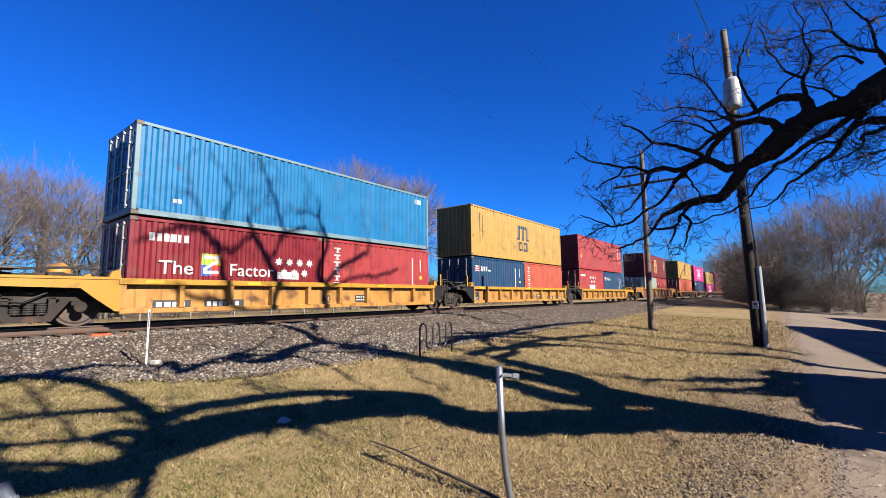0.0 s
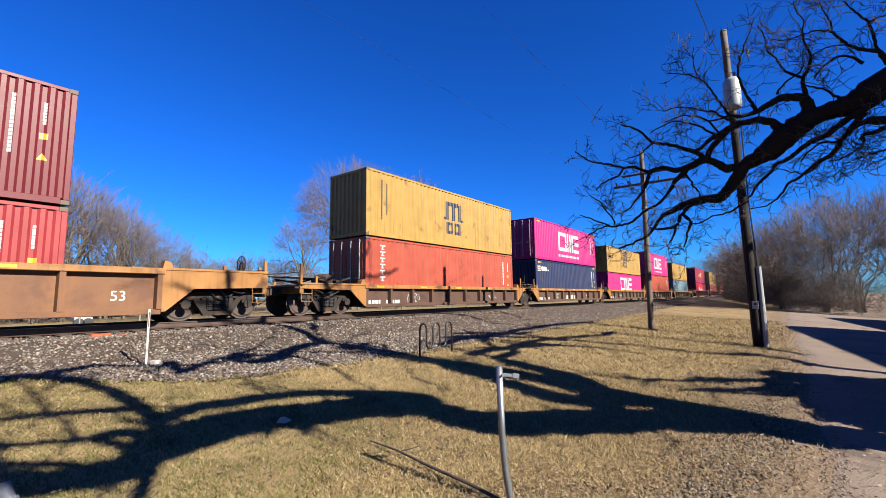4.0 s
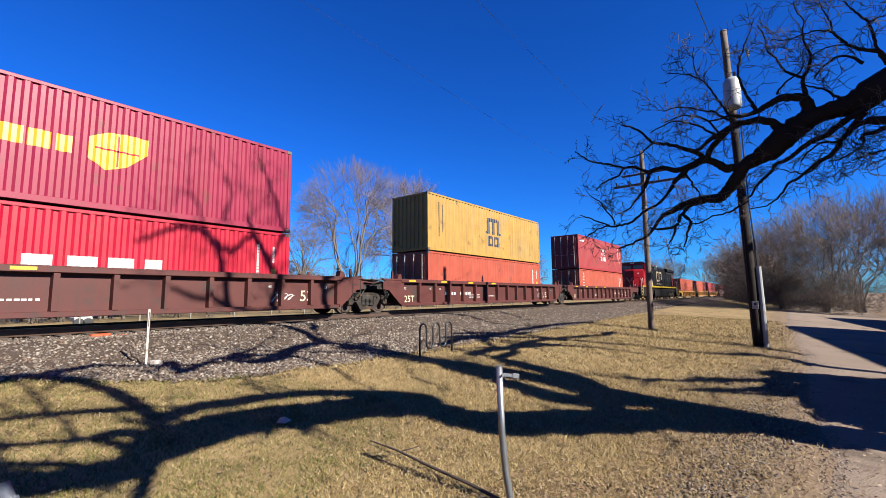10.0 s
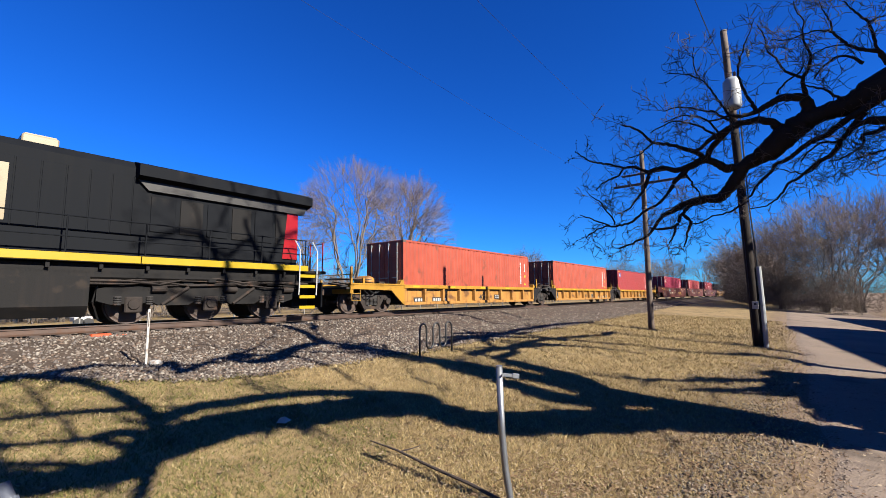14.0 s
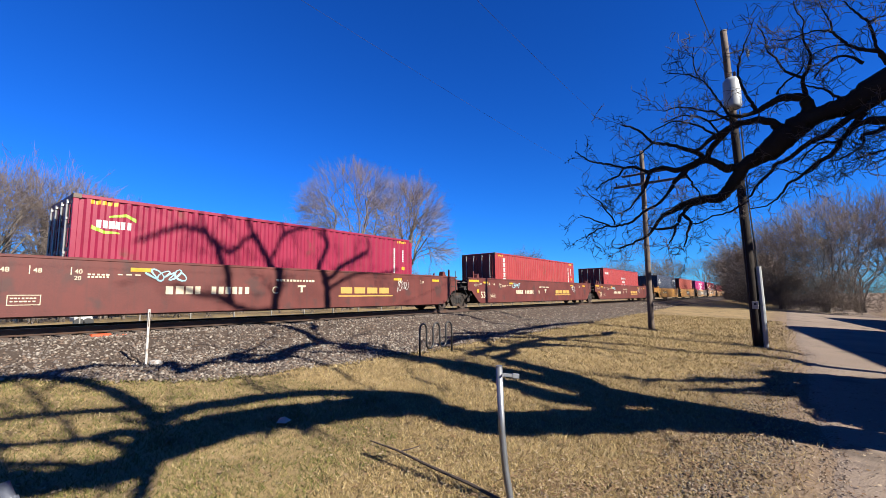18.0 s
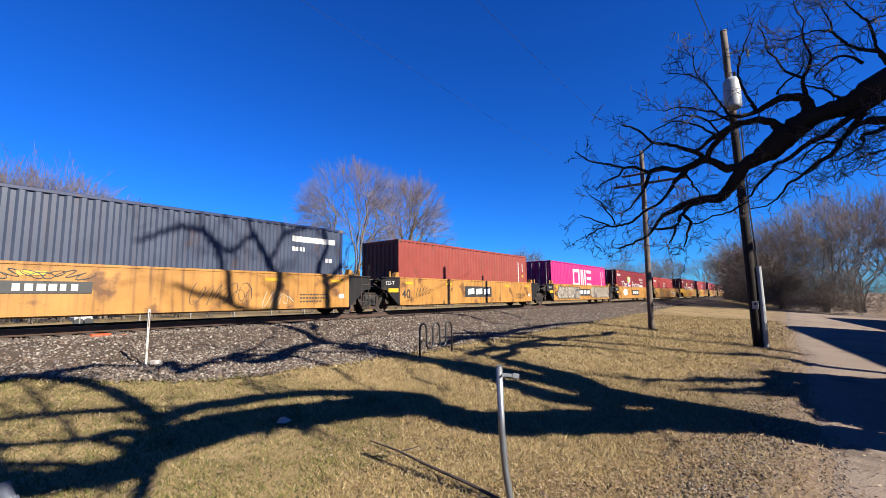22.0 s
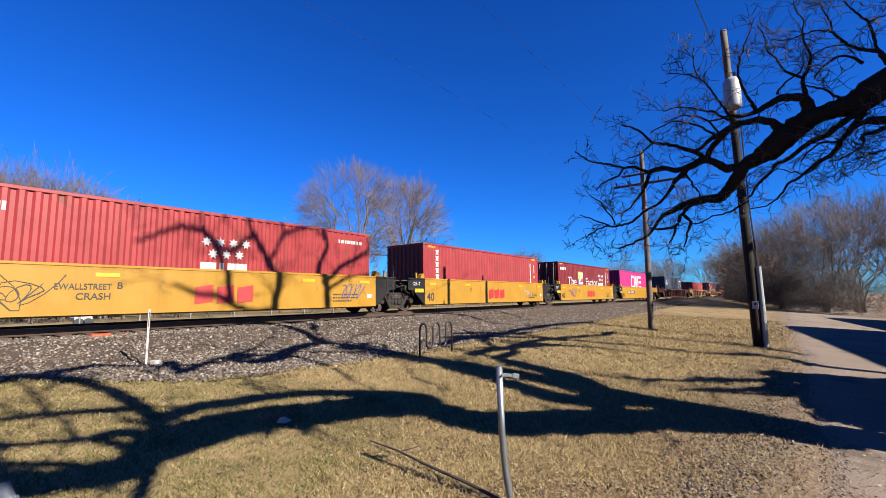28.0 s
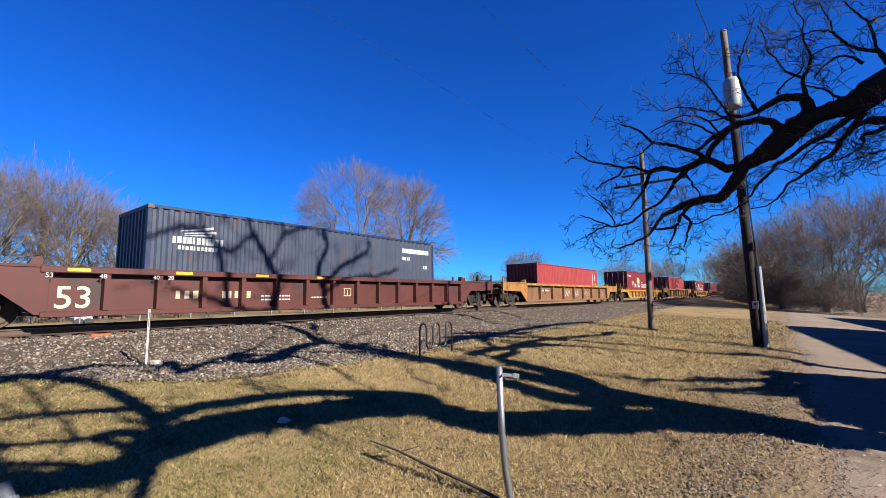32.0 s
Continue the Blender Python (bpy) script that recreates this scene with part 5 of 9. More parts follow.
ROCK = tagged(part("white_stone", Shape().lathe([(-0.54, 0.05), (-0.50, 0.11), (-0.45, 0.10), (-0.43, 0.05)], 2, (3.32, -3.62, 0), 9), M_WHITE), "pale stone at the foot of the stake", "stone")
TWIG = tagged(part("dead_twig", Shape().tube([(3.05, -3.75, -0.50), (2.98, -3.7, -0.36), (2.90, -3.66, -0.30), (2.86, -3.68, -0.18)], [0.018, 0.014, 0.012, 0.006], 6), M_STICK), "dead black twig beside the stake", "twig")
MARK = tagged(part("orange_marker", Shape().box(2.95, 3.35, -0.72, -0.52, -0.13, -0.04, 0.025).box(3.2, 3.72, -0.66, -0.55, -0.14, -0.09, 0.02), M_ORANGE), "flat orange plastic marker lying beside the rail", "marker")
STICK = thing("fallen_branch", "thin dead branch lying on the lawn", "branch")
part("stem", Shape().tube([(3.32, -9.78, -0.79), (3.30, -10.2, -0.80), (3.22, -10.7, -0.82), (3.18, -11.2, -0.85), (3.1, -11.6, -0.87)], [0.006, 0.011, 0.013, 0.015, 0.016], 6), M_STICK, STICK)
part("side_twig", Shape().tube([(3.29, -10.25, -0.80), (3.36, -10.35, -0.77), (3.45, -10.38, -0.76)], [0.008, 0.006, 0.004], 5), M_STICK, STICK)
part("side_twig", Shape().tube([(3.2, -10.9, -0.83), (3.13, -11.0, -0.80), (3.08, -11.02, -0.79)], [0.008, 0.006, 0.004], 5), M_STICK, STICK)
PAPER = tagged(part("paper_scrap", Shape().add([(3.0, -8.66, -0.725), (3.10, -8.64, -0.71), (3.12, -8.52, -0.73), (3.05, -8.47, -0.70), (2.97, -8.52, -0.735), (3.05, -8.57, -0.67)], [(0, 1, 5), (1, 2, 5), (2, 3, 5), (3, 4, 5), (4, 0, 5)]), M_WHITE), "crumpled white paper scrap on the grass", "litter")

PIPE = thing("pipe_stub", "short dull grey-blue pipe stub sticking out of the lawn", "pipe")
M_DULL = material("dull_grey_blue_pipe", (0.16, 0.18, 0.22), 0.55, 0.0, 0.2, 8.0, 60.0, 0.1, GRIME, 0.2, 6.0)
part("pipe", Shape().tube([(0.62, -8.78, -0.60), (0.66, -8.86, -0.72), (0.72, -9.0, -0.9)], 0.045, 14), M_DULL, PIPE, smooth=True)
part("collar", Shape().tube([(0.655, -8.85, -0.70), (0.67, -8.88, -0.745)], 0.056, 14), M_DULL, PIPE)

# low things beyond the track
TRAILER = thing("white_trailer", "low white trailer parked beyond the track", "trailer")
part("bed", Shape().box(6.2, 7.0, 16.6, 17.6, -0.38, -0.12, 0.04), M_WHITE, TRAILER)
for x in (6.4, 6.8):
    part("wheel", Shape().lathe([(-0.1, 0.1), (-0.1, 0.24), (0.1, 0.24), (0.1, 0.1)], 1, (x, 16.6, -0.44), 14), M_BLACK, TRAILER)
G_FAR = material("pale_far_lane", (0.45, 0.41, 0.35), 0.9, 0, 0.15, 0.4, 20.0, 0.2)
G_VERGE = material("green_verge", (0.16, 0.20, 0.06), 0.95, 0, 0.3, 0.5, 20.0, 0.4)
tagged(part("far_lane", Shape().box(-60, 220, 15.2, 18.5, -0.72, -0.665), G_FAR), "pale lane beyond the track", "road", kind="structure")
tagged(part("far_verge", Shape().box(-60, 40, 9.2, 15.0, -0.72, -0.664), G_VERGE), "green grass strip beyond the track", "verge", kind="structure")
M_POST = material("weathered_grey_post", (0.34, 0.32, 0.29), 0.8, 0, 0.2, 6.0, 60.0, 0.2)
marker_post = Shape().box(-0.035, 0.035, -0.035, 0.035, -0.75, 0.0, 0.01).data("marker_post", M_POST)
for k in range(24):
    tagged(part("marker_post", marker_post, M_WHITE, at=(6 + k * 2.6, 14.6, 0)), "short pale marker post along the far lane", "post", "posts along the far lane")

# the house beside the lane, out of sight, that shades its far end
W_SIDING = material("grey_siding", (0.45, 0.45, 0.43), 0.7, 0, 0.1, 2.0, 30.0, 0.1)
W_ROOF = material("dark_roof_felt", (0.07, 0.065, 0.06), 0.9, 0, 0.2, 2.0, 30.0, 0.3)
HOUSE = thing("lane_house", "plain grey house with a dark pitched roof beside the lane", "house")
part("wall", Shape().box(-22, -0.3, -3.6, 3.6, -1.5, 2.6), W_SIDING, HOUSE)
part("roof", Shape().prism([(-4.0, 2.55), (4.0, 2.55), (0, 6.2)], 0, -22.4, 0), W_ROOF, HOUSE)
# unseen wing, added to carry the shade's edge further along the lane
part("side_wing", Shape().box(-0.3, 14, -4.5, 1.9, -1.5, 2.15), W_SIDING, HOUSE)
HOUSE.location, HOUSE.rotation_euler = (30.3, -24.6, 0), (0, 0, radians(8.4))
# ---- paints of the train ----
def paint(name, c, rough=0.45, dirt=RUST, amount=0.12, streaks=0.25, vary=0.1):
    return material(name, tuple(v * 0.72 for v in c), rough, 0.0, vary, 1.6, 40.0, 0.06, dirt, amount, 1.4, streaks=streaks, spec=0.25)


P_BLUE = paint("sky_blue_paint", (0.004, 0.28, 0.66), amount=0.06, streaks=0.2, vary=0.16)
P_MSC = paint("sand_yellow_paint", (0.84, 0.51, 0.12), streaks=0.4, amount=0.14, vary=0.14)
P_BROWN = paint("brown_red_paint", (0.56, 0.11, 0.08))
P_MAROON = paint("maroon_paint", (0.30, 0.030, 0.040))
P_WINE = paint("wine_red_paint", (0.36, 0.016, 0.032))
P_CRIMSON = paint("crimson_paint", (0.54, 0.03, 0.10))
P_RED = paint("red_paint", (0.64, 0.072, 0.076), streaks=0.35, amount=0.16, vary=0.16)
P_ORANGE = paint("orange_red_paint", (0.80, 0.155, 0.085), streaks=0.35, amount=0.16, vary=0.16)
P_NAVY = paint("navy_paint", (0.035, 0.06, 0.17))
P_NAVY2 = paint("bright_navy_paint", (0.012, 0.085, 0.22))
P_SLATE = paint("slate_blue_paint", (0.10, 0.13, 0.21))
P_PINK = paint("magenta_paint", (0.92, 0.035, 0.33), amount=0.05, streaks=0.1)
P_WHITE = paint("grey_white_paint", (0.60, 0.66, 0.60), amount=0.1)
P_TEAL = paint("pale_grey_blue_paint", (0.30, 0.47, 0.55), streaks=0.15)
P_KRED = paint("bright_red_paint", (0.85, 0.014, 0.06), amount=0.05)
P_CAR_Y = paint("wagon_yellow_paint", (0.84, 0.41, 0.10), streaks=0.7, amount=0.34, vary=0.2)
P_CAR_Y2 = paint("fresh_wagon_yellow_paint", (0.82, 0.43, 0.05), streaks=0.15, amount=0.05)
P_CAR_FADE = paint("faded_wagon_yellow_paint", (0.70, 0.33, 0.10), streaks=0.6, amount=0.35, vary=0.2)
P_CAR_BROWN = paint("dusty_rust_brown_paint", (0.40, 0.185, 0.085), 0.7, (0.22, 0.10, 0.055), 0.4, 0.5, 0.22)
P_CAR_RUST = paint("rusted_wagon_paint", (0.20, 0.105, 0.07), 0.75, (0.10, 0.055, 0.04), 0.4, 0.5)
P_CAR_MAR = paint("wagon_maroon_paint", (0.18, 0.045, 0.038), 0.6, GRIME, 0.25, 0.5, 0.2)
P_CAR_OX = paint("wagon_oxide_paint", (0.235, 0.056, 0.046), 0.6, (0.10, 0.045, 0.04), 0.32, 0.5, 0.25)
P_STEEL = material("weathered_black_steel", (0.024, 0.02, 0.018), 0.85, 0.0, 0.35, 4.0, 50.0, 0.2, RUST, 0.35, 3.0)
P_TRUCK = material("dusty_cast_steel", (0.045, 0.035, 0.03), 0.85, 0.0, 0.4, 5.0, 60.0, 0.25, (0.13, 0.075, 0.05), 0.3, 3.0, spec=0.2)
P_WHEEL = material("wheel_steel", (0.11, 0.075, 0.06), 0.7, 0.2, 0.3, 6.0, 60.0, 0.15, RUST, 0.4, 4.0)
P_BLACK = paint("black_paint", (0.016, 0.015, 0.016), 0.6, (0.07, 0.05, 0.04), 0.15, 0.2)
P_SILVER = material("zinc_rod", (0.62, 0.62, 0.60), 0.4, 0.5, 0.15, 6.0, 60.0, 0.05, RUST, 0.2, 3.0)
P_CAST = material("corner_casting_steel", (0.20, 0.15, 0.12), 0.7, 0.3, 0.3, 8.0, 60.0, 0.1, RUST, 0.4, 4.0)
P_LETTER = material("white_marking", (0.80, 0.80, 0.77), 0.5, 0.0, 0.06, 4.0, 60.0, 0.0)
P_CREAM = material("cream_marking", (0.80, 0.68, 0.42), 0.5, 0.0, 0.06, 4.0, 60.0, 0.0)
P_SIGN_Y = material("yellow_reflector", (0.95, 0.55, 0.02), 0.4, 0.0, 0.05, 4.0, 60.0, 0.0)
P_DARKMARK = material("dark_marking", (0.018, 0.022, 0.045), 0.5, 0.0, 0.1, 4.0, 60.0, 0.0)
P_GOLD = material("gold_marking", (0.75, 0.45, 0.10), 0.5, 0.0, 0.06, 4.0, 60.0, 0.0)
P_BLUEMARK = material("blue_marking", (0.02, 0.12, 0.55), 0.5, 0.0, 0.06, 4.0, 60.0, 0.0)
P_REDMARK = material("red_marking", (0.65, 0.03, 0.03), 0.5, 0.0, 0.06, 4.0, 60.0, 0.0)
P_GREENMARK = material("lime_marking", (0.45, 0.75, 0.05), 0.5, 0.0, 0.06, 4.0, 60.0, 0.0)

HALF = 1.219            # half the width of a container
PITCH_C, DEEP = 0.278, 0.038
FLOOR = 0.27            # height of the well floor


def fold(x):
    """How far the corrugated wall lies behind its outer face, x metres along it."""
    p = (x % PITCH_C) / PITCH_C
    if p < 0.31:
        return 0.0
    if p < 0.5:
        return DEEP * (p - 0.31) / 0.19
    if p < 0.81:
        return DEEP
    return DEEP * (1 - (p - 0.81) / 0.19)


def folds(x0, x1):
    xs = {x0, x1}
    k = math.floor(x0 / PITCH_C)
    while k * PITCH_C < x1:
        for p in (0.0, 0.31, 0.5, 0.81):
            x = (k + p) * PITCH_C
            if x0 < x < x1:
                xs.add(x)
        k += 1
    return sorted(xs)


SHARED = {}


def container_meshes(length, height):
    key = (length, height)
    if key in SHARED:
        return SHARED[key]
    d = {}
    xs = folds(0.13, length - 0.13)
    s = Shape()
    zl, zh = 0.16, height - 0.09
    n = len(xs)
    s.add([(x, -HALF + 0.012 + fold(x), z) for z in (zl, zh) for x in xs] + [(x, -HALF + 0.055 + fold(x), z) for z in (zl, zh) for x in xs],
          [(i, i + 1, n + i + 1, n + i) for i in range(n - 1)] + [(2 * n + i + 1, 2 * n + i, 3 * n + i, 3 * n + i + 1) for i in range(n - 1)])
    d["side_panel"] = s.data("side_panel", P_RED)
    # front wall: upright folds across the end
    s = Shape()
    n_rib = 8
    wide = (2 * HALF - 0.24) / n_rib
    ys, dep = [], []
    for i in range(n_rib):
        for f, h in ((0.0, 0.0), (0.38, 0.0), (0.48, 0.055), (0.88, 0.055)):
            ys.append(-HALF + 0.12 + (i + f) * wide)
            dep.append(h)
    ys.append(HALF - 0.12)
    dep.append(0.0)
    m = len(ys)
    s.add([(0.02 + h, y, z) for z in (zl, zh) for h, y in zip(dep, ys)] + [(0.09 + h, y, z) for z in (zl, zh) for h, y in zip(dep, ys)],
          [(i, i + 1, m + i + 1, m + i) for i in range(m - 1)] + [(2 * m + i + 1, 2 * m + i, 3 * m + i, 3 * m + i + 1) for i in range(m - 1)])
    d["end_wall"] = s.data("end_wall", P_RED)
    # door leaf (half the end), at the end x = 0, seam in the middle
    s = Shape()
    s.box(0.015, 0.06, -HALF + 0.11, -0.012, zl, zh, 0.006)
    for k in range(4):
        z = zl + 0.18 + k * (zh - zl - 0.3) / 4
        s.box(-0.008, 0.014, -HALF + 0.2, -0.1, z + 0.06, z + (zh - zl) / 4 - 0.12, 0.006)
    d["door"] = s.data("door", P_RED)
    s = Shape()
    s.tube([(-0.03, 0, zl + 0.03), (-0.03, 0, zh - 0.03)], 0.021, 8)
    for z in (zl + 0.1, zl + 0.5, height * 0.5, zh - 0.5, zh - 0.1):
        s.box(-0.05, 0.015, -0.045, 0.045, z - 0.03, z + 0.03, 0.006)
    s.box(-0.06, -0.02, -0.02, 0.30, 1.15, 1.19, 0.006)
    d["lock_bar"] = s.data("lock_bar", P_SILVER)
    s = Shape()
    xr = folds(0.12, length - 0.12)
    m = len(xr)
    s.add([(x, y, height - 0.012 - 0.5 * fold(x)) for y in (-HALF + 0.06, HALF - 0.06) for x in xr], [(i, i + 1, m + i + 1, m + i) for i in range(m - 1)])
    d["roof"] = s.data("roof", P_RED)
    d["floor_frame"] = Shape().box(0.15, length - 0.15, -HALF + 0.06, HALF - 0.06, 0.03, 0.15).data("floor_frame", P_STEEL)
    d["bottom_rail"] = Shape().box(0.17, length - 0.17, -HALF + 0.002, -HALF + 0.06, 0.012, 0.165, 0.006).data("bottom_rail", P_RED)
    d["top_rail"] = Shape().box(0.17, length - 0.17, -HALF + 0.002, -HALF + 0.07, height - 0.095, height - 0.008, 0.008).data("top_rail", P_RED)
    d["corner_post"] = Shape().box(0.006, 0.13, -HALF + 0.004, -HALF + 0.12, 0.118, height - 0.118, 0.012).data("corner_post", P_RED)
    s = Shape().box(0, 0.178, -HALF, -HALF + 0.162, 0, 0.118, 0.012)
    s.box(0.05, 0.13, -HALF - 0.002, -HALF + 0.004, 0.035, 0.085, 0.001)
    d["corner_casting"] = s.data("corner_casting", P_CAST)
    d["header"] = Shape().box(0.006, 0.1, -HALF + 0.12, HALF - 0.12, height - 0.12, height - 0.008, 0.01).data("header", P_RED)
    d["sill"] = Shape().box(0.006, 0.1, -HALF + 0.12, HALF - 0.12, 0.02, 0.158, 0.01).data("sill", P_RED)
    SHARED[key] = d
    return d


def painted(ob, mat):
    ob.material_slots[0].link = "OBJECT"
    ob.material_slots[0].material = mat
    return ob


FLIP_Y = Matrix.Diagonal((1, -1, 1, 1))


def container(label, length, height, mat, marks=(), doors="front", frame_mat=None):
    """A shipping box: origin under its leading end. marks: functions that add the markings."""
    top = thing("shipping_container", label, "container", "containers on the train")
    d = container_meshes(length, height)
    fm = frame_mat or mat

    def put(key, m, material=mat, under=top):
        ob = painted(part(key, d[key], mat, under), material)
        ob.matrix_local = m
        return ob
    one, turn = Matrix(), pose(length, 0, 0, 0, 0, 180)
    put("side_panel", one), put("side_panel", turn)
    put("roof", one)
    put("floor_frame", one, P_STEEL)
    for m in (one, turn):
        put("bottom_rail", m, fm), put("top_rail", m, fm), put("header", m, fm), put("sill", m, fm)
        put("corner_post", m, fm), put("corner_post", FLIP_Y @ m, fm)
        for q in (one, FLIP_Y):
            put("corner_casting", q @ m, P_CAST)
            put("corner_casting", Matrix.Translation((0, 0, height - 0.118)) @ q @ m, P_CAST)
    put("end_wall", turn if doors == "front" else one)
    base = one if doors == "front" else turn
    for side in (one, FLIP_Y):
        leaf = put("door", base @ side)
        for y in (-0.85, -0.3):
            bar = painted(part("lock_bar", d["lock_bar"], P_SILVER, leaf), P_SILVER)
            bar.location = (0, y, 0)
    for mark in marks:
        mark(top, length, height)
    return top


def decal(name, pieces, mat, parent, label="", lift=0.004, folded=True, y0=None):
    """Painted shapes on a side wall; each piece is (x0, x1, low0, high0, low1, high1), heights at its two ends."""
    if name == "emblem_bars" and len(pieces) > 1:
        return [decal("emblem_bar", [p], mat, parent, label, lift, folded, y0) for p in pieces][0]
    s = Shape()
    for x0, x1, a0, b0, a1, b1 in pieces:
        xs = folds(x0, x1) if folded else [x0, x1]
        n = len(xs)
        f = [(x - x0) / (x1 - x0) for x in xs]
        yy = [(-HALF + 0.012 + fold(x) if folded else y0) for x in xs]
        s.add([(x, y - lift, a0 + (a1 - a0) * g) for x, y, g in zip(xs, yy, f)] + [(x, y - lift, b0 + (b1 - b0) * g) for x, y, g in zip(xs, yy, f)],
              [(i, i + 1, n + i + 1, n + i) for i in range(n - 1)])
    ob = part(name, s, mat, parent, label)
    if len(pieces) > 2 and name in ("side_writing", "small_writing", "owner_mark", "slogan"):
        tagged(ob, kind="stuff")
    return ob


def bar(x0, x1, z0, z1):
    return (x0, x1, z0, z1, z0, z1)


def text_bars(x, z, w, h, n, gap=0.3):
    """Writing that stays plain: a row of n upright blocks."""
    step = w / n
    return [bar(x + i * step, x + (i + (1 - gap) * (1.0, 0.86, 1.05, 0.74, 0.95)[(i * 3 + n) % 5]) * step, z, z + h) for i in range(n)]


def column_bars(x, z_top, w, h, n, gap=0.25):
    """Writing set downwards: a column of n blocks."""
    step = h / n
    return [bar(x, x + w, z_top - (i + 1 - gap) * step, z_top - i * step) for i in range(n)]


# markings: each returns a function(container, length, height)
def m_codes(mat=P_LETTER):
    """The owner's code and the safety plates at the trailing end."""
    def go(c, L, H):
        decal("code_marking", column_bars(L - 1.15, H - 0.45, 0.065, 1.4, 15, 0.15) + column_bars(L - 0.60, H - 0.5, 0.06, 0.55, 7, 0.15), mat, c)
        decal("warning_plate", [bar(L - 0.64, L - 0.49, H - 1.40, H - 1.25)], P_SIGN_Y, c)
        decal("warning_plate", [(L - 0.66, L - 0.565, H - 1.90, H - 1.89, H - 1.90, H - 1.73), (L - 0.565, L - 0.47, H - 1.90, H - 1.73, H - 1.90, H - 1.89)], P_SIGN_Y, c)
    return go


def m_stripes():
    """Black and yellow height stripes at the upper corners."""
    def go(c, L, H):
        for x in (0.35, L - 0.95):
            decal("height_stripes", [(x + i * 0.12, x + i * 0.12 + 0.09, H - 0.22, H - 0.12, H - 0.20, H - 0.10) for i in range(5)], P_SIGN_Y, c)
    return go


def m_comb(mat=P_DARKMARK, at=0.447, big=1.0):
    """An arch-and-rings emblem in two rows, with two columns of small writing at the leading end."""
    def go(c, L, H):
        x, z = L * at, 1.38
        w = 1.5 * big
        decal("emblem_arch", [bar(x, x + 0.22, z, z + 0.95), bar(x + 0.22, x + 0.52, z + 0.74, z + 0.95), bar(x + 0.52, x + 0.74, z, z + 0.95),
                              bar(x + 0.74, x + 1.04, z + 0.74, z + 0.95), bar(x + 1.04, x + 1.26, z, z + 0.88), bar(x - 0.2, x, z, z + 0.12),
                              bar(x + 1.26, x + 1.5, z, z + 0.12)], mat, c)
        zz = z - 0.72
        for q in (x + 0.05, x + 0.7):
            decal("emblem_ring", [bar(q, q + 0.53, zz, zz + 0.15), bar(q, q + 0.53, zz + 0.45, zz + 0.6), bar(q, q + 0.15, zz + 0.15, zz + 0.45), bar(q + 0.38, q + 0.53, zz + 0.15, zz + 0.45)], mat, c)
        decal("side_writing", column_bars(0.85, H - 0.40, 0.11, 1.75, 13, 0.2) + column_bars(1.15, H - 0.52, 0.11, 1.4, 11, 0.2), mat, c)
    return go


def m_ring(x=4.12, wide=4.1, high=1.45, z=0.88, sub=True, mat=P_LETTER):
    """A white square ring, upright bars and level bars, over a row of small blocks."""
    def go(c, L, H):
        z0 = z
        t = 0.25 * high / 1.35
        a = x
        w = wide * 0.36
        decal("emblem_ring", [bar(a, a + t, z0, z0 + high), bar(a + w - t, a + w, z0, z0 + high), bar(a + t, a + w - t, z0, z0 + t), bar(a + t, a + w - t, z0 + high - t, z0 + high)], mat, c)
        a = x + wide * 0.41
        w = wide * 0.28
        decal("emblem_bars", [bar(a, a + t, z0, z0 + high), bar(a + (w - t) / 2, a + (w + t) / 2, z0, z0 + high), bar(a + w - t, a + w, z0, z0 + high)], mat, c)
        a = x + wide * 0.74
        w = wide * 0.26
        decal("emblem_bars", [bar(a, a + w, z0, z0 + t), bar(a, a + w, z0 + (high - t) / 2, z0 + (high + t) / 2), bar(a, a + w, z0 + high - t, z0 + high)], mat, c)
        if sub:
            decal("side_writing", text_bars(x - 0.05, z0 - 0.46, wide, 0.17, 20, 0.18), mat, c)
    return go


def m_stars(x, z, writing=True, low=True, site=None):
    """Two rows of white stars over a white block."""
    def go(c, L, H):
        for r, (n, off) in enumerate(((4, 0.0), (3, 0.20))):
            for i in range(n):
                cx, cz, k = x + off + i * 0.40, z - r * 0.36, 0.155
                tips = [(cx + math.sin(q * math.pi / 7) * k * (1.0 if q % 2 == 0 else 0.52), cz + math.cos(q * math.pi / 7) * k * (1.0 if q % 2 == 0 else 0.52)) for q in range(14)]
                part("star", Shape().prism(tips, 1, -HALF + 0.004, -HALF + 0.016), P_LETTER, c)
        if low:
            decal("emblem_block", [bar(x - 0.15, x + 0.32, z - 1.0, z - 0.62), bar(x + 0.40, x + 0.55, z - 1.0, z - 0.62), bar(x + 0.64, x + 1.25, z - 1.0, z - 0.62)], P_LETTER, c)
        if site is not None:
            decal("side_writing", text_bars(site, H - 0.60, 1.02, 0.20, 9, 0.2), P_LETTER, c)
    return go


def slogan(text, x, z, wide, high, c):
    """Bold lettering set to a width and a height on the outer faces of the folds."""
    w = words("slogan", text, P_LETTER, c, (x, -HALF + 0.006, z), high / 0.72, 0.004)
    xs = [v.co.x for v in w.data.vertices]
    w.data.transform(Matrix.Diagonal((wide / (max(xs) - min(xs)), 1, 1, 1)))
    return w


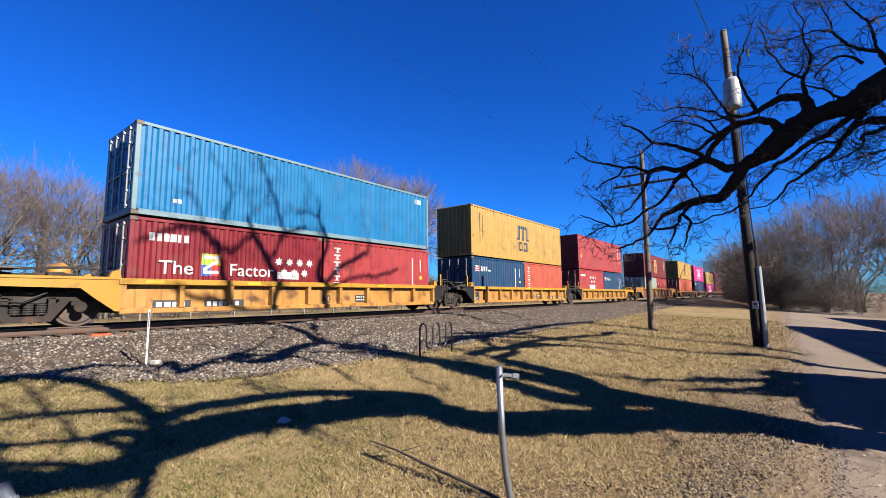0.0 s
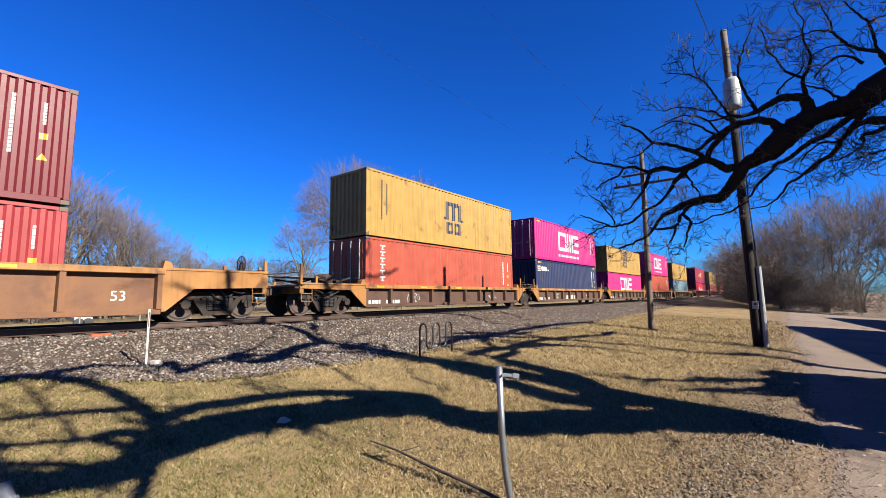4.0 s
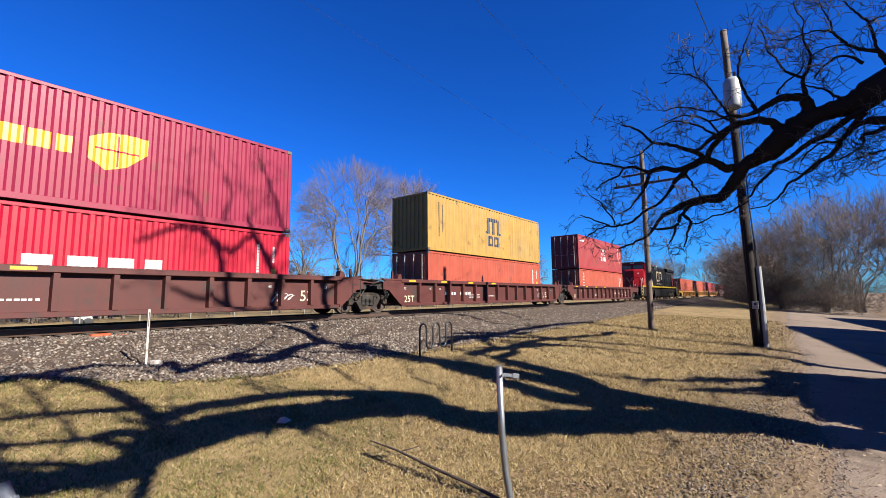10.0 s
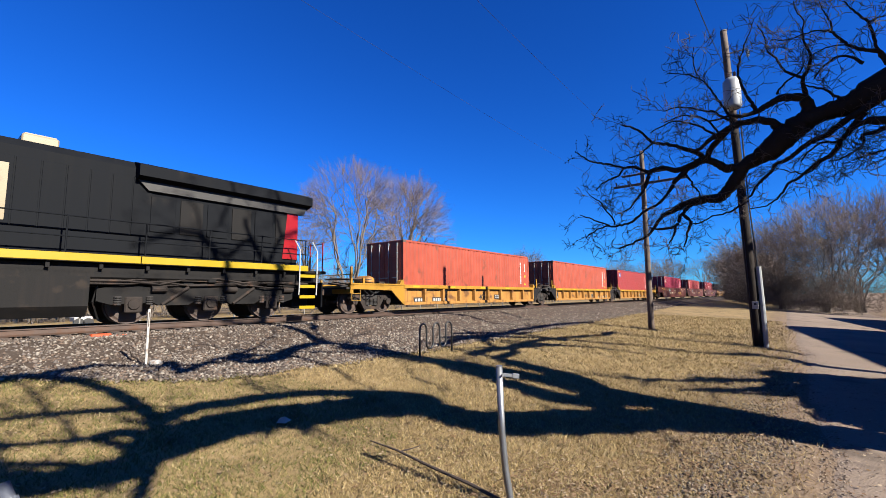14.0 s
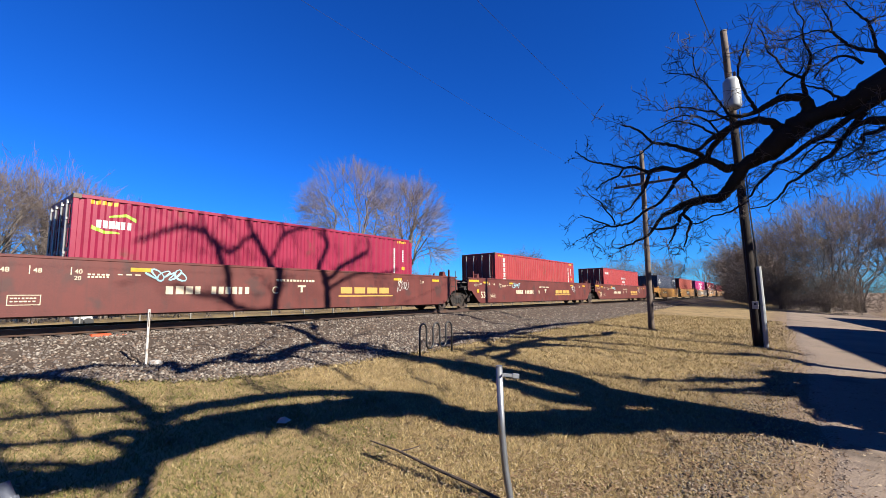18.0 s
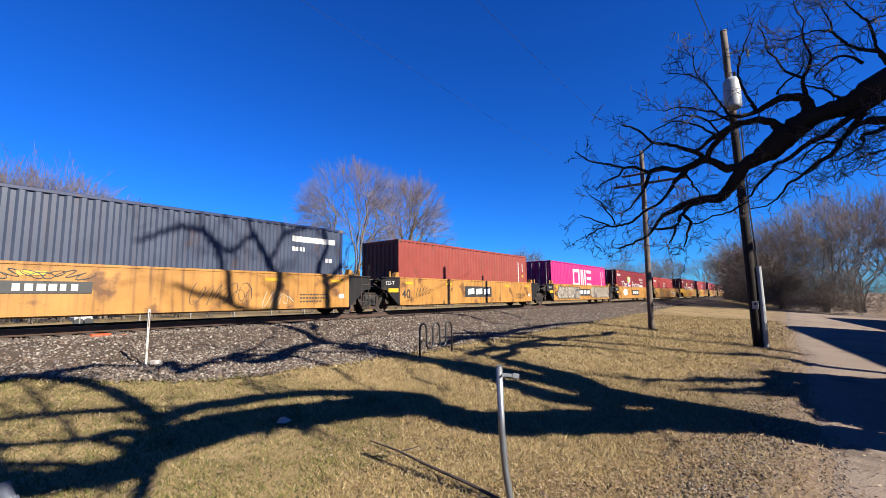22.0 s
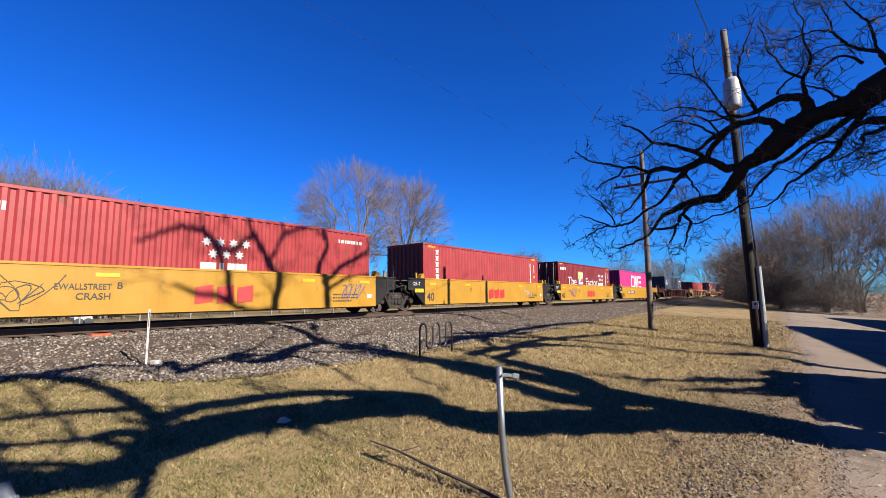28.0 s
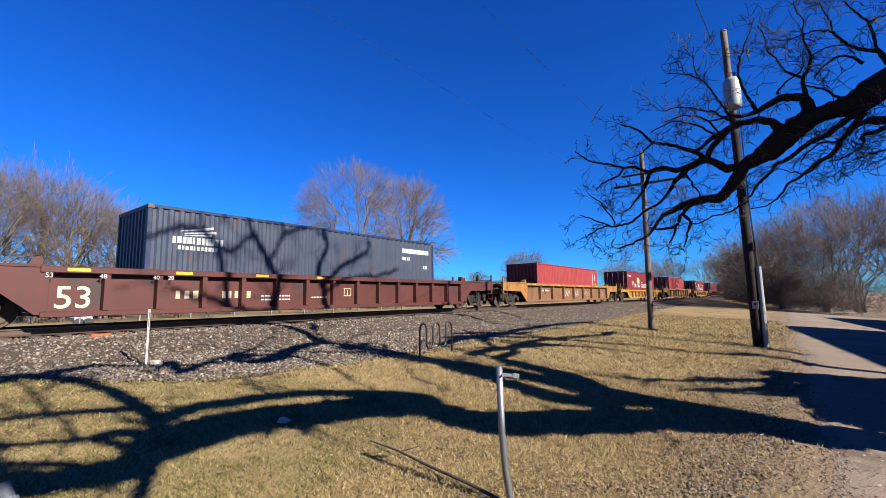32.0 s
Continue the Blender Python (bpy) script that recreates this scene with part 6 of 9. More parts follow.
def m_factor(k=1.0, x=1.81, z=1.13):
    """A wide white slogan in blocks round a square of bright colours, with stars at its end."""
    def go(c, L, H):
        h = 0.67 * (0.15 + 0.85 * k)
        decal("side_writing", text_bars(0.48, H - 0.62, 1.04, 0.22, 6, 0.2), P_LETTER, c)
        slogan("The", x, z, 1.78 * k, h, c)
        e = x + 2.27 * k
        w = 1.1 * k
        zz, hh = z - 0.03, h * 1.72
        for m, q in ((P_BLUEMARK, (0, 0.5, 0, 0.5)), (P_GREENMARK, (0, 0.5, 0.5, 1)), (P_REDMARK, (0.5, 1, 0, 0.5)), (P_SIGN_Y, (0.5, 1, 0.5, 1))):
            decal("colour_square", [bar(e + w * q[0], e + w * q[1], zz + hh * q[2], zz + hh * q[3])], m, c)
        decal("colour_band", [bar(e + 0.1 * k, e + w - 0.1 * k, zz + hh * 0.76, zz + hh * 0.92), bar(e + 0.1 * k, e + w - 0.1 * k, zz + hh * 0.10, zz + hh * 0.24), (e + 0.1 * k, e + w - 0.1 * k, zz + hh * 0.2, zz + hh * 0.36, zz + hh * 0.64, zz + hh * 0.80)], P_LETTER, c, lift=0.008)
        f = x + 3.85 * k
        slogan("Factor", f, z, 2.9 * k, h, c)
        m_stars(x + 7.2 * k, z + (0.92 if k > 0.9 else 0.52), low=k > 0.9)(c, L, H)
        if k < 0.9:
            decal("emblem_block", [bar(x + 7.1 * k, x + 8.75 * k, z - 0.06, z + 0.18)], P_LETTER, c)
    return go


def m_column(x=1.5, n=6, mat=P_LETTER, tall=1.6):
    """A name set downwards in white blocks."""
    def go(c, L, H):
        h = min(tall, H - 0.9)
        top = H - 0.30
        step = h / n
        decal("side_writing", [q for i in range(n) for q in (bar(x, x + 0.30, top - i * step - step * 0.22, top - i * step), bar(x + 0.09, x + 0.21, top - i * step - step * 0.62, top - i * step - step * 0.22), bar(x + 0.04, x + 0.26, top - i * step - step * 0.74, top - i * step - step * 0.62))], mat, c)
    return go


def m_flag(x=1.0, k=1.0, top=0.55):
    """A red and white striped flag beside a row of white blocks."""
    def go(c, L, H):
        z = H - top - 0.5 * k
        decal("flag", [bar(x, x + 0.70 * k, z, z + 0.5 * k)], P_LETTER, c)
        decal("flag_stripe", [bar(x, x + 0.75 * k, z + 0.1 * k, z + 0.2 * k), bar(x, x + 0.75 * k, z + 0.3 * k, z + 0.4 * k)], P_REDMARK, c, lift=0.008)
        decal("side_writing", text_bars(x + 0.95 * k, z + 0.02, 1.15 * k, 0.42 * k, 3, 0.12) + text_bars(x + 2.15 * k, z + 0.02, 0.55 * k, 0.16 * k, 4), P_LETTER, c)
    return go


def m_wing():
    """A white wing over two rows of white blocks, and a white plate at the trailing end."""
    def go(c, L, H):
        x, z = 0.65, H - 0.92
        decal("wing", [(x + 0.2, x + 1.1, z + 0.24, z + 0.26, z + 0.38, z + 0.46), (x + 0.3, x + 1.2, z + 0.18, z + 0.21, z + 0.26, z + 0.34), (x + 0.3, x + 1.05, z + 0.13, z + 0.15, z + 0.17, z + 0.22)], P_LETTER, c)
        decal("side_writing", text_bars(x, z - 0.10, 1.45, 0.20, 11, 0.18) + text_bars(x + 0.15, z - 0.28, 1.15, 0.12, 11, 0.25), P_LETTER, c)
        decal("number_plate", [bar(L - 2.2, L - 0.35, H - 0.62, H - 0.42)], P_LETTER, c)
        decal("side_writing", text_bars(L - 2.2, H - 0.95, 0.6, 0.15, 4) + text_bars(L - 0.8, H - 1.3, 0.35, 0.15, 2), P_LETTER, c)
    return go


def m_box_logo(x, z, w, h, back, inner, n=3, round_inner=True):
    """A coloured plate with light blocks."""
    def go(c, L, H):
        decal("name_plate", [bar(x, x + w, z, z + h)], back, c)
        if n:
            decal("plate_blocks", text_bars(x + 0.08 * w, z + 0.22 * h, 0.9 * w, 0.56 * h, n, 0.35), inner, c, lift=0.008)
    return go


def m_heart():
    """A row of yellow blocks with a round yellow badge."""
    def go(c, L, H):
        x, z = 4.4, 1.08
        decal("side_writing", text_bars(x, z + 0.22, 2.0, 0.42, 4, 0.18), P_SIGN_Y, c)
        decal("badge", [(x + 2.12, x + 2.5, z + 0.2, z + 0.75, z - 0.05, z + 0.95), (x + 2.5, x + 2.95, z - 0.05, z + 0.95, z + 0.12, z + 1.0), (x + 2.95, x + 3.4, z + 0.12, z + 1.0, z + 0.55, z + 0.98)], P_SIGN_Y, c)
        decal("badge_lines", [bar(x + 2.25, x + 3.2, z + 0.48, z + 0.52), bar(x + 2.72, x + 2.76, z + 0.1, z + 0.92)], P_KRED, c, lift=0.008)
    return go


def m_blocks(x, z, w, h, n, mat=P_LETTER, gap=0.2):
    def go(c, L, H):
        decal("side_writing", text_bars(x, z, w, h, n, gap), mat, c)
    return go


def m_swoosh():
    """White blocks between two curved lime bands."""
    def go(c, L, H):
        x, z = 0.5, 2.10
        decal("side_writing", text_bars(x, z, 0.78, 0.20, 6, 0.15), P_LETTER, c)
        decal("lime_band", [(x - 0.1, x + 0.15, z - 0.04, z + 0.06, z - 0.14, z - 0.06), (x + 0.15, x + 0.5, z - 0.14, z - 0.06, z - 0.12, z - 0.08),
                            (x + 0.25, x + 0.6, z + 0.28, z + 0.32, z + 0.34, z + 0.42), (x + 0.6, x + 0.85, z + 0.34, z + 0.42, z + 0.22, z + 0.32)], P_GREENMARK, c)
    return go


# ---- wagons ----
def wheelset_mesh():
    s = Shape()
    prof = [(-0.79, 0.10), (-0.79, 0.385), (-0.765, 0.43), (-0.765, 0.478), (-0.655, 0.483), (-0.645, 0.508), (-0.62, 0.508), (-0.62, 0.42), (-0.66, 0.38), (-0.655, 0.17), (-0.60, 0.12), (-0.60, 0.08)]
    s.lathe(prof, 1, (0, 0, 0), 28)
    s.lathe([(-w, r) for w, r in prof], 1, (0, 0, 0), 28)
    s.lathe([(-1.02, 0.075), (1.02, 0.075)], 1, (0, 0, 0), 12)
    for side in (-1, 1):
        for k in range(5):
            a = 2 * math.pi * k / 5
            s.box(math.cos(a) * 0.27 - 0.02, math.cos(a) * 0.27 + 0.02, side * 0.75 - 0.012, side * 0.75 + 0.012, math.sin(a) * 0.27 - 0.02, math.sin(a) * 0.27 + 0.02)
        s.lathe([(side * 1.02, 0.11), (side * 1.13, 0.11), (side * 1.14, 0.07)], 1, (0, 0, 0), 12)
    return s.data("wheelset", P_WHEEL)


def frame_mesh():
    s = Shape()
    z = 0.483
    for side in (-1,):
        y0, y1 = sorted((side * 0.95, side * 1.10))
        # upper and lower chords of the cast side frame
        s.prism([(-1.16, z + 0.10), (-1.14, z + 0.25), (-0.62, z + 0.36), (0.62, z + 0.36), (1.14, z + 0.25), (1.16, z + 0.10), (0.68, z + 0.14), (0.42, z + 0.20), (-0.42, z + 0.20), (-0.68, z + 0.14)], 1, y0, y1)
        s.prism([(-0.72, z + 0.15), (-0.56, z + 0.20), (-0.28, z - 0.20), (0.28, z - 0.20), (0.56, z + 0.20), (0.72, z + 0.15), (0.40, z - 0.33), (-0.40, z - 0.33)], 1, y0 - 0.01, y1 + 0.01)
        for x in (-0.40, 0.40):
            s.box(x - 0.07, x + 0.07, y0, y1, z - 0.22, z + 0.24, 0.015)
        for x in (-0.915, 0.915):
            s.box(x - 0.17, x + 0.17, y0 + 0.01, y1 - 0.01, z + 0.02, z + 0.16, 0.02)
    return s.data("side_frame", P_TRUCK)


def spring_mesh():
    s = Shape()
    prof = []
    for k in range(5):
        prof += [(0.33 + k * 0.052, 0.078), (0.345 + k * 0.052, 0.10), (0.365 + k * 0.052, 0.10), (0.38 + k * 0.052, 0.078)]
    return s.lathe(prof, 2, (0, -1.03, -0.02), 10).data("coil_spring", P_STEEL)


TRUCK = dict(wheelset=wheelset_mesh(), side_frame=frame_mesh(), coil_spring=spring_mesh(),
             bolster=Shape().box(-0.30, 0.30, -1.12, 1.12, 0.56, 0.74, 0.03).box(-0.22, 0.22, -0.5, 0.5, 0.7, 0.86, 0.02).data("bolster", P_STEEL),
             bearing_cap=Shape().lathe([(-0.03, 0.13), (0.0, 0.13), (0.03, 0.10), (0.035, 0.03)], 1, (0, 0, 0), 12).data("bearing_cap", P_TRUCK),
             brake_beam=Shape().tube([(-0.42, -0.7, 0.42), (-0.36, 0, 0.40), (-0.42, 0.7, 0.42)], 0.035, 6).tube([(0.42, -0.7, 0.42), (0.36, 0, 0.40), (0.42, 0.7, 0.42)], 0.035, 6)
             .box(-0.46, -0.38, -0.8, -0.62, 0.3, 0.62, 0.01).box(0.38, 0.46, -0.8, -0.62, 0.3, 0.62, 0.01).box(-0.46, -0.38, 0.62, 0.8, 0.3, 0.62, 0.01).box(0.38, 0.46, 0.62, 0.8, 0.3, 0.62, 0.01).data("brake_beam", P_STEEL))
SPINNING = []            # (wheelset, car coordinate along the train)


def truck(car, x, u):
    t = part("truck", TRUCK["bolster"], P_STEEL, car, "dusty cast steel two-axle truck", at=(x, 0, 0))
    for turn in (0, math.pi):
        part("side_frame", TRUCK["side_frame"], P_TRUCK, t).rotation_euler = (0, 0, turn)
        for sx in (-0.22, 0.0, 0.22):
            part("coil_spring", TRUCK["coil_spring"], P_STEEL, t, at=(sx, 0, 0)).rotation_euler = (0, 0, turn)
    part("brake_beam", TRUCK["brake_beam"], P_STEEL, t)
    for dx in (-0.915, 0.915):
        w = part("wheelset", TRUCK["wheelset"], P_WHEEL, t, at=(dx, 0, 0.483))
        SPINNING.append((w, dx, u + x + dx))
        for y in (-1.13, 1.13):
            cap = part("bearing_cap", TRUCK["bearing_cap"], P_TRUCK, t, at=(dx, y, 0.483))
            cap.rotation_euler = (0, 0, 0 if y < 0 else math.pi)
    return t


def brake_wheel(car, x, y, z, mat):
    s = Shape()
    ring = [(0, math.cos(a) * 0.27, math.sin(a) * 0.27) for a in [2 * math.pi * k / 16 for k in range(17)]]
    s.tube(ring, 0.016, 6, caps=False)
    for k in range(4):
        a = math.pi * k / 4
        s.tube([(0, math.cos(a) * 0.27, math.sin(a) * 0.27), (0, -math.cos(a) * 0.27, -math.sin(a) * 0.27)], 0.010, 5)
    s.box(-0.02, 0.10, -0.06, 0.06, -0.07, 0.07, 0.01)
    part("brake_wheel", s, mat, car, at=(x, y, z))


KINDS = dict(
    yellow_ribbed=dict(top=1.19, bottom=0.30, w=(-0.15, 12.34), rib=1.33, side=P_CAR_Y, chord=P_CAR_Y2, deep=True, name="worn yellow ribbed well wagon"),
    rusty_low=dict(top=1.16, bottom=0.26, w=(-0.15, 12.34), rib=1.33, side=P_CAR_RUST, chord=P_CAR_FADE, deep=True, name="rusty brown well wagon with faded yellow top rails"),
    rusty_long=dict(top=1.48, bottom=0.26, w=(-2.03, 14.22), rib=2.03, side=P_CAR_BROWN, chord=P_CAR_FADE, deep=True, name="dusty rust-brown long well wagon with yellow top rails"),
    maroon=dict(top=1.44, bottom=0.27, w=(-2.03, 14.22), rib=1.16, side=P_CAR_MAR, chord=P_CAR_MAR, deep=True, name="dark maroon ribbed long well wagon"),
    oxide=dict(top=1.66, bottom=0.27, w=(-2.03, 14.22), rib=0, side=P_CAR_OX, chord=P_CAR_OX, deep=False, name="smooth-sided oxide red long well wagon"),
    yellow_smooth=dict(top=1.51, bottom=0.27, w=(-0.15, 12.34), rib=0, side=P_CAR_Y, chord=P_CAR_Y, deep=False, name="smooth-sided orange-yellow well wagon"),
    yellow_fresh=dict(top=1.51, bottom=0.27, w=(-0.15, 12.34), rib=0, side=P_CAR_Y2, chord=P_CAR_Y2, deep=False, name="smooth-sided bright yellow well wagon"),
)
HW = 1.47                # half the width of a wagon


def wagon(kind, u, front, rear, extra=""):
    """One well unit. u: place of its container's leading end along the train; front, rear: ('joint' or 'coupler', metres from the
    container's leading end to the joint or coupler face)."""
    k = KINDS[kind]
    w0, w1 = k["w"]
    zt, zb = k["top"], k["bottom"]
    side, chord = k["side"], k["chord"]
    car = thing("well_wagon", k["name"] + extra, "rail wagon", "wagons of the train")
    car["u"] = u
    # body: floor beams and inner ends of the well
    s = Shape()
    for i in range(7):
        x = w0 + 0.3 + i * (w1 - w0 - 0.6) / 6
        part("cross_beam", Shape().box(x - 0.25, x + 0.25, -HW + 0.1, HW - 0.1, zb + 0.0, zb + 0.06, 0.01), P_STEEL, car)
    for x in (w0 + 0.02, w1 - 0.08):
        part("well_end", Shape().box(x, x + 0.06, -HW + 0.08, HW - 0.08, zb + 0.08, zt - 0.12), P_STEEL, car)
    for sy in (-1, 1):
        o = sy * HW

        def yy(a, b):
            return sorted((o - sy * a, o - sy * b))
        s = Shape()
        if k["rib"]:
            s.box(w0, w1, *yy(0.19, 0.22), zb + 0.1, zt - 0.12)
            p = part("side_sheet", s, side, car)
            s = Shape().box(w0 - 0.05, w1 + 0.05, *yy(0.0, 0.235), zt - 0.16, zt, 0.012)
            part("top_rail", s, chord, car)
            s = Shape().box(w0, w1, *yy(0.05, 0.235), zb - 0.02, zb + 0.12, 0.015)
            part("bottom_sill", s, side, car)
            n = max(2, round((w1 - w0) / k["rib"]))
            for i in range(n + 1):
                x = w0 + 0.06 + i * (w1 - w0 - 0.12) / n
                part("rib", Shape().prism([(x - 0.06, (o - sy * 0.03)), (x + 0.06, (o - sy * 0.03)), (x + 0.09, o - sy * 0.19), (x - 0.09, o - sy * 0.19)], 2, zb + 0.12, zt - 0.16), side, car)
        else:
            s.box(w0, w1, *yy(0.03, 0.07), zb + 0.07, zt - 0.06)
            part("side_sheet", s, side, car)
            part("top_rail", Shape().box(w0 - 0.02, w1 + 0.02, *yy(0.015, 0.16), zt - 0.07, zt, 0.012), chord, car)
            part("bottom_sill", Shape().prism([(o - sy * 0.022, zb + 0.1), (o - sy * 0.022, zb + 0.02), (o - sy * 0.10, zb - 0.02), (o - sy * 0.20, zb - 0.02), (o - sy * 0.20, zb + 0.06), (o - sy * 0.075, zb + 0.1)], 0, w0, w1), side, car)
            for x in (w0 + 0.9, w1 - 0.9):
                part("seam_strip", Shape().box(x - 0.03, x + 0.03, *yy(0.022, 0.032), zb + 0.12, zt - 0.08, 0.002), side, car)
    # ends
    for end, (how, reach) in ((-1, front), (1, rear)):
        wx = w0 if end < 0 else w1
        tip = reach
        span = abs(tip - wx)
        dark = how == "joint" and kind in ("yellow_ribbed", "yellow_smooth", "yellow_fresh")
        em = P_BLACK if dark else (chord if kind != "rusty_low" else P_CAR_FADE)
        zl = zt - 0.03 if how == "coupler" else zt - 0.06
        for sy in (-1, 1):
            ya, yb = sorted((sy * (HW - 0.03), sy * (HW - 0.09)))
            stop = wx + end * min(1.15, span - 0.3) if how == "joint" else tip - end * 0.55
            lift = 0.93
            out = [(wx, zb + 0.05), (wx + end * 0.10, zb + 0.06), (wx + end * 0.55, lift - 0.22), (wx + end * 0.80, lift), (stop, lift + 0.05), (stop, zl - 0.10), (stop - end * 0.3, zl), (wx, zl)]
            part("end_girder", Shape().prism(out, 1, ya, yb), em, car)
            part("end_rail", Shape().box(*sorted((wx, stop)), *sorted((sy * (HW - 0.20), sy * (HW - 0.01))), zl - 0.02, zl + 0.05, 0.01), em if dark else chord, car)
        s = Shape().box(*sorted((wx, tip - end * 0.4)), -HW + 0.1, HW - 0.1, 0.98, 1.04)
        s.box(*sorted((wx + end * 0.1, tip - end * 0.1)), -0.3, 0.3, 0.74, 0.99, 0.02)
        part("end_deck", s, P_STEEL, car)
        for i in range(5):
            x = wx + end * (0.25 + 0.2 * i) if how == "joint" else wx + end * (0.4 + 0.42 * i)
            part("tread_bar", Shape().box(x - 0.05, x + 0.05, -HW + 0.14, HW - 0.14, 1.04, 1.075, 0.008), P_STEEL, car)
        if how == "coupler":
            tx = wx + end * (span - 1.95)
            truck(car, tx, u)
            # coupler, hoses, end sill, grab irons and uprights
            s = Shape().box(*sorted((tip - end * 0.75, tip - end * 0.02)), -0.11, 0.11, 0.76, 0.94, 0.03)
            s.box(*sorted((tip - end * 0.28, tip + end * 0.06)), -0.22, 0.16, 0.70, 0.98, 0.05)
            part("coupler", s, P_TRUCK, car)
            part("end_sill", Shape().box(*sorted((tip - end * 0.72, tip - end * 0.56)), -HW + 0.05, HW - 0.05, 0.80, 1.12, 0.02), em, car)
            part("air_hose", Shape().tube([(tip - end * 0.5, 0.35, 0.85), (tip - end * 0.3, 0.38, 0.55), (tip - end * 0.05, 0.36, 0.42), (tip, 0.2, 0.45)], 0.025, 6), P_BLACK, car)
            for sy in (-1, 1):
                for dx, h in ((0.62, 1.85), (1.25, 1.42)):
                    x = tip - end * dx
                    part("upright", Shape().box(x - 0.05, x + 0.05, *sorted((sy * (HW - 0.12), sy * (HW - 0.05))), 1.0, h, 0.01), em, car)
                for z in (0.52, 0.80):
                    part("step", Shape().tube([(tip - end * 0.62, sy * (HW - 0.06), 1.0), (tip - end * 0.62, sy * (HW - 0.04), z), (tip - end * 1.05, sy * (HW - 0.04), z), (tip - end * 1.05, sy * (HW - 0.06), 1.0)], 0.014, 6), em, car)
            part("cross_walk", Shape().box(*sorted((tip - end * 1.35, tip - end * 0.75)), -HW + 0.1, HW - 0.1, 1.08, 1.13, 0.01), P_STEEL, car)
            part("hand_rail", Shape().tube([(tip - end * 0.62, -HW + 0.1, 1.55), (tip - end * 0.62, HW - 0.1, 1.55)], 0.018, 6), em, car)
            if end < 0:
                part("air_tank", Shape().lathe([(-0.5, 0.05), (-0.46, 0.2), (-0.3, 0.25), (0.3, 0.25), (0.46, 0.2), (0.5, 0.05)], 1, (wx + end * 1.0, 0.1, 1.35), 16), em if dark else side, car, smooth=True)
            else:
                brake_wheel(car, tip - end * 1.1, -0.75, 1.75, P_STEEL)
                part("brake_mast", Shape().box(tip - end * 1.1 - 0.06, tip - end * 1.1 + 0.06, -0.82, -0.68, 1.05, 1.75, 0.01), P_STEEL, car)
        else:
            for y in (-HW + 0.1, HW - 0.1):
                part("upright", Shape().box(wx + end * 0.55 - 0.045, wx + end * 0.55 + 0.045, y - 0.035, y + 0.035, 1.0, 1.75 if kind != "oxide" else 2.0, 0.01), chord if dark else em, car)
            s = Shape()
            s.box(*sorted((wx + end * 0.2, wx + end * 0.55)), -1.0, -0.55, 1.04, 1.32, 0.03)
            s.box(*sorted((wx + end * 0.6, wx + end * 0.9)), -0.3, 0.3, 1.04, 1.22, 0.03)
            s.tube([(wx + end * 0.2, -0.4, 1.12), (tip - end * 0.1, -0.35, 1.10)], 0.03, 6)
            part("brake_rigging", s, P_STEEL, car)
            part("joint_casting", Shape().box(*sorted((wx + end * 0.5, tip + end * 0.1)), -0.42, 0.42, 0.80, 1.0, 0.04), P_STEEL, car)
            part("cushion_bracket", Shape().prism([(wx + end * 0.9, 0.98), (tip - end * 0.3, 0.98), (tip - end * 0.3, 1.12), (wx + end * 0.9, 1.30)], 1, -HW + 0.14, -HW + 0.5), P_STEEL, car)
        # pipes, hoses, ladder and walkway over the truck
        g = random.Random(int(u * 10) + end)
        s = Shape()
        for q in range(5):
            y0, z0 = g.uniform(-HW + 0.2, -0.2), g.uniform(1.08, 1.34)
            s.tube([(wx + end * span * f, y0 + g.uniform(-0.2, 0.2), max(1.07, z0 + g.uniform(-0.14, 0.14))) for f in (0.08, 0.28, 0.5, 0.7, 0.92)], g.choice((0.018, 0.024, 0.034)), 5)
        part("brake_pipe", s, P_STEEL, car)
        s = Shape()
        for q in range(3):
            a, b = sorted((wx + end * span * g.uniform(0.2, 0.45), wx + end * span * g.uniform(0.5, 0.9)))
            y0 = -HW + g.uniform(0.10, 0.35)
            s.tube([(a, y0, 1.06), (a * 0.7 + b * 0.3, y0 - 0.05, 0.86 - 0.1 * q), ((a + b) / 2, y0, 0.80 - 0.1 * q), (b, y0 + 0.05, 1.06)], 0.022, 5)
        part("air_hose", s, P_BLACK, car)
        part("valve_box", Shape().box(*sorted((wx + end * span * 0.30, wx + end * span * 0.30 + end * 0.32)), -HW + 0.16, -HW + 0.40, 1.07, 1.30, 0.02), P_TRUCK, car)
        part("walkway_grate", Shape().box(*sorted((wx + end * span * 0.52, wx + end * span * 0.95)), -HW + 0.12, -0.3, 1.36, 1.39, 0.006), P_CAST, car)
        if how == "joint" and end > 0:
            s = Shape()
            for dx in (0.0, 0.38):
                s.tube([(wx + 0.62 + dx, -HW + 0.02, 0.46), (wx + 0.62 + dx, -HW + 0.02, 1.95 if dx else 1.5)], 0.017, 5)
            for z in (0.48, 0.82, 1.15, 1.48):
                s.tube([(wx + 0.62, -HW + 0.02, z), (wx + 1.0, -HW + 0.02, z)], 0.014, 5)
            part("end_ladder", s, P_STEEL, car)
        # container guides at the corners
        for sy in (-1, 1):
            part("corner_guide", Shape().prism([(wx - end * 0.02, zt - 0.05), (wx + end * 0.28, zt - 0.05), (wx + end * 0.20, zt + 0.16), (wx + end * 0.04, zt + 0.22)], 1, *sorted((sy * (HW - 0.3), sy * (HW - 0.06)))), chord, car)
    if rear[0] == "joint":
        truck(car, rear[1], u)
    # plates and small markings on the near side
    y = -HW + (0.022 if not k["rib"] else 0.185)
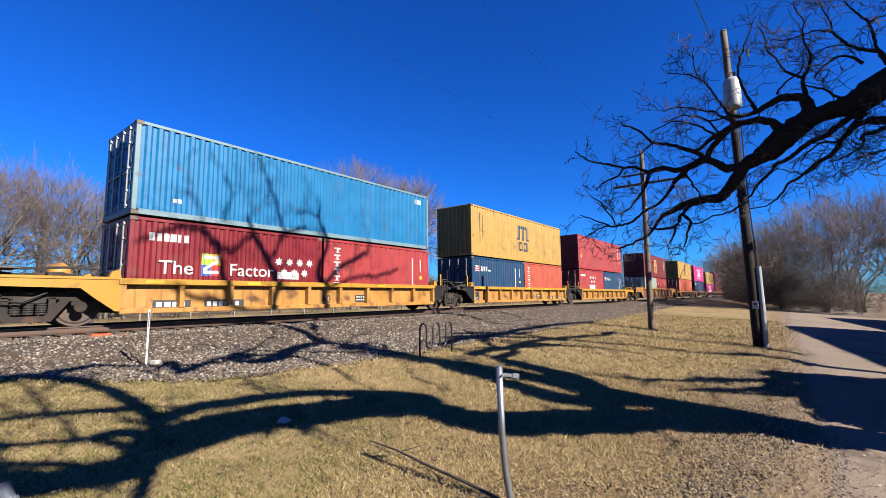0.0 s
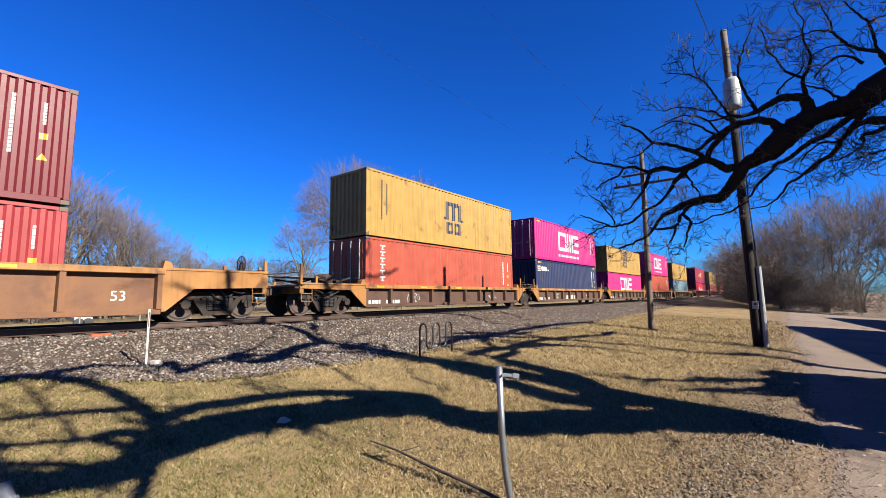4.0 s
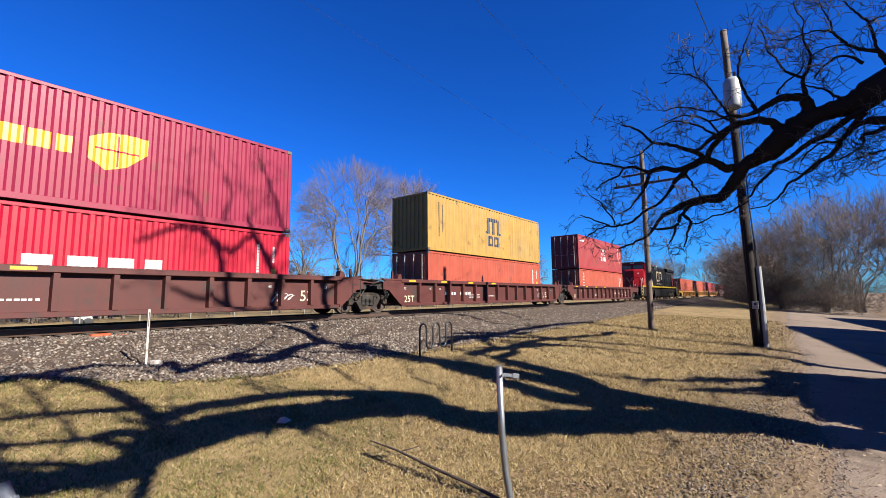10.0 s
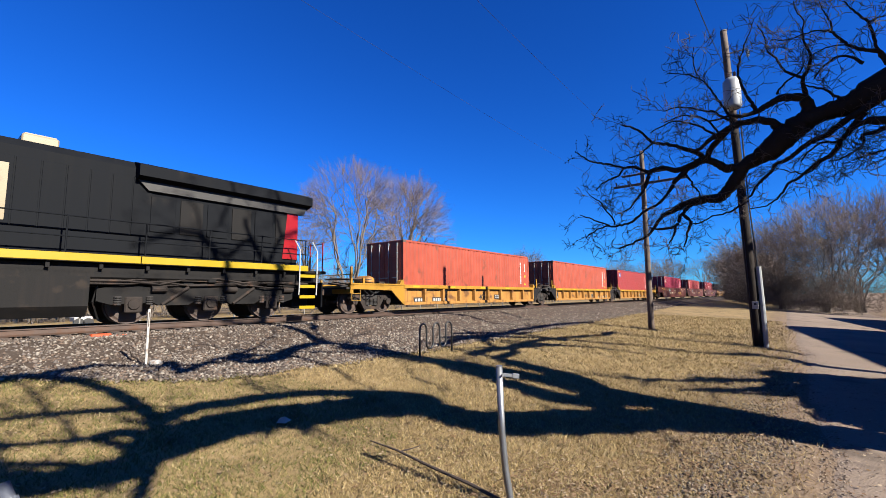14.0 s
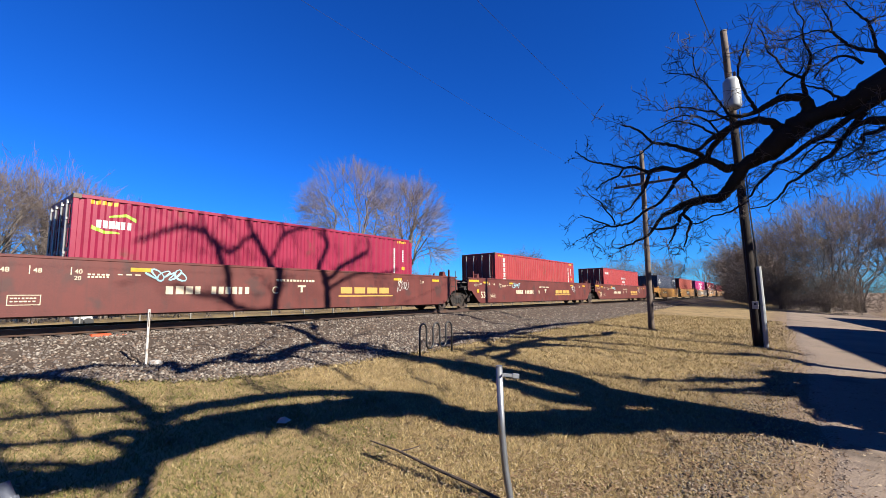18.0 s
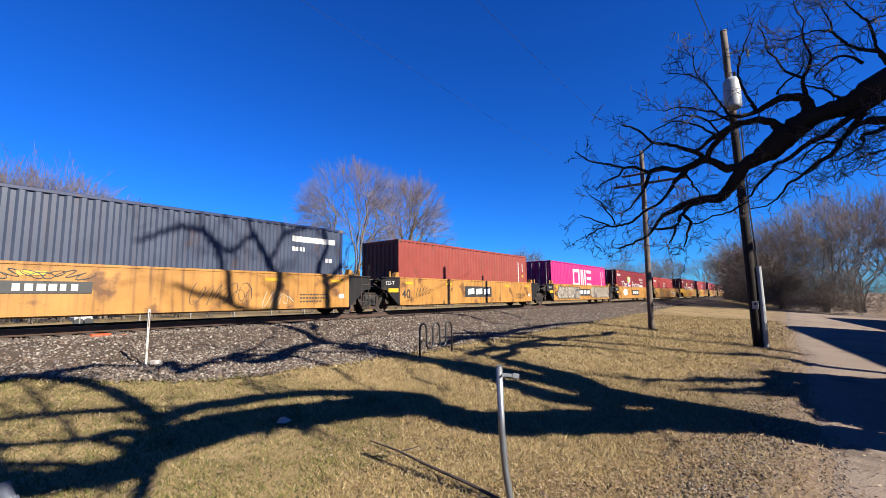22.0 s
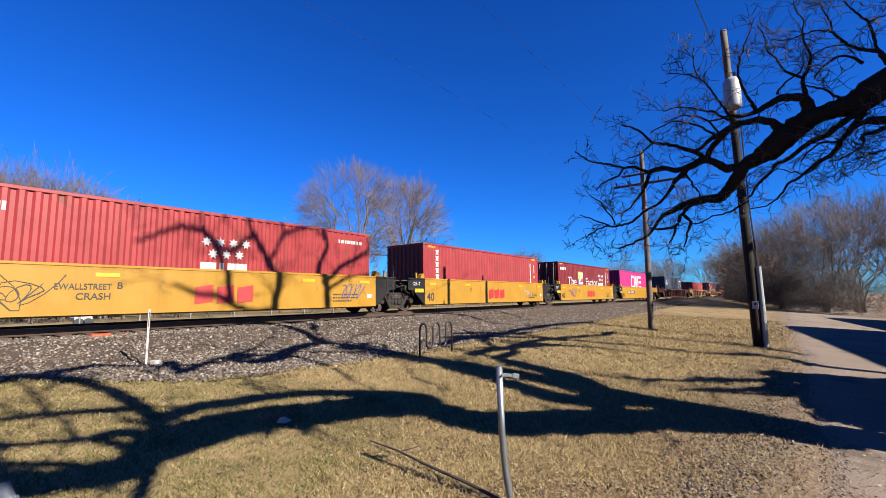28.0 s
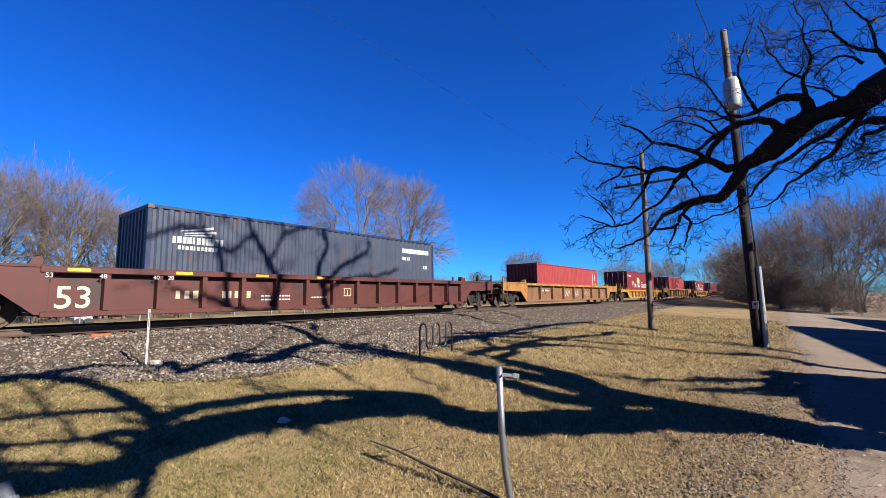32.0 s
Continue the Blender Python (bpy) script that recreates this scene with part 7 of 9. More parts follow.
    if k["rib"]:
        n = max(2, round((w1 - w0) / k["rib"]))
        for i in (0, 2, 4, 6):
            x = w0 + 0.06 + (i + 0.5) * (w1 - w0 - 0.12) / n
            decal("reflector", [bar(x - 0.22, x + 0.22, zt - 0.12, zt - 0.04)], P_SIGN_Y, car, folded=False, y0=-HW)
    else:
        for x in (w0 + 0.6, w0 + 3.5, w1 - 3.2, w1 - 0.6):
            decal("reflector", [bar(x - 0.25, x + 0.25, zt - 0.30, zt - 0.20)], P_SIGN_Y, car, folded=False, y0=y)
    return car, y, zb, zt


# the train: place of each container's leading end along it, wagon kind, lower and upper load
HC, LO = 2.896, 2.591
L40, L20 = 12.192, 6.058


UNITS = [
    (3.75, "yellow_ribbed"), (19.62, "yellow_ribbed"), (35.45, "yellow_ribbed"), (57.0, "rusty_long"), (78.63, "rusty_low"), (94.09, "rusty_low"),
    (109.6, "rusty_low"), (125.12, "rusty_low"), (140.68, "rusty_low"), (162.26, "maroon"), (181.9, "maroon"), (201.48, "maroon"),
    (245.9, "yellow_ribbed"), (262.0, "yellow_ribbed"), (277.75, "yellow_ribbed"), (299.63, "oxide"), (319.14, "oxide"), (338.71, "oxide"),
    (360.6, "yellow_smooth"), (375.9, "yellow_smooth"), (391.9, "yellow_smooth"), (407.55, "yellow_smooth"), (423.28, "yellow_smooth"),
    (443.13, "yellow_fresh"), (458.71, "yellow_fresh"), (474.3, "yellow_fresh"), (489.91, "yellow_fresh"), (505.49, "yellow_fresh"),
    (526.89, "maroon"), (550.35, "rusty_long"), (572.1, "yellow_ribbed"), (593.7, "rusty_long"), (617.0, "yellow_ribbed"), (639.0, "maroon"), (662.5, "maroon"),
]


def ends(i):
    """What joins unit i to its neighbours, and where."""
    u, kind = UNITS[i]
    out = []
    for j, near in ((i - 1, 0), (i + 1, 1)):
        w = KINDS[kind]["w"][near]
        if 0 <= j < len(UNITS):
            v, other = UNITS[j]
            wo = KINDS[other]["w"][1 - near]
            gap = abs((v + wo) - (u + w))
            if gap < 5:
                out.append(("joint", ((v + wo) + (u + w)) / 2 - u))
                continue
        out.append(("coupler", w + (3.58 if near else -3.58)))
    return out


MOVING = []              # (thing, place along the train, height)
CARS = []
for i, (u, kind) in enumerate(UNITS):
    fr, re = ends(i)
    car, face, zb, zt = wagon(kind, u, fr, re)
    CARS.append((car, face, zb, zt))
    MOVING.append((car, u, 0.0))


def load(i, label, height, mat, marks=(), doors="front", length=L40, dx=0.0, dz=0.0, frame_mat=None):
    c = container(label, length, height, mat, marks, doors, frame_mat)
    MOVING.append((c, UNITS[i][0] + dx, FLOOR + (0.08 if i > 11 else 0.0) + dz + (0.05 if dz else 0.0)))     # twist lock gap and extra height, set to fit the camera's view
    return c


D20 = 6.134              # second short box behind the first
load(0, "wine red short container with white slogan blocks on the yellow wagon", LO, P_WINE, [m_factor(0.5, 0.72, 1.08)], length=L20)
load(0, "brick red short container with a white downward name", LO, P_RED, [m_column(0.5, 6), m_codes()], length=L20, dx=D20)
load(0, "sky blue forty-foot container stacked on two short red ones", LO, P_BLUE, [m_blocks(11.2, 2.1, 0.5, 0.22, 3), m_blocks(1.0, 0.45, 0.25, 0.12, 2)], dz=LO, frame_mat=P_TEAL)
load(1, "navy short container with a striped flag", LO, P_NAVY2, [m_flag(0.35, 0.62, 0.5), m_codes()], length=L20)
load(1, "orange-red short container with a white downward name", LO, P_ORANGE, [m_column(0.5, 6)], length=L20, dx=D20)
load(1, "sand yellow forty-foot container with a dark arch emblem", HC, P_MSC, [m_comb()], doors="rear", dz=LO)
load(2, "red short container with white stars", LO, P_RED, [m_stars(2.6, 1.92, site=0.46)], length=L20)
load(2, "navy short container with a striped flag", LO, P_NAVY2, [m_flag(0.35, 0.62, 0.5), m_codes()], length=L20, dx=D20)
load(2, "brown-red forty-foot container with a small yellow plate", HC, P_RED, [m_codes(), m_box_logo(0.55, 0.95, 0.3, 0.26, P_SIGN_Y, P_LETTER, 0)], doors="rear", dz=LO)
load(3, "grey-white short container with red blocks", LO, P_WHITE, [m_blocks(0.72, 1.78, 1.2, 0.34, 4, P_REDMARK)], length=L20)
load(3, "red short container with a small blue badge", LO, P_RED, [m_box_logo(0.9, 1.6, 0.40, 0.46, P_BLUEMARK, P_LETTER, 1), m_codes()], length=L20, dx=D20)
load(3, "maroon forty-foot container with a sand yellow arch emblem", HC, P_MAROON, [m_comb(P_GOLD), m_codes()], doors="rear", dz=LO)
load(4, "orange-red forty-foot container with a white downward name", HC, P_ORANGE, [m_column(0.82, 6), m_codes()])
load(4, "sand yellow forty-foot container with a dark arch emblem", HC, P_MSC, [m_comb()], doors="rear", dz=HC)
load(5, "navy forty-foot container with a striped flag", HC, P_NAVY, [m_flag(0.3, 0.72, 0.42), m_stripes(), m_codes()], doors="rear")
load(5, "magenta forty-foot container with white ring and bar emblem", HC, P_PINK, [m_ring(), m_codes(), m_stripes()], dz=HC)
load(6, "magenta forty-foot container with white ring and bar emblem", LO, P_PINK, [m_ring(4.14, 4.15, 1.38, 0.82, False)], doors="rear")
load(6, "sand yellow forty-foot container with a dark arch emblem", LO, P_MSC, [m_comb()], doors="rear", dz=LO)
load(7, "orange-red forty-foot container with a white downward name", HC, P_ORANGE, [m_column(0.82, 6), m_codes()], doors="rear")
load(7, "magenta forty-foot container with white ring and bar emblem", HC, P_PINK, [m_ring(), m_codes()], doors="rear", dz=HC)
load(8, "pale grey-blue forty-foot container with a blue plate", LO, P_TEAL, [m_box_logo(0.82, 1.62, 1.35, 0.60, P_BLUEMARK, P_LETTER, 3)], doors="rear")
load(8, "rust-edged sand yellow forty-foot container with a dark arch emblem", LO, P_MSC, [m_comb()], doors="rear", dz=LO, frame_mat=P_CAR_FADE)
load(9, "bright red forty-foot container with white blocks", LO, P_KRED, [m_blocks(4.1, 0.98, 0.95, 0.80, 1), m_blocks(5.5, 0.98, 3.2, 0.46, 4, gap=0.3), m_codes()], doors="rear")
load(9, "crimson forty-foot container with a yellow badge", HC, P_CRIMSON, [m_heart()], doors="rear", dz=LO)
load(10, "orange-red forty-foot container on the maroon wagon", LO, P_ORANGE, [m_codes()])
load(10, "sand yellow forty-foot container with a dark arch emblem", HC, P_MSC, [m_comb()], doors="rear", dz=LO)
load(11, "orange-red forty-foot container with a white downward name", LO, P_ORANGE, [m_column(0.82, 6), m_codes()])
load(11, "red forty-foot container with white stars", HC, P_RED, [m_stars(5.75, 1.95, site=0.5), m_codes()], dz=LO)
load(12, "plain orange-red forty-foot container with doors at its leading end", HC, P_ORANGE, [m_codes()])
load(13, "plain orange-red forty-foot steel container", HC, P_ORANGE, [m_codes()])
load(14, "red forty-foot container with a small blue badge", HC, P_RED, [m_box_logo(0.74, 2.15, 0.36, 0.42, P_BLUEMARK, P_LETTER, 1), m_stripes(), m_codes()], doors="rear")
load(15, "crimson forty-foot container with a lime band emblem", HC, P_CRIMSON, [m_swoosh(), m_stripes(), m_codes()])
load(16, "brick red forty-foot container with a white downward name", HC, P_RED, [m_column(0.94, 5, tall=1.5), m_stripes(), m_codes()])
load(17, "red forty-foot container with white stars", HC, P_RED, [m_stars(5.75, 2.0, site=0.5)])
load(18, "slate blue forty-foot container with a white wing emblem", HC, P_SLATE, [m_wing()], doors="rear", frame_mat=P_NAVY)
load(19, "plain brown-red forty-foot steel container", HC, P_BROWN, [m_codes()], doors="rear")
load(20, "magenta forty-foot container with white ring and bar emblem", HC, P_PINK, [m_ring(4.2, 4.15, 1.40, 1.05, False), m_codes()])
load(21, "wine red forty-foot container with a white slogan and colour square", HC, P_WINE, [m_factor(), m_stripes()])
load(22, "red forty-foot container with white stars", LO, P_RED, [m_stars(5.75, 1.8, low=False, site=0.5), m_blocks(11.0, 2.2, 0.7, 0.12, 6)])
load(23, "wine red forty-foot container with a white slogan and colour square", HC, P_WINE, [m_factor(), m_stripes(), m_codes()])
load(24, "red forty-foot container with white stars", HC, P_RED, [m_stars(5.75, 2.0, site=0.5), m_blocks(10.6, 2.4, 1.2, 0.13, 8)])
load(25, "brick red forty-foot container with a white downward name", HC, P_RED, [m_column(0.94, 5, tall=1.5), m_stripes(), m_codes()], doors="rear")
load(26, "wine red forty-foot container with a white slogan and colour square", HC, P_WINE, [m_factor(), m_stripes(), m_codes()])
load(27, "magenta forty-foot container with white ring and bar emblem", HC, P_PINK, [m_ring(4.2, 4.15, 1.40, 1.05, False), m_codes()], doors="rear")
load(28, "slate blue forty-foot container with a white wing emblem", HC, P_SLATE, [m_wing()], doors="rear", frame_mat=P_NAVY)
load(29, "plain red forty-foot steel container", LO, P_RED, [m_codes()], doors="rear")
load(30, "wine red forty-foot container with a white slogan and colour square", HC, P_WINE, [m_factor()])
load(31, "red forty-foot container with white stars", HC, P_RED, [m_stars(5.75, 2.0)])
load(32, "wine red forty-foot container with a white slogan and colour square", HC, P_WINE, [m_factor()])
load(33, "plain red forty-foot steel container", HC, P_RED, [m_codes()])
load(34, "plain red forty-foot steel container", HC, P_RED, [m_codes()])


# ---- locomotive in the middle of the train ----
K_RED = paint("locomotive_red", (0.66, 0.018, 0.028), 0.32, GRIME, 0.05, 0.08, 0.06)
K_BLACK = material("locomotive_black", (0.013, 0.015, 0.019), 0.7, 0.0, 0.2, 1.2, 40.0, 0.015, (0.035, 0.032, 0.03), 0.08, 1.4, streaks=0.12, spec=0.05)
K_CREAM = paint("locomotive_cream", (0.74, 0.60, 0.38), 0.4, GRIME, 0.06, 0.1, 0.06)
K_YELLOW = paint("safety_yellow", (0.90, 0.60, 0.02), 0.4, GRIME, 0.06, 0.08, 0.06)
K_GREY = material("dark_grey_frame", (0.018, 0.017, 0.017), 0.75, 0.0, 0.3, 2.0, 40.0, 0.1, (0.06, 0.045, 0.035), 0.15, 1.6, streaks=0.2, spec=0.12)
K_GRILL = material("dark_grille", (0.018, 0.016, 0.015), 0.6, 0.2, 0.3, 6.0, 60.0, 0.1)
K_LOUVRE = material("rusty_louvre", (0.10, 0.05, 0.03), 0.7, 0.2, 0.3, 6.0, 60.0, 0.1)
K_WHITE = material("white_enamel", (0.78, 0.78, 0.76), 0.35, 0, 0.06, 5.0, 60.0, 0.0)


def pane_material():
    m = bpy.data.materials.new("window_glass")
    m.use_nodes = True
    b = m.node_tree.nodes["Principled BSDF"]
    b.inputs["Base Color"].default_value = (0.015, 0.022, 0.028, 1)
    b.inputs["Roughness"].default_value = 0.04
    b.inputs["Transmission Weight"].default_value = 0.0
    return m


K_GLASS = pane_material()
LOCO_U = 219.3
LOCO = thing("diesel_locomotive", "red and black diesel locomotive with cream stripe and yellow sill", "locomotive")
MOVING.append((LOCO, LOCO_U, 0.0))


def loco(name, shape, mat, label="", parent=None, smooth=False):
    return part(name, shape, mat, parent or LOCO, label, smooth)


# frame and walkway
frame_part = loco("underframe", Shape().box(0.95, 21.95, -1.30, 1.30, 1.18, 1.55, 0.03), K_GREY)
for sy in (-1, 1):
    ya, yb = sorted((sy * 1.505, sy * 1.30))
    for a, b in ((1.5, 3.35), (3.75, 4.6), (5.35, 8.3), (8.32, 12.2), (12.22, 16.4), (16.42, 21.45)):
        loco("sill_stripe", Shape().box(a, b, ya, yb, 1.57, 1.76, 0.008), K_YELLOW, "yellow side sill")
    loco("walkway", Shape().box(1.4, 21.5, *sorted((sy * 0.9, sy * 1.49)), 1.555, 1.60, 0.004), K_GREY)
    loco("sill_box", Shape().box(3.36, 3.74, ya, yb, 1.50, 1.80, 0.01), K_GRILL, parent=frame_part)
    loco("sill_box", Shape().box(4.61, 5.34, ya, yb, 1.45, 1.80, 0.01), K_GRILL, parent=frame_part)
    for k in range(16):
        x = 5.6 + k
        loco("sill_lug", Shape().box(x - 0.04, x + 0.04, *sorted((sy * 1.28, sy * 1.42)), 1.40, 1.56, 0.006), K_GREY, parent=frame_part)
# cab with nose
HWC = 1.50
nose = Shape().add([(1.62, -0.5, 1.6), (1.62, 0.5, 1.6), (1.60, -0.5, 3.52), (1.60, 0.5, 3.52), (1.72, -0.48, 3.70), (1.72, 0.48, 3.70),
                    (2.05, -1.50, 1.6), (2.05, 1.50, 1.6), (2.05, -1.50, 3.52), (2.05, 1.50, 3.52), (2.10, -1.40, 3.70), (2.10, 1.40, 3.70),
                    (2.76, -1.50, 1.6), (2.76, 1.50, 1.6), (2.80, -1.50, 3.36), (2.80, 1.50, 3.36), (2.84, -1.40, 3.54), (2.84, 1.40, 3.54)],
                   [(0, 1, 3, 2), (2, 3, 5, 4), (0, 2, 8, 6), (2, 4, 10, 8), (1, 7, 9, 3), (3, 9, 11, 5), (4, 5, 11, 10), (6, 8, 14, 12), (8, 10, 16, 14), (7, 13, 15, 9), (9, 15, 17, 11), (10, 11, 17, 16), (12, 14, 16, 17, 15, 13), (0, 6, 12, 13, 7, 1)])
cab = loco("cab", Shape().prism([(2.74, 1.60), (2.74, 3.40), (2.80, 3.44), (3.12, 4.36), (3.20, 4.40), (5.20, 4.46), (5.20, 1.60)], 1, -HWC, HWC), K_RED, "glossy red driver's cab")
loco("nose", nose, K_RED, "red nose", cab)
roof = Shape().prism([(-1.5, 4.40), (-1.42, 4.58), (-0.9, 4.72), (0.9, 4.72), (1.42, 4.58), (1.5, 4.40)], 0, 3.55, 5.22)
loco("cab_roof", roof, K_BLACK, "black cab roof", cab)
visor = Shape().prism([(-1.5, 4.36), (-1.44, 4.54), (-0.9, 4.68), (0.9, 4.68), (1.44, 4.54), (1.5, 4.36)], 0, 3.10, 3.55)
loco("roof_front", visor, K_RED, "red roof front", cab)
loco("number_board", Shape().box(3.07, 3.105, -0.95, 0.95, 4.42, 4.62, 0.006), K_GRILL, parent=cab)
for y in (-0.4, 0.4):
    loco("headlight", Shape().lathe([(0, 0.08), (-0.03, 0.08), (-0.04, 0.06)], 0, (3.07, y * 0.3, 4.52), 12), K_WHITE, parent=cab)
loco("nose_chevron", Shape().add([(1.594, -0.45, 2.75), (1.594, -0.30, 2.75), (1.598, -0.05, 2.35), (1.598, -0.05, 2.12), (1.594, 0.45, 2.75), (1.594, 0.30, 2.75), (1.598, 0.05, 2.35), (1.598, 0.05, 2.12)], [(0, 1, 2, 3), (3, 2, 6, 7), (4, 5, 6, 7)]), K_CREAM, "cream chevron", cab)
loco("front_locker", Shape().box(0.95, 1.35, -0.55, -0.15, 1.60, 2.35, 0.03), K_RED, "small red locker")
# windscreen in two panes, set on the slope
for y0, y1 in ((-1.36, -0.08), (0.08, 1.36)):
    loco("windscreen_frame", Shape().add([(2.82, y0, 3.58), (2.82, y1, 3.58), (3.06, y1, 4.28), (3.06, y0, 4.28), (2.86, y0, 3.57), (2.86, y1, 3.57), (3.10, y1, 4.27), (3.10, y0, 4.27)], [(0, 1, 2, 3), (0, 4, 5, 1), (3, 2, 6, 7), (0, 3, 7, 4), (1, 5, 6, 2)]), K_BLACK, parent=cab)
    loco("windscreen_pane", Shape().add([(2.82, y0 + 0.06, 3.62), (2.82, y1 - 0.06, 3.62), (3.02, y1 - 0.06, 4.23), (3.02, y0 + 0.06, 4.23)], [(0, 1, 2, 3)]), K_GLASS, "dark reflecting windscreen", cab)
    loco("wiper", Shape().tube([(2.79, (y0 + y1) / 2, 3.60), (2.90, (y0 + y1) / 2 + 0.25, 4.0)], 0.012, 5), K_BLACK, parent=cab)
loco("nose_plate", Shape().box(-0.02, 0.0, -0.07, 0.07, -0.09, 0.09, 0.003), K_WHITE, "small white plate", cab).matrix_local = Matrix.Translation((1.80, -0.95, 3.2)) @ Matrix.Rotation(radians(23), 4, "Z")
# side windows with white frames
for sy in (-1, 1):
    for a, b, z0, z1 in ((3.30, 3.58, 3.60, 4.18), (3.80, 4.18, 3.62, 4.10), (4.24, 4.60, 3.62, 4.10), (4.80, 5.04, 3.60, 4.14)):
        y = sy * (HWC + 0.004)
        fr = Shape()
        t = 0.05
        for q in ((a - t, a, z0 - t, z1 + t), (b, b + t, z0 - t, z1 + t), (a, b, z0 - t, z0), (a, b, z1, z1 + t)):
            fr.box(q[0], q[1], *sorted((y, y + sy * 0.03)), q[2], q[3], 0.004)
        w = loco("window_frame", fr, K_WHITE, "white window frame", cab)
    loco("sun_visor", Shape().prism([(3.66, 4.12), (4.72, 4.14), (4.72, 4.42), (3.66, 4.40)], 1, *sorted((sy * HWC, sy * (HWC + 0.14)))), K_BLACK, parent=cab)
    for a, b, z0, z1 in ((3.30, 3.58, 3.60, 4.18), (3.80, 4.18, 3.62, 4.10), (4.24, 4.60, 3.62, 4.10), (4.80, 5.04, 3.60, 4.14)):
        loco("window_pane", Shape().box(a, b, *sorted((sy * (HWC + 0.002), sy * (HWC + 0.012))), z0, z1), K_GLASS, "blue reflecting pane", cab)
    for z in (2.52, 2.56):
        loco("body_crease", Shape().box(2.3 + (z - 2.5) * 3, 5.15, *sorted((sy * (HWC + 0.001), sy * (HWC + 0.012))), z, z + 0.015), K_GRILL, parent=cab)
words("road_number", "2689", K_WHITE, LOCO, (3.40, -HWC - 0.006, 2.93), 0.62, 0.003, squash=0.98)
part("side_writing", Shape().box(4.05, 4.12, -HWC - 0.006, -HWC, 2.80, 2.86).box(4.14, 4.21, -HWC - 0.006, -HWC, 2.80, 2.86).box(4.27, 4.62, -HWC - 0.006, -HWC, 2.80, 2.86), K_WHITE, LOCO)
# long hood
HH = 1.0
hood = loco("engine_hood", Shape().prism([(-HH, 1.58), (-HH, 4.20), (-0.82, 4.40), (-0.4, 4.47), (0.4, 4.47), (0.82, 4.40), (HH, 4.20), (HH, 1.58)], 0, 8.2, 21.3), K_BLACK, "long black engine hood")
HE = 1.16
cabinet = loco("electrical_cabinet", Shape().prism([(-HE, 1.58), (-HE, 4.44), (-0.9, 4.64), (0.9, 4.64), (HE, 4.44), (HE, 1.58)], 0, 5.2, 8.2), K_BLACK, "black cabinet behind the cab")
for sy in (-1, 1):
    y = sy * (HE + 0.005)
    loco("red_panel", Shape().prism([(5.21, 1.60), (5.21, 3.66), (5.35, 3.62), (7.55, 1.60)], 1, *sorted((sy * HE, y))), K_RED, "red side panel", cabinet)
    loco("cream_stripe", Shape().prism([(5.37, 3.66), (6.55, 3.78), (8.18, 1.78), (8.18, 1.60), (7.60, 1.60)], 1, *sorted((sy * HE, y + sy * 0.004))), K_CREAM, "slanting cream stripe", cabinet)
    for a, b in ((5.62, 6.42), (6.58, 7.34)):
        loco("grille_frame", Shape().box(a - 0.06, b + 0.06, *sorted((sy * HE, sy * (HE + 0.05))), 3.84, 4.46, 0.008), K_BLACK, parent=cabinet)
        for k in range(7):
            loco("louvre", Shape().box(a, b, *sorted((sy * (HE + 0.05), sy * (HE + 0.075))), 3.90 + k * 0.075, 3.945 + k * 0.075, 0.004), K_LOUVRE, parent=cabinet)
        for x in (a - 0.045, b + 0.015):
            loco("grille_edge", Shape().box(x, x + 0.03, *sorted((sy * (HE + 0.05), sy * (HE + 0.06))), 3.88, 4.44), K_WHITE, parent=cabinet)
    # hood doors with latches
    for k in range(18):
        x = 8.45 + k * 0.46
        loco("hood_door", Shape().box(x, x + 0.43, *sorted((sy * HH, sy * (HH + 0.018))), 2.35, 3.95, 0.006), K_BLACK, parent=hood)
    loco("hood_vent", Shape().box(9.5, 11.1, *sorted((sy * (HH - 0.1), sy * (HH + 0.06))), 4.0, 4.36, 0.01), K_GRILL, parent=hood)
    for z in (2.9,):
        loco("hood_lamp", Shape().lathe([(0, 0.04), (0.05, 0.04)], 1, (8.9, sy * HH - 0.02, 3.55), 8), K_WHITE, parent=hood)
    # radiator section
    loco("radiator_panel", Shape().prism([(16.35, 3.88), (16.6, 3.62), (21.5, 3.62), (21.6, 3.88)], 1, *sorted((sy * 0.9, sy * 1.10))), K_GRILL, parent=hood)
    for k in range(6):
        x = 16.7 + k * 0.75
        loco("filter_panel", Shape().box(x, x + 0.62, *sorted((sy * HH, sy * (HH + 0.03))), 2.5, 3.5, 0.01), K_GREY if k % 2 else K_BLACK, parent=hood)
loco("radiator_wing", Shape().prism([(-1.32, 3.96), (-1.32, 4.26), (-0.9, 4.40), (0.9, 4.40), (1.32, 4.26), (1.32, 3.96), (0.95, 3.84), (-0.95, 3.84)], 0, 16.3, 21.7), K_BLACK, "wide overhanging radiator", hood)
loco("exhaust_stack", Shape().box(14.1, 14.8, -0.35, 0.35, 4.42, 4.72, 0.03).box(14.15, 14.75, -0.30, 0.30, 4.70, 4.75), K_CREAM, parent=hood)
loco("horn", Shape().tube([(13.2, 0.1, 4.55), (12.85, 0.1, 4.57)], [0.04, 0.09], 8).tube([(13.2, -0.1, 4.55), (13.55, -0.1, 4.57)], [0.04, 0.09], 8).box(13.1, 13.3, -0.2, 0.2, 4.45, 4.57, 0.01), K_GREY, parent=hood)
loco("antenna_dome", Shape().lathe([(4.70, 0.14), (4.78, 0.13), (4.83, 0.05)], 2, (4.5, 0.3, 0), 12), K_BLACK, parent=cab)
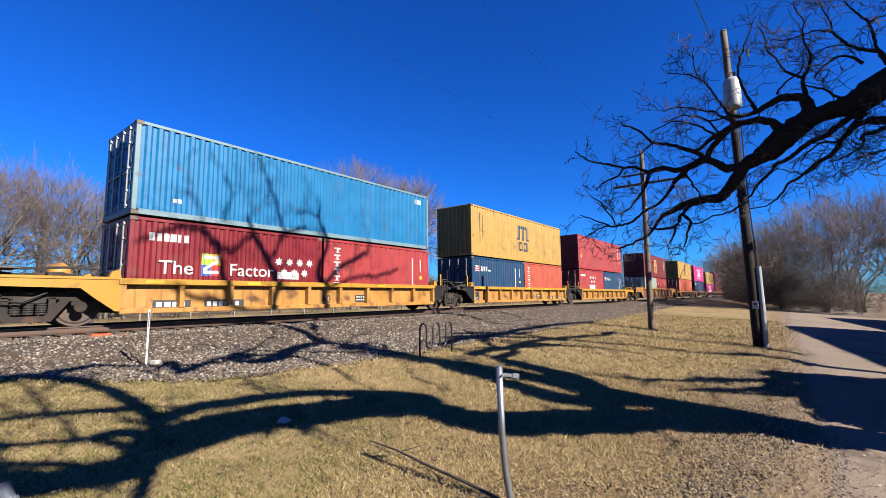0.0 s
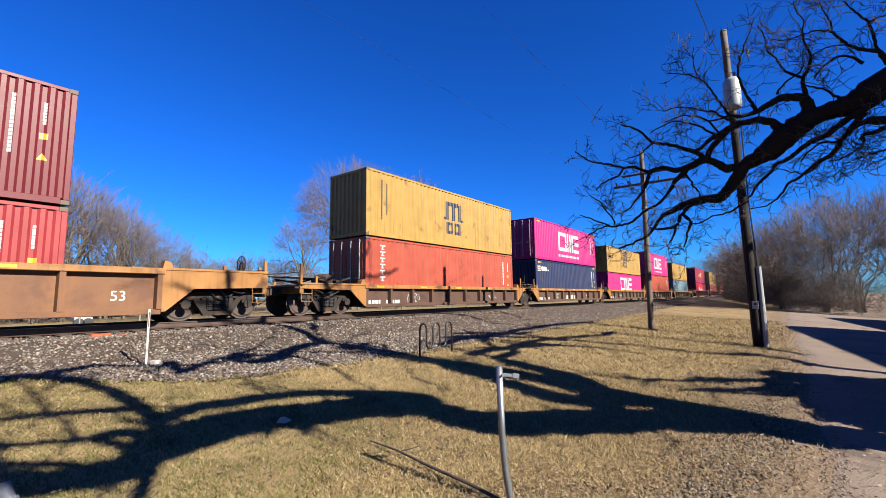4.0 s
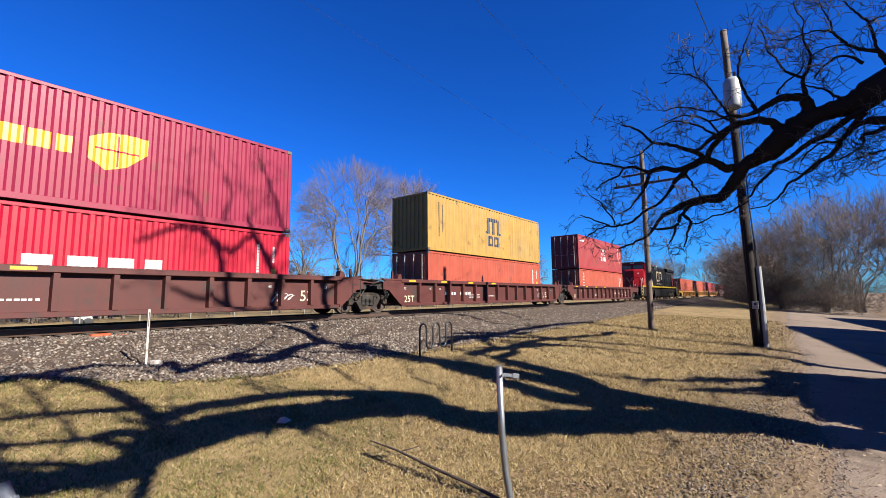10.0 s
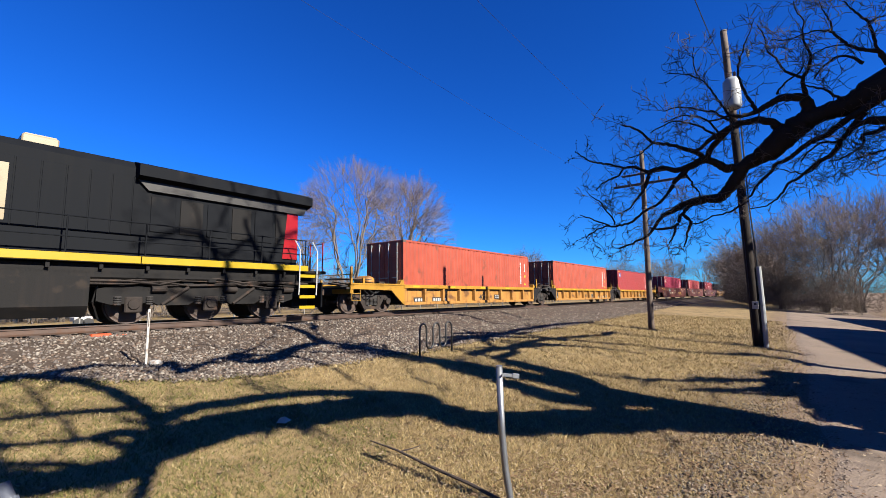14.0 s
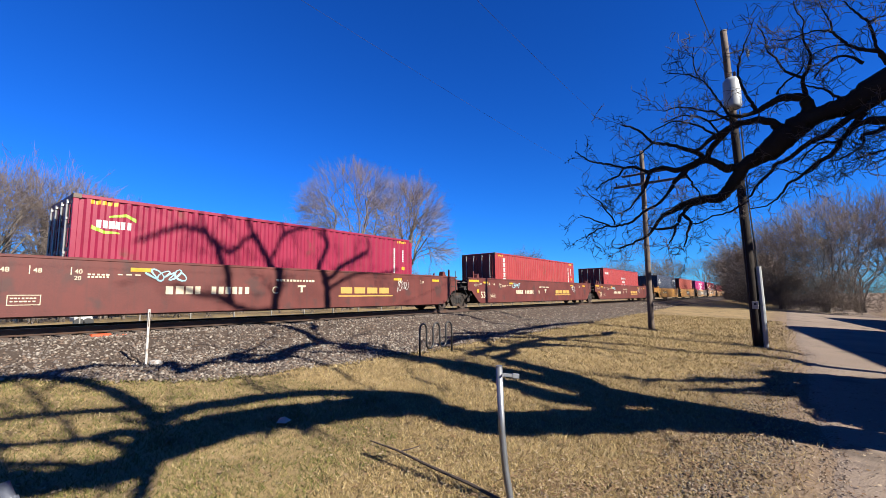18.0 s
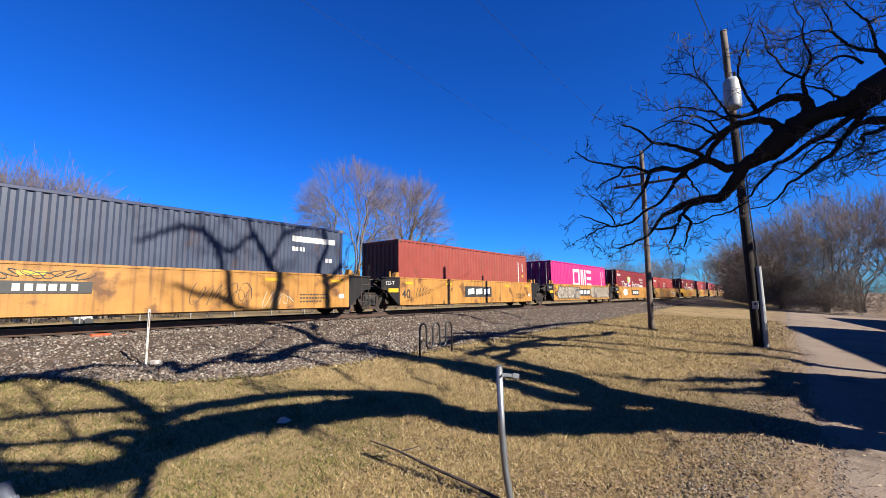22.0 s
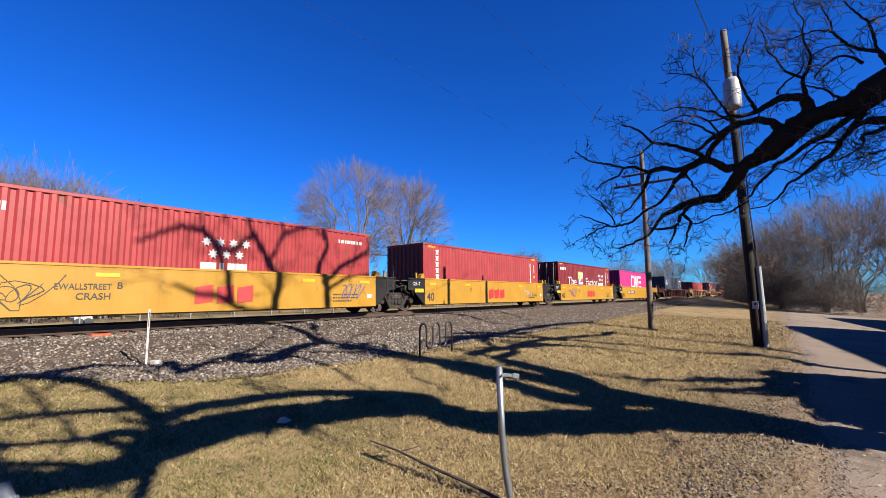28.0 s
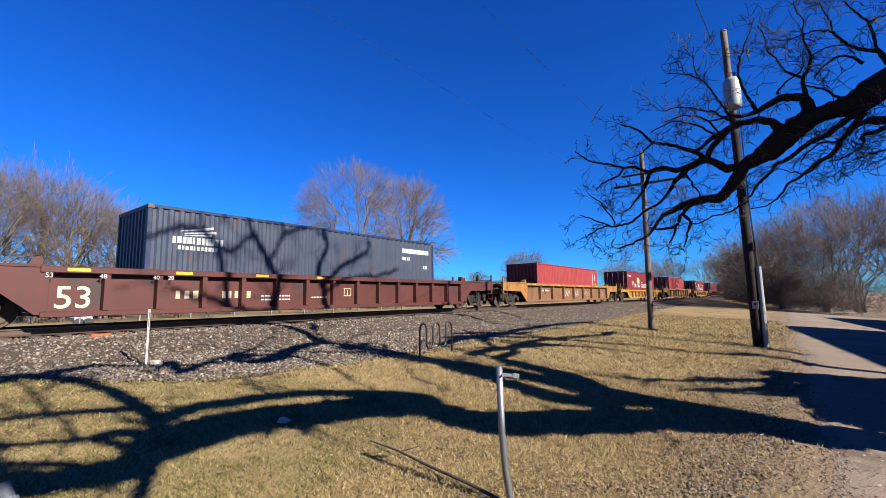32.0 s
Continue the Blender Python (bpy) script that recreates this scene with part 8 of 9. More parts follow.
for sy in (-1, 1):
    loco("rear_red_panel", Shape().prism([(20.72, 2.0), (21.3, 2.0), (21.3, 3.84), (20.9, 3.84)], 1, *sorted((sy * HH, sy * (HH + 0.034)))), K_RED, "red panel at the rear end", hood)
loco("rear_red_panel", Shape().box(21.3, 21.32, -0.95, 0.95, 1.9, 3.8, 0.004), K_RED, "red rear face", hood)
for y0 in (-1.36, -0.6, 0.6, 1.36):
    loco("end_stanchion", Shape().tube([(22.15, y0, 1.58), (22.15, y0, 2.66)], 0.028, 6), K_RED)
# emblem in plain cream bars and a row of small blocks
y = -HH - 0.024
for name, pc in (("emblem_bars", [(10.80, 12.0, 3.55, 3.78), (10.80, 11.04, 2.62, 3.55), (10.80, 12.15, 2.42, 2.65)]), ("emblem_bars", [(12.25, 12.48, 2.45, 3.55), (12.25, 13.86, 3.55, 3.76), (13.62, 13.86, 2.45, 3.55)])):
    s = Shape()
    for a, b, c, d in pc:
        s.box(a, b, y - 0.004, y, c, d)
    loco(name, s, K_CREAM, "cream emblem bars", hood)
s = Shape()
for k in range(9):
    s.box(10.78 + k * 0.345, 11.0 + k * 0.345, y - 0.004, y, 2.05, 2.05 + (0.07 if k in (3, 6) else 0.18))
loco("side_writing", s, K_CREAM, parent=hood)
# handrails
for sy in (-1, 1):
    yy = sy * 1.46
    xs = [8.4 + k * 1.62 for k in range(9)]
    for x in xs:
        loco("rail_post", Shape().tube([(x, yy, 1.58), (x, yy, 2.66)], 0.02, 6), K_BLACK)
    for z in (2.15, 2.64):
        loco("hand_rail", Shape().tube([(8.4, yy, z), (21.4, yy, z)], 0.018, 6), K_BLACK)
    loco("hand_rail", Shape().tube([(5.3, sy * 1.2, 3.55), (7.6, sy * 1.22, 3.2), (7.7, sy * 1.4, 2.66), (8.4, yy, 2.66)], 0.016, 6), K_BLACK)
    # steps and grab rails at both ends
    for x0, d in ((0.70, 1), (21.75, -1)):
        a, b = sorted((x0, x0 + d * 0.62))
        well = loco("step_well", Shape().box(a, b, *sorted((sy * 0.85, sy * 1.05)), 0.30, 1.58, 0.01), K_BLACK)
        for z in (0.34, 0.70, 1.06, 1.42):
            loco("step", Shape().box(a, b, *sorted((sy * 1.02, sy * 1.50)), z - 0.025, z + 0.025, 0.005), K_GREY, parent=well)
            loco("step_edge", Shape().box(a, b, *sorted((sy * 1.50, sy * 1.512)), z - 0.07, z + 0.035, 0.003), K_YELLOW, "yellow step edge", well)
        for x in (a - 0.03, b + 0.05):
            loco("grab_rail", Shape().tube([(x, sy * 1.50, 0.75), (x, sy * 1.53, 1.0), (x, sy * 1.53, 2.3), (x + d * 0.15, sy * 1.45, 2.62)], 0.022, 7), K_WHITE, "white grab rail")
# end platforms, pilot plates, couplers
for x0, d in ((0.62, 1), (22.25, -1)):
    e = loco("end_platform", Shape().box(*sorted((x0, x0 + d * 0.9)), -1.45, 1.45, 1.50, 1.60, 0.01), K_GREY)
    loco("pilot_plate", Shape().box(*sorted((x0 + d * 0.05, x0 + d * 0.12)), -1.35, 1.35, 0.30, 1.20, 0.02), K_BLACK)
    loco("end_rail", Shape().tube([(x0 + d * 0.06, -1.3, 1.6), (x0 + d * 0.06, -1.3, 2.62), (x0 + d * 0.06, -0.4, 2.62), (x0 + d * 0.06, -0.4, 1.6)], 0.02, 6), K_RED if d > 0 else K_BLACK)
    loco("end_rail", Shape().tube([(x0 + d * 0.06, 1.3, 1.6), (x0 + d * 0.06, 1.3, 2.62), (x0 + d * 0.06, 0.4, 2.62), (x0 + d * 0.06, 0.4, 1.6)], 0.02, 6), K_RED if d > 0 else K_BLACK)
    loco("coupler", Shape().box(*sorted((x0 - d * 0.62, x0 + d * 0.1)), -0.12, 0.12, 0.76, 0.96, 0.03).box(*sorted((x0 - d * 0.66, x0 - d * 0.35)), -0.2, 0.2, 0.70, 1.0, 0.05), P_TRUCK)
    for yv in (-0.8, -0.6, 0.6, 0.8):
        loco("air_hose", Shape().tube([(x0, yv, 1.0), (x0 - d * 0.12, yv, 0.75), (x0 - d * 0.1, yv * 0.9, 0.45)], 0.022, 6), P_BLACK)
loco("ditch_light", Shape().lathe([(0, 0.11), (-0.06, 0.11), (-0.08, 0.07)], 0, (0.62, -0.85, 1.75), 12), K_WHITE)
loco("ditch_light", Shape().lathe([(0, 0.11), (-0.06, 0.11), (-0.08, 0.07)], 0, (0.62, 0.85, 1.75), 12), K_WHITE)
# dark boxes and pipes, added to block the sky between frame and trucks
g = random.Random(77)
for a, b in ((1.2, 7.6), (15.4, 21.6)):
    loco("gear_box", Shape().box(a, b, -0.95, 0.95, 0.98, 1.20, 0.02), K_GREY)
    for k in range(9):
        x = a + 0.3 + k * (b - a - 0.6) / 9
        w, h = g.uniform(0.2, 0.55), g.uniform(0.08, 0.22)
        for sy in (-1, 1):
            loco("equipment_box", Shape().box(x, x + w, *sorted((sy * 0.95, sy * g.uniform(1.15, 1.34))), 1.20 - h, 1.22, 0.02), K_GREY)
    for sy in (-1, 1):
        for k in range(4):
            z = 1.02 + 0.06 * k
            pts = [(a + (b - a) * i / 8, sy * (1.24 + g.uniform(-0.04, 0.06)), z + g.uniform(-0.10, 0.10)) for i in range(9)]
            loco("air_line", Shape().tube(pts, g.choice((0.016, 0.024, 0.03)), 5), P_TRUCK)
for k in range(6):
    y0 = -1.2 + k * 0.48
    loco("jumper_hose", Shape().tube([(0.62, y0, 1.35), (0.35, y0 + 0.05, 1.0), (0.25, y0 + 0.12, 0.62), (0.50, y0 + 0.2, 0.42)], 0.03, 6), P_BLACK)
loco("snow_plough", Shape().prism([(0.36, 0.16), (0.55, 0.16), (0.66, 0.62), (0.56, 0.62)], 1, -1.3, 1.3), K_BLACK)
loco("draft_box", Shape().box(0.5, 1.3, -0.9, 0.9, 0.7, 1.5, 0.03), K_BLACK)
loco("nose_cable", Shape().tube([(1.50, -1.25, 2.62), (1.55, -1.42, 2.36), (1.66, -1.55, 2.18), (1.86, -1.58, 2.22), (1.98, -1.54, 2.52)], 0.028, 8), K_CREAM, "cream cable draped over the nose")
for y0 in (-1.36, -0.95, -0.55, 0.55, 0.95, 1.36):
    loco("end_stanchion", Shape().tube([(0.68, y0, 1.58), (0.68, y0, 2.66)], 0.028, 6), K_RED)
loco("end_handrail", Shape().tube([(0.68, -1.36, 2.66), (0.68, -0.55, 2.66)], 0.026, 6), K_RED)
# fuel tank
tankp = loco("fuel_tank", Shape().prism([(-1.18, 0.24), (-1.40, 0.50), (-1.40, 1.22), (1.40, 1.22), (1.40, 0.50), (1.18, 0.24)], 0, 7.65, 15.4), K_GREY, "long dark fuel tank")
for x in (9.9, 12.8):
    loco("tank_seam", Shape().box(x, x + 0.04, -1.415, -1.39, 0.5, 1.2, 0.004), K_GREY, parent=tankp)
for k in range(3):
    loco("air_reservoir", Shape().lathe([(-0.6, 0.05), (-0.55, 0.16), (0.55, 0.16), (0.6, 0.05)], 0, (6.9, -1.1, 1.0 - 0.0 * k), 12), K_BLACK)
loco("bell", Shape().lathe([(0.95, 0.03), (0.92, 0.08), (0.80, 0.11), (0.74, 0.15)], 2, (7.35, -1.25, 0), 12), K_GREY)

# six-wheel trucks
LW = 0.52


def loco_wheel_mesh():
    s = Shape()
    prof = [(-0.79, 0.10), (-0.79, 0.42), (-0.765, 0.47), (-0.765, 0.515), (-0.655, LW), (-0.645, 0.545), (-0.62, 0.545), (-0.62, 0.46), (-0.66, 0.42), (-0.655, 0.17), (-0.60, 0.12), (-0.60, 0.08)]
    s.lathe(prof, 1, (0, 0, 0), 28)
    s.lathe([(-w, r) for w, r in prof], 1, (0, 0, 0), 28)
    s.lathe([(-1.05, 0.09), (1.05, 0.09)], 1, (0, 0, 0), 12)
    for k in range(5):
        a = 2 * math.pi * k / 5
        s.box(math.cos(a) * 0.3 - 0.025, math.cos(a) * 0.3 + 0.025, -0.802, -0.785, math.sin(a) * 0.3 - 0.025, math.sin(a) * 0.3 + 0.025)
    return s.data("wheelset", P_WHEEL)


LOCO_WHEEL = loco_wheel_mesh()
for cx in (4.35, 18.35):
    t = part("truck", Shape().box(-2.5, 2.5, -0.55, 0.55, 0.55, 0.95, 0.04), P_BLACK, LOCO, "dark three-axle truck", at=(cx, 0, 0))
    for sy in (-1, 1):
        y0, y1 = sorted((sy * 0.98, sy * 1.16))
        part("side_frame", Shape().prism([(-2.75, 0.62), (-2.75, 0.92), (-2.3, 1.02), (-1.3, 0.98), (-0.9, 1.10), (0.9, 1.10), (1.3, 0.98), (2.3, 1.02), (2.75, 0.92), (2.75, 0.62), (2.45, 0.52), (1.5, 0.56), (1.35, 0.48), (0.6, 0.48), (0.45, 0.58), (-0.45, 0.58), (-0.6, 0.48), (-1.35, 0.48), (-1.5, 0.56), (-2.45, 0.52)], 1, y0, y1), K_GREY, t)
        for dx in (-1.95, 0.0, 1.95):
            part("axle_box", Shape().box(dx - 0.20, dx + 0.20, *sorted((sy * 1.0, sy * 1.20)), LW - 0.22, LW + 0.20, 0.03).lathe([(sy * 1.19, 0.15), (sy * 1.24, 0.13), (sy * 1.245, 0.05)], 1, (dx, 0, LW), 12), P_TRUCK, t)
            for q in (-0.36, 0.36):
                sp = Shape()
                for k in range(4):
                    sp.lathe([(0.62 + k * 0.06, 0.075), (0.635 + k * 0.06, 0.09), (0.655 + k * 0.06, 0.09), (0.67 + k * 0.06, 0.075)], 2, (dx + q, sy * 1.17, -0.12), 10)
                part("coil_spring", sp, P_STEEL, t)
            part("brake_cylinder", Shape().lathe([(-0.18, 0.09), (0.18, 0.09), (0.2, 0.05)], 0, (dx + 0.55, sy * 1.22, 0.92), 10), P_TRUCK, t)
        for a, b in ((-1.3, -0.65), (0.65, 1.3)):
            part("damper", Shape().tube([(a, sy * 1.20, 0.50), (b, sy * 1.22, 0.98)], 0.045, 8), P_TRUCK, t)
        part("sand_pipe", Shape().tube([(-2.7, sy * 1.1, 1.1), (-2.78, sy * 1.0, 0.6), (-2.6, sy * 0.8, 0.15)], 0.025, 6), P_BLACK, t)
        part("brake_pipe", Shape().tube([(-2.4, sy * 1.2, 1.08), (-0.8, sy * 1.24, 1.16), (0.8, sy * 1.24, 1.14), (2.4, sy * 1.2, 1.06)], 0.022, 6), P_TRUCK, t)
    for dx in (-1.95, 0.0, 1.95):
        w = part("wheelset", LOCO_WHEEL, P_WHEEL, t, at=(dx, 0, LW))
        SPINNING.append((w, dx, LOCO_U + cx + dx))


# ---- lettering, plates and graffiti on the wagons ----
P_CREAMY = material("faded_cream_lettering", (0.85, 0.74, 0.52), 0.6, 0, 0.12, 6.0, 60.0, 0.0)
P_GRAF_W = material("pale_spray_paint", (0.78, 0.80, 0.76), 0.6, 0, 0.15, 5.0, 60.0, 0.0)
P_GRAF_B = material("blue_spray_paint", (0.03, 0.06, 0.45), 0.6, 0, 0.15, 5.0, 60.0, 0.0)
P_GRAF_P = material("purple_spray_paint", (0.22, 0.04, 0.36), 0.6, 0, 0.15, 5.0, 60.0, 0.0)
P_GRAF_K = material("black_spray_paint", (0.02, 0.02, 0.02), 0.6, 0, 0.15, 5.0, 60.0, 0.0)
P_GRAF_C = material("cream_spray_paint", (0.74, 0.66, 0.52), 0.6, 0, 0.15, 5.0, 60.0, 0.0)
P_GRAF_T = material("pale_blue_spray_paint", (0.40, 0.70, 0.80), 0.6, 0, 0.15, 5.0, 60.0, 0.0)


def flat(name, rects, mat, car, y, label="", lift=0.004):
    return decal(name, [bar(*r) for r in rects], mat, car, label, lift, False, y)


def blocks(name, x, z, w, h, n, mat, car, y, gap=0.25, lift=0.004):
    return decal(name, text_bars(x, z, w, h, n, gap), mat, car, "", lift, False, y)


def scribble(car, y, x0, x1, z0, z1, mat, seed, loops=9, wide=0.03, name="graffiti"):
    """A sprayed line that wanders in loops over the side."""
    g = random.Random(seed)
    pts = []
    n = loops * 10
    cx, cz = (x1 - x0), (z1 - z0) / 2
    f1, f2, ph = g.uniform(0.8, 1.2), g.uniform(1.6, 2.3), g.uniform(0, 6)
    for i in range(n + 1):
        t = i / n
        x = x0 + cx * (0.06 + 0.88 * t) + cx * 0.6 / loops * math.sin(6.283 * loops * t * f1 + ph)
        z = (z0 + z1) / 2 + cz * (0.66 * math.cos(6.283 * loops * t) + 0.30 * math.sin(6.283 * f2 * t * 2 + ph))
        pts.append((x, min(z1, max(z0, z))))
    vs = []
    for i, (x, z) in enumerate(pts):
        (xa, za), (xb, zb) = pts[max(i - 1, 0)], pts[min(i + 1, n)]
        d = math.hypot(xb - xa, zb - za) or 1
        q = wide / 2 * (0.8 + 0.3 * math.sin(i * 0.9))
        ux, uz = -(zb - za) / d * q, (xb - xa) / d * q
        yy = y - 0.004 - 0.003 * i / n
        vs += [(x + ux, yy, z + uz), (x - ux, yy, z - uz)]
    return part(name, Shape().add(vs, [(2 * i, 2 * i + 2, 2 * i + 3, 2 * i + 1) for i in range(n)]), mat, car)


P_GRAF_S = material("smoky_tan_spray", (0.42, 0.36, 0.28), 0.7, 0, 0.4, 2.5, 40.0, 0.0, (0.10, 0.09, 0.08), 0.35, 1.6)


def bubble(car, y, x, z, w, h, seed, fill=P_GRAF_C, line=P_GRAF_K):
    """A rounded sprayed shape with a dark outline."""
    g = random.Random(seed)
    k = 18
    out = [(x + w / 2 + w / 2 * math.cos(6.283 * i / k) * g.uniform(0.7, 1.12), z + h / 2 + h / 2 * math.sin(6.283 * i / k) * g.uniform(0.85, 1.0)) for i in range(k)]
    a = part("graffiti_fill", Shape().add([(p, y - 0.003, q) for p, q in out], [tuple(range(k))]), fill, car)
    mx, mz, f = x + w / 2, z + h / 2, 0.90
    rim = [(p, y - 0.006, q) for p, q in out] + [(mx + (p - mx) * f, y - 0.006, mz + (q - mz) * f) for p, q in out]
    s = Shape().add(rim, [(i, (i + 1) % k, k + (i + 1) % k, k + i) for i in range(k)])
    part("graffiti_outline", s, line, car)
    scribble(car, y - 0.004, x + 0.15 * w, x + 0.85 * w, z + 0.2 * h, z + 0.8 * h, line, seed + 1, 2, 0.025, "graffiti_line")


def mark(car, text, x, z, h, y, mat, name="capacity_number"):
    words(name, text, mat, car, (x, y - 0.002, z), h * 1.38, 0.002)


SIDE = -HW
for i, (u, kind) in enumerate(UNITS):
    car, y, zb, zt = CARS[i]
    if u > 640:
        continue
    if kind == "oxide":
        mark(car, "53", -1.99, 0.55, 0.37, y, P_CREAMY)
        mark(car, "125 T", -2.62, 1.19, 0.13, SIDE + 0.01, P_CREAMY, "load_rating")
        for x, t in ((-2.0, "53"), (-1.15, "48"), (-0.62, "48"), (0.1, "40"), (11.1, "45"), (12.6, "53")):
            flat("scale_tick", [(x - 0.07, x - 0.05, 1.24, 1.42)], P_CREAMY, car, y)
            mark(car, t, x, 1.27, 0.11, y, P_CREAMY, "length_mark")
        mark(car, "20", 0.1, 1.12, 0.10, y, P_CREAMY, "length_mark")
        blocks("owner_mark", 2.05, 0.78, 1.0, 0.22, 4, P_CREAMY, car, y)
        blocks("owner_mark", 3.25, 0.78, 1.2, 0.22, 6, P_CREAMY, car, y)
        mark(car, "ABC"[2 - (i - 15)] if 0 <= i - 15 < 3 else "C", 5.15, 0.80, 0.24, y, P_CREAMY, "unit_letter")
        flat("stencil", [(6.1, 6.42, 1.02, 1.08), (6.22, 6.30, 0.84, 1.02)], P_CREAMY, car, y)
        decal("emblem_blocks", [(7.95 + k * 0.66, 8.50 + k * 0.66, 0.80, 1.04, 0.80, 1.04) for k in range(4)], P_GOLD, car, "gold emblem blocks", 0.004, False, y)
        flat("emblem_line", [(7.85, 10.7, 0.68, 0.73)], P_GOLD, car, y)
        blocks("small_writing", 5.3, 1.20, 1.5, 0.07, 12, P_CREAMY, car, y)
        blocks("small_writing", 0.35, 1.24, 0.45, 0.04, 5, P_CREAMY, car, y)
        blocks("small_writing", 0.35, 1.18, 0.45, 0.04, 6, P_CREAMY, car, y)
        blocks("small_writing", 0.95, 1.26, 0.55, 0.03, 3, P_CREAMY, car, y)
        flat("data_panel", [(-1.0, -0.45, 0.54, 0.555), (-1.0, -0.45, 0.755, 0.77), (-1.0, -0.985, 0.555, 0.755), (-0.465, -0.45, 0.555, 0.755)], P_CREAMY, car, y)
        blocks("small_writing", -0.95, 0.68, 0.44, 0.03, 7, P_CREAMY, car, y)
        blocks("small_writing", -0.95, 0.61, 0.44, 0.03, 6, P_CREAMY, car, y)
        flat("reflector", [(-3.05, -2.12, 1.42, 1.53)], P_SIGN_Y, car, -HW + 0.028, "long yellow reflector")
        scribble(car, y, 1.6, 2.55, 1.12, 1.46, P_GRAF_T, i, 5, 0.05)
        scribble(car, y, 10.95, 11.7, 0.8, 1.5, P_GRAF_W, i + 9, 5, 0.02)
        flat("data_panel", [(-2.35, -2.15, 0.85, 1.02)], P_SIGN_Y, car, SIDE + 0.012)
    elif kind in ("yellow_smooth", "yellow_fresh"):
        new_one = kind == "yellow_fresh"
        mark(car, "40", -0.02, 0.46 if new_one else 0.60, 0.40, y, P_GRAF_K)
        if i not in (18, 23):
            mark(car, "125-T", -1.02, 1.17, 0.16, -HW + 0.03, P_LETTER, "load_rating")
        flat("reflector", [(-0.85, -0.25, 0.85, 1.02)] if i not in (18, 23) else [(-0.1, 0.5, 0.9, 1.05)], P_SIGN_Y, car, -HW + 0.02 if i not in (18, 23) else y)
        if new_one and i < 27:
            for k in range(3):
                x = 5.4 + k * 0.61
                decal("emblem_block", [(x, x + 0.5, 0.50, 0.98, 0.56, 1.06)], P_REDMARK, car, "dark red emblem block", 0.004, False, y)
        elif i in (18, 22, 27):
            a = 1.75 if i != 22 else 9.2
            flat("number_panel", [(a, a + 2.7, 0.80, 1.08)], P_GRAF_K, car, y, "black number panel")
            blocks("owner_mark", a + 0.15, 0.86, 0.9, 0.16, 4, P_LETTER, car, y - 0.004)
            blocks("owner_mark", a + 1.3, 0.86, 1.2, 0.16, 6, P_LETTER, car, y - 0.004)
        else:
            flat("name_panel", [(4.75, 7.35, 0.62, 1.18)], P_GRAF_K, car, y, "black name panel")
            for k in range(3):
                x = 5.0 + k * 0.78
                decal("panel_block", [(x, x + 0.6, 0.74, 1.04, 0.78, 1.08)], P_LETTER, car, "white panel block", 0.008, False, y)
        blocks("small_writing", 10.2, 0.62, 1.2, 0.05, 10, P_GRAF_K, car, y)
        blocks("small_writing", 10.2, 0.74, 1.2, 0.05, 12, P_GRAF_K, car, y)
        blocks("small_writing", 10.2, 0.50, 0.9, 0.05, 8, P_GRAF_K, car, y)
        mark(car, "DCEBA"[(i - 18) % 5] if not new_one else "ABCDE"[(i - 23) % 5], 3.55, 0.92, 0.17, y, P_GRAF_K, "unit_letter")
        flat("load_plate", [(11.85, 12.1, 0.62, 0.78)], P_LETTER, car, y)
    elif kind == "yellow_ribbed":
        mark(car, "40", 6.02, 0.46, 0.30, y, P_GRAF_K)
        a = 0.62 if i in (0, 12, 30, 32) else 9.3
        flat("number_panel", [(a, a + 0.95, 0.40, 0.62)], P_GRAF_K, car, y, "black number panel")
        flat("number_panel", [(a + 1.32, a + 2.5, 0.40, 0.62)], P_GRAF_K, car, y, "black number panel")
        blocks("owner_mark", a + 0.08, 0.44, 0.8, 0.13, 4, P_LETTER, car, y - 0.004)
        blocks("owner_mark", a + 1.4, 0.44, 1.0, 0.13, 6, P_LETTER, car, y - 0.004)
        if ends(i)[0][0] == "joint":
            flat("end_panel", [(-0.12, 0.56, 0.38, 0.90)], P_GRAF_K, car, y, "black panel at the leading end")
            mark(car, "125-T", -0.03, 0.45, 0.15, y - 0.006, P_LETTER, "load_rating")
        flat("data_panel", [(7.6, 8.3, 0.46, 0.74)], P_GRAF_K, car, y, "black data panel")
        blocks("small_writing", 7.66, 0.64, 0.55, 0.05, 5, P_LETTER, car, y - 0.004)
        blocks("small_writing", 7.66, 0.53, 0.55, 0.05, 5, P_LETTER, car, y - 0.004)
    elif kind == "maroon":
        if i == 28:
            mark(car, "53", -1.80, 0.46, 0.54, y, P_CREAMY)
            blocks("owner_mark", 0.78, 0.66, 0.68, 0.22, 3, P_CREAM, car, y, 0.35)
            blocks("owner_mark", 2.05, 0.66, 0.95, 0.22, 5, P_CREAM, car, y, 0.35)
            flat("stencil", [(6.65, 7.0, 0.70, 0.73), (6.65, 7.0, 0.97, 1.0), (6.65, 6.68, 0.73, 0.97), (6.97, 7.0, 0.73, 0.97), (6.80, 6.85, 0.76, 0.93)], P_CREAM, car, y)
            for x, t in ((-2.0, "53"), (-1.0, "48"), (0.15, "40"), (0.5, "20")):
                mark(car, t, x, 1.17, 0.11, SIDE, P_LETTER, "length_mark")
        else:
            mark(car, "125T", -1.95 if i != 9 else -1.7, 0.42, 0.30, y, P_CREAMY, "load_rating")
            mark(car, "53", 12.60, 0.54, 0.38, y, P_CREAMY)
            for x, t in ((-1.75, "53"), (-0.75, "48"), (0.0, "45"), (0.75, "40"), (11.4, "45"), (13.6, "53")):
                mark(car, t, x, 0.98, 0.10, y, P_LETTER, "length_mark")
